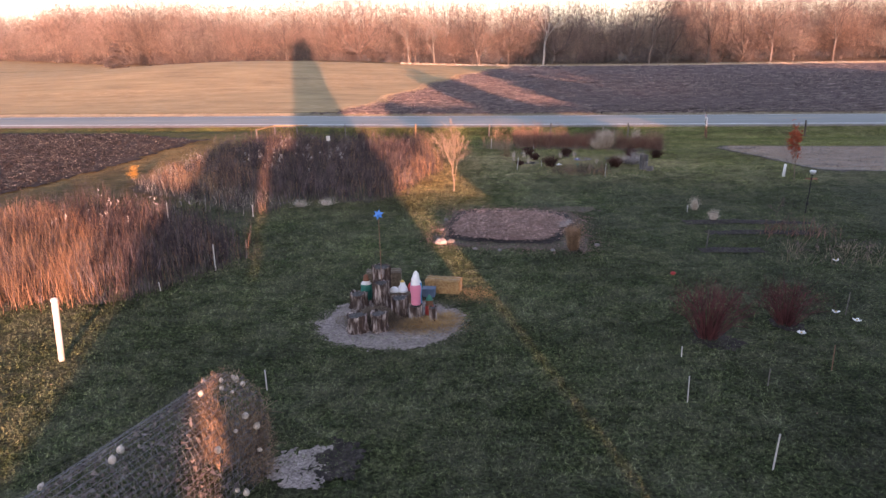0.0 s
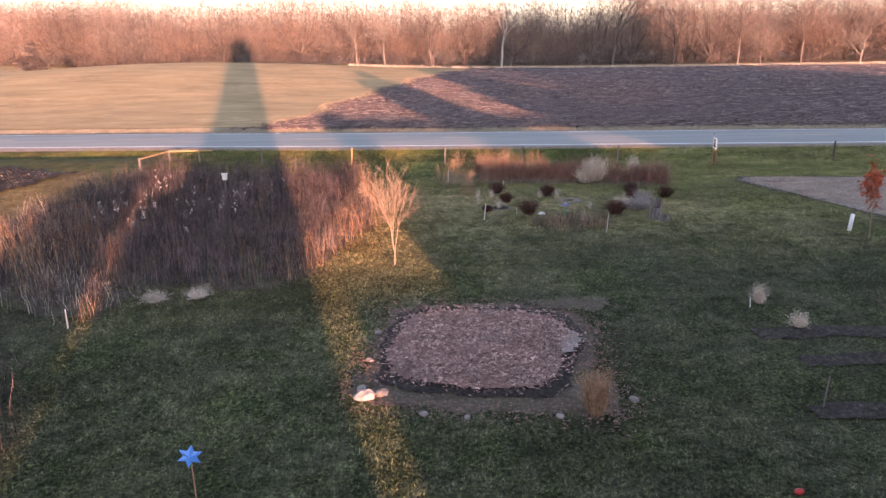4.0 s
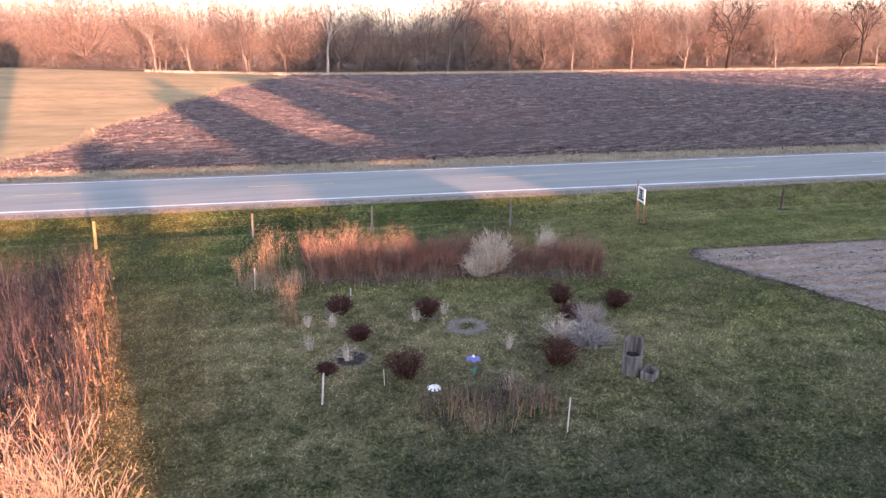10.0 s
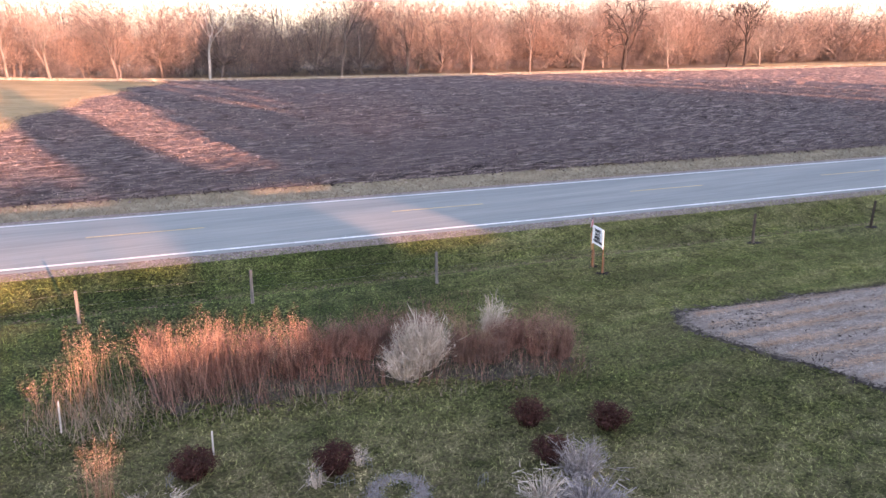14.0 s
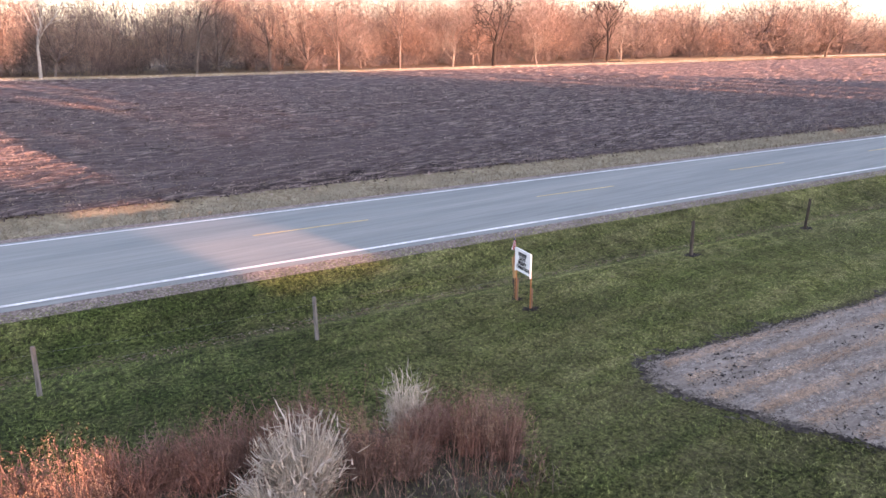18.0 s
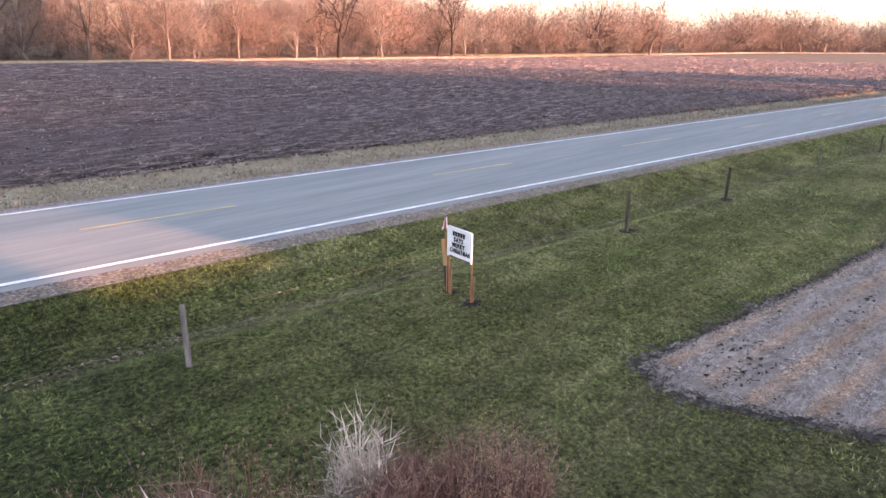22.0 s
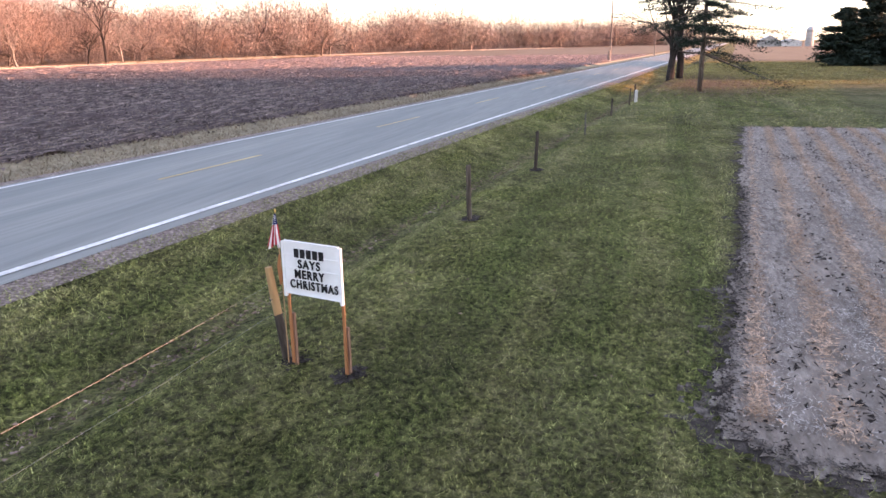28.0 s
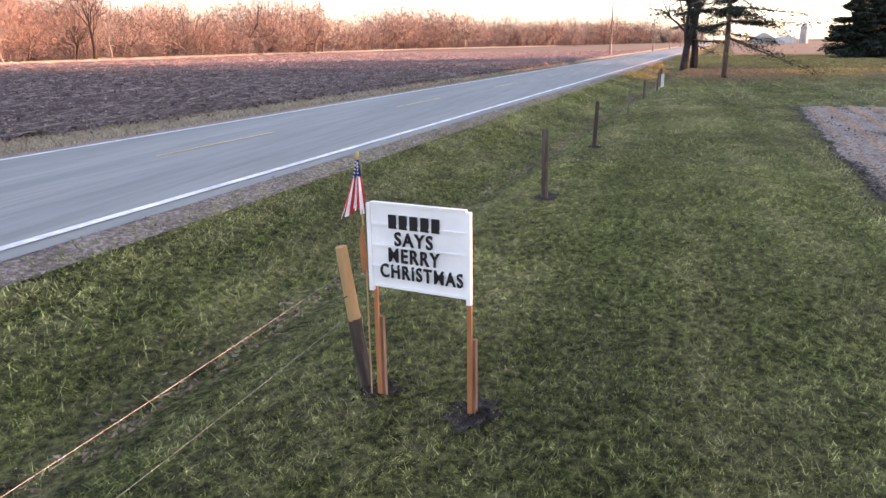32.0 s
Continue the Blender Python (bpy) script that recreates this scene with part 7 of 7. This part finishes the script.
# ---- beyond the lawn in the east ----
oak = bare_tree("oak_tree", "large bare oak with heavy spreading limbs", place(110.6, 167.2), 20.5, 61, DARK_BARK, trunk=0.26, spread=0.95, levels=4, kids=(6, 4, 3, 3), radius=0.5, least=0.05)
bare_tree("oak_tree", "broad bare tree at the edge of the field", place(222, 152), 15, 62, BARK, trunk=0.25, spread=0.95, levels=5, kids=(5, 4, 4, 3, 3), radius=0.35)
bare_tree("white_tree", "bare sycamore with pale white bark", place(22.1, 168), 17, 63, WHITE_BARK, trunk=0.4, spread=0.6, levels=4, kids=(4, 4, 4, 3), radius=0.26)
bare_tree("white_tree", "pale bare tree at the edge of the wood", place(-8.2, 168), 12.5, 64, PALE_TRUNK, trunk=0.2, spread=0.6, levels=4, kids=(6, 4, 4, 3), radius=0.22)
bare_tree("white_tree", "pale bare sycamore behind the field", place(-70, 205), 18, 65, PALE_TRUNK, trunk=0.35, spread=0.7, levels=4, kids=(5, 4, 4, 3), radius=0.25)
bare_tree("twin_tree", "large dark bare tree by the road with twin trunks", place(86, 50.0), 15, 66, DARK_BARK, trunk=0.3, spread=0.42, levels=4, kids=(5, 5, 4, 4), radius=0.34, least=0.014)
bare_tree("twin_tree", "dark bare trunk beside the road", place(87.5, 49.05), 14, 67, DARK_BARK, trunk=0.36, spread=0.45, levels=4, kids=(5, 5, 4, 4), radius=0.36, least=0.014)
conifer("pine_tree", "dark pine with sparse drooping branches on the lawn", place(68.3, 48.1), 13, 68, "", bare=0.2, width=0.4, per=620, droop=-0.24, ragged=0.5, needle=0.06, puff=0.06, whorl=0.9)
conifer("pine_tree", "dark ragged pine close to the road", place(87.0, 49.7), 13, 69, "", bare=0.2, width=0.34, per=420, droop=-0.2, ragged=0.6, needle=0.06, puff=0.07, whorl=1.3)
for k, (x, h, m, how) in enumerate([(-2.4, 12, PALE_TRUNK, 0.45), (7.5, 14, WOOD_STEMS, 0.5), (45.8, 18, WOOD_STEMS, 0.5), (73.9, 15, WOOD_STEMS, 0.75), (100.0, 12, PALE_TRUNK, 0.8), (125.8, 14, PALE_TRUNK, 0.7), (142.1, 8, DARK_BARK, 0.9), (155.0, 11, PALE_TRUNK, 1.0), (59.0, 16, WOOD_STEMS, 0.6), (88.0, 16, WOOD_STEMS, 0.7)]):
    bare_tree("edge_tree", "bare tree with pale forking limbs at the edge of the wood" if m is PALE_TRUNK else "bare dark-limbed tree at the edge of the wood", place(x, 168 + 2 * (k % 2)), h, 400 + k, m, "trees at the wood's edge", trunk=0.28, spread=how, levels=4, kids=(5, 4, 4, 3), radius=0.24, least=0.022)
bare_tree("oak_tree", "dark bare oak rising behind the edge of the wood", place(151, 171), 18, 68, DARK_BARK, trunk=0.3, spread=0.75, levels=4, kids=(5, 4, 3, 3), radius=0.4, least=0.045)
mound_x = np.arange(150, 232, 2.0)
sheet("grass_mound", mound_x, np.arange(108.0, 126, 1.2), STUBBLE, 0.3, "pale dry grass bank before the eastern trees", "verge", rough=0.25)
conifer("cedar_tree", "small rusty cedar at the foot of the rise", place(-80, 180), 6.0, 70, "", bare=0.0, width=0.5, per=110, needle=0.2, material=BRUSH)
for k, (x, y, h) in enumerate([(124, 27.5, 7.5), (127, 23.5, 9.5), (131, 19, 10)]):
    conifer("yew_tree", "dense dark evergreen at the edge of the lawn", place(x, y), h, 170 + k, "evergreens by the lawn", bare=0.0, width=0.42, per=520, droop=0.05, ragged=0.2, needle=0.19, puff=0.2)


def pole(x, y, h):
    t = thing("utility_pole", "tall wooden utility pole beside the road", "pole", place(x, y), 0, "utility poles")
    part("shaft", Build().tube([(0, 0, -0.3), (0, 0, h)], [0.16, 0.11], 10), PALE_TRUNK, t)
    part("crossarm", Build().box((0, 0, h - 0.6), (0.1, 2.2, 0.12)), POST_WOOD, t)
    return t


for x, off, h in ((161.4, 13.3, 12.5), (214.7, 10.3, 8.6), (262.0, 9.5, 9.0), (320.0, 9.5, 9.0)):
    pole(x, near_line(x) + off, h)
for k, x in enumerate((159.0, 157.6)):
    post("roadside_post", "short wooden post by a utility pole", x, near_line(x) + 13.0, 1.8, 0.12, POST_WOOD, k, group="roadside posts")
silo("silo", "distant concrete farm silo", 429, -21.5, 2.0, 7.8)
gable("farm_building", "distant long white farm building with a low roof", 430, 442, -18.2, -8.8, 2.7, 3.8, BARN_WALL, METAL_ROOF, 5)
gable("farm_building", "distant grey gabled farm shed", 432, 444, -8.0, 1.5, 3.0, 5.6, SILO_WALL, METAL_ROOF, 4)
for k, (x, y, h) in enumerate([(452, -14, 8), (450, -26, 10), (460, 2, 12), (455, 12, 15), (450, 20, 16), (446, 27, 14)]):
    bare_tree("farmyard_tree", "bare tree around a distant farm", place(x, y), h, 180 + k, BARK, "farmyard trees", trunk=0.3, spread=0.8, levels=3, kids=(5, 5, 5), radius=0.3)

rng = np.random.default_rng(190)
p = np.column_stack([rng.normal(78, 8, 16000), rng.normal(47.0, 2.4, 16000)])
tagged(part("needle_litter", raw("needle_litter", *flakes(np.column_stack([p, H(p[:, 0], p[:, 1]) + 0.05]), 0.045, rng, 0.4)), LEAF_LITTER), "brown leaves and needles strewn under roadside trees", "leaves", "", "stuff")

# ---- frayed edges of the beds ----


def fringe(name, outline, material, n, size, spread, off, label, seed):
    """Loose bits strewn along the edge of a bed."""
    rng = np.random.default_rng(seed)
    o = np.array(outline, float)
    o = np.concatenate([o, o[:1]])
    at = np.concatenate([[0], np.cumsum(np.linalg.norm(np.diff(o, axis=0), axis=1))])
    k = rng.uniform(0, at[-1], n)
    q = np.stack([np.interp(k, at, o[:, 0]), np.interp(k, at, o[:, 1])], 1) + rng.normal(0, spread, (n, 2))
    return tagged(part(name, raw(name, *flakes(np.column_stack([q, H(q[:, 0], q[:, 1]) + off]), size, rng, 0.3)), material), label, "litter", "", "stuff")


fringe("strewn_chips", [(-0.35 + 1.95 * math.cos(a), 20.15 + 1.7 * math.sin(a)) for a in np.arange(16) * math.pi / 8], STRAW_DUST, 6000, 0.015, 0.13, 0.03, "pale wood chips strewn at the edge of the bed", 301)
fringe("strewn_leaves", BED_RIM, MULCH, 3500, 0.03, 0.3, 0.05, "reddish leaves strewn round a mulch bed", 302)
fringe("strewn_soil", PLOT_LINE, SOIL, 9000, 0.02, 0.3, 0.03, "dark crumbs along the cut edge of the plot", 303)
CUT = [(20.7, 44.6), (19.95, 46.8), (19.3, 48.6), (19.25, 49.55), (19.8, 50.15), (23, 49.75), (26, 49.35), (32, 48.75)]
fringe("strewn_soil", CUT + CUT[::-1], EDGE_SOIL, 5000, 0.02, 0.08, 0.035, "dark clods at the corner of the garden plot", 309)
fringe("strewn_ash", ring_outline(9.42, 45.85, 0.42), STRAW_DUST, 700, 0.02, 0.08, 0.035, "pale ash crumbs round a ring", 305)
fringe("strewn_soil", ring_outline(6.1, 44.75, 0.46), STRAW_DUST, 500, 0.018, 0.06, 0.03, "pale dry soil thrown up round a planting hole", 308)
fringe("strewn_thatch", BED_A, LEAF_LITTER, 7000, 0.016, 0.35, 0.05, "dry thatch round a prairie bed", 306)
fringe("strewn_thatch", BED_B, LEAF_LITTER, 6000, 0.016, 0.35, 0.05, "dry thatch round a prairie bed", 307)

# ---- grass and litter ----


def grass(name, outline, per_m2, height, material, seed, label, width=0.012, keep_out=()):
    rng = np.random.default_rng(seed)
    p = scatter(outline, per_m2, rng, 0.1)
    for o in keep_out:
        p = p[~inside(p, o)]
    base = np.column_stack([p, H(p[:, 0], p[:, 1]) - 0.01])
    n = len(p)
    h = height * rng.uniform(0.4, 1.3, n)
    a = rng.uniform(0, np.pi, n)
    side = np.stack([np.cos(a), np.sin(a), 0 * a], 1) * width * rng.uniform(0.6, 1.4, n)[:, None]
    tip = base + np.column_stack([rng.normal(0, 0.85, (n, 2)) * h[:, None], h])
    v = np.stack([base - side, base + side, tip], 1).reshape(-1, 3)
    me = raw(name, v, np.arange(3 * n).reshape(-1, 3))
    return tagged(part(name, me, material), label, "grass", "", "stuff")


PLOT_OUT = [(19.5, 50.2), (46, 47.5), (46, 39.4), (27, 40.1), (21.6, 41.3), (19.2, 48.7)]
NEAR = [(12.5, 50.8), (18, 46.5), (24, 50.2), (46, 48), (46, 52), (46, 57.2), (12.5, 60.1)]
SIGN_LAWN = [(13.5, 51), (18, 48.5), (19.2, 50.4), (31, 49.2), (31, 56.5), (13.5, 58.5)]
grass("lawn_grass", SIGN_LAWN, 1600, 0.048, GRASS, 209, "short green lawn blades round the sign", 0.0036, keep_out=[PLOT_OUT])
grass("lawn_dry_grass", SIGN_LAWN, 260, 0.045, DEAD_BLADES, 210, "dead blades in the lawn round the sign", 0.0036, keep_out=[PLOT_OUT])
grass("lawn_grass", NEAR, 330, 0.06, GRASS, 201, "short green lawn blades along the fence", 0.0055, keep_out=[PLOT_OUT, SIGN_LAWN])
grass("lawn_dry_grass", NEAR, 60, 0.045, DEAD_BLADES, 202, "dead blades in the lawn along the fence", 0.008, keep_out=[PLOT_OUT, SIGN_LAWN])
grass("lawn_grass", [(-12, 10), (14, 10), (22, 46), (46, 51), (46, 57.4), (-12, 62.5)], 260, 0.075, GRASS, 203, "short green lawn blades", 0.0085, keep_out=[NEAR, PLOT_OUT, BED_TRENCH, ring_outline(6.1, 44.75, 0.4)])
grass("lawn_grass", [(-2, 33), (4, 33), (6, 40), (2, 46), (0.5, 42)], 400, 0.035, GRASS, 217, "short green lawn blades under the young tree", 0.005)
grass("lawn_grass", [(-8, 13), (8, 13), (9, 26), (1, 40), (-7.5, 30)], 330, 0.06, GRASS, 211, "short green lawn blades in the near garden", 0.007, keep_out=[BED_TRENCH])
grass("lawn_grass", [(46, 42), (78, 38), (78, 54), (46, 57.2)], 40, 0.07, GRASS, 208, "short green lawn blades further along the fence", 0.02)
grass("ditch_grass", [(-30, 60.9), (60, 53.0), (60, 55.4), (-30, 63.4)], 120, 0.12, GRASS, 204, "longer green grass along the ditch", 0.005)
grass("shoulder_grass", [(-20, near_line(-20) - 1.9), (75, near_line(75) - 1.9), (75, near_line(75) - 0.62), (-20, near_line(-20) - 0.62)], 330, 0.075, GRASS, 213, "grass creeping into the gravel shoulder", 0.007)
grass("lawn_grass", [(78, 36), (82, 30), (140, 24), (146, 48), (78, 54)], 26, 0.11, GRASS, 214, "lawn blades by the far trees", 0.03)
grass("verge_grass", [(-30, 72.8), (120, 58.8), (120, 63), (-30, 76.6)], 45, 0.22, DRY_GRASS, 205, "dry tan grass on the far verge", 0.02)
rng = np.random.default_rng(206)


def straws(p, length, width, rng, lift):
    """Thin bits of straw lying about, one sliver each."""
    n = len(p)
    a = rng.normal(0.0, 1.1, n) - 0.1
    d = np.column_stack([np.cos(a), np.sin(a), rng.normal(0, 0.22, n)]) * (length * rng.uniform(0.4, 1.3, n))[:, None]
    side = np.column_stack([-np.sin(a), np.cos(a), rng.normal(0, 0.5, n)]) * (width * rng.uniform(0.6, 1.5, n))[:, None]
    base = np.column_stack([p, H(p[:, 0], p[:, 1]) + rng.uniform(*lift, n)])
    return np.stack([base - side, base + side, base + d], 1).reshape(-1, 3), np.arange(3 * n).reshape(-1, 3)


INNER = [(19.95, 49.95), (26, 49.15), (36, 48.15), (45.4, 47.2), (45.7, 42.1), (43.9, 39.8), (34, 39.8), (27, 40.4), (21.95, 41.6), (20.8, 45), (19.5, 48.5)]
n = 620000
p = np.column_stack([19 + 27 * rng.random(n) ** 1.25, rng.uniform(39, 50.5, n)])
p = p[inside(p + rng.normal(0, 0.06, p.shape), INNER)]
place_in_row = (p[:, 1] + 0.1 * p[:, 0]) / 0.76 - 0.18
off_row = np.abs(place_in_row - np.round(place_in_row))
patchy = np.array([noise.noise(Vector((x * 0.5, y * 1.4, 3.0))) for x, y in p])
in_row = rng.random(len(p)) < 1.2 * np.exp(-((off_row / 0.17) ** 2)) * (0.75 + 0.7 * patchy)
between = ~in_row & (rng.random(len(p)) < 0.32 + 0.5 * patchy)
clod = ~in_row & ~between & (rng.random(len(p)) < 0.035 * (patchy < -0.1))
tagged(part("plot_residue", raw("plot_residue", *straws(p[in_row], 0.085, 0.005, rng, (0.03, 0.11))), ROW_STRAW), "tan corn litter lying in rows on the garden plot", "residue", "", "stuff")
tagged(part("plot_residue", raw("plot_residue", *straws(p[between], 0.06, 0.004, rng, (0.03, 0.075))), GREY_LITTER), "bleached grey litter between the rows of the garden plot", "residue", "", "stuff")
q = np.column_stack([p[clod], H(p[clod, 0], p[clod, 1]) + rng.uniform(0.03, 0.08, clod.sum())])
tagged(part("plot_clods", raw("plot_clods", *flakes(q, 0.03, rng, 0.5)), SOIL), "dark clods on the garden plot", "soil", "", "stuff")
n = 60000
X, V = rng.uniform(-13, 75, n), 12.3 + 45 * rng.random(n) ** 1.6
keep = X > boundary(V)
X, V = X[keep], V[keep]
Y = near_line(X) + V
tagged(part("field_residue", raw("field_residue", *flakes(np.column_stack([X, Y, H(X, Y) + 0.14]), 0.032, rng, 0.35)), DRY_GRASS), "pale corn residue scattered on ploughed soil", "residue", "", "stuff")
n = 76000
X, V = rng.uniform(-13, 100, n), 12.2 + 60 * rng.random(n) ** 1.4
keep = X > boundary(V)
X, V = X[keep], V[keep]
Y = near_line(X) + V
tagged(part("field_clods", raw("field_clods", *flakes(np.column_stack([X, Y, H(X, Y) + 0.2]), 0.035 + 0.0006 * V, rng, 0.6)), CLODS), "rough clods turned up by the plough", "soil", "", "stuff")
p = rng.uniform((-40, 24), (-17, 57), (26000, 2))
p = p[inside(p, [(-16.8, 52.6), (-19.3, 46), (-21.8, 38.5), (-27, 24), (-40, 24), (-40, 57), (-24, 56.6)])]
pale = rng.random(len(p)) < 0.5
q = np.column_stack([p, H(p[:, 0], p[:, 1]) + 0.12])
tagged(part("plot_clods", raw("plot_clods", *flakes(q[~pale], 0.07, rng, 0.7)), SOIL), "dark clods on tilled garden soil", "soil", "", "stuff")
tagged(part("plot_residue", raw("plot_residue", *flakes(q[pale], 0.034, rng, 0.35)), STRAW_BITS), "pale residue on tilled garden soil", "residue", "", "stuff")
x = rng.uniform(-13, 118, 7000)
y = near_line(x) + rng.normal(12.0, 0.22, 7000)
tagged(part("field_clods", raw("field_clods", *flakes(np.column_stack([x, y, H(x, y) + 0.07]), 0.06, rng, 0.8)), CLODS), "crumbled soil along the edge of the ploughed field", "soil", "", "stuff")
grass("boundary_grass", [(boundary(v) + near_side + 0.8 * math.sin(v * 0.35), 62.0 - 0.092 * boundary(v) + v) for near_side, span in ((-1.1, np.arange(12.5, 104, 3.0)), (0.6, np.arange(103, 12, -3.0))) for v in span], 60, 0.3, DRY_GRASS, 215, "pale dry grass between the hay field and the ploughed field", 0.02)
grass("headland_grass", [(-10, 166.5), (60, 161), (150, 153), (240, 152), (330, 150), (470, 108), (470, 116), (330, 158), (240, 160), (150, 160), (60, 166.5), (-10, 171)], 20, 0.42, PALE_STEMS, 212, "tall dry grass along the edge of the wood", 0.05)
rng = np.random.default_rng(216)
x = rng.uniform(-12, 75, 9000)
y = near_line(x) - 3.5 + rng.normal(0, 0.16, 9000)
tagged(part("ditch_leaves", raw("ditch_leaves", *flakes(np.column_stack([x, y, H(x, y) + 0.03]), 0.028, rng, 0.4)), LEAF_LITTER), "brown leaves gathered in the bottom of the ditch", "leaves", "", "stuff")
rng = np.random.default_rng(207)
p = rng.uniform((-10, 10), (46, 58), (2600, 2))
p = p[~inside(p, PLOT_OUT)]
tagged(part("fallen_leaves", raw("fallen_leaves", *flakes(np.column_stack([p, H(p[:, 0], p[:, 1]) + 0.03]), 0.017, rng, 0.4)), LEAF_LITTER), "scattered small dry leaves on the lawn", "leaves", "", "stuff")
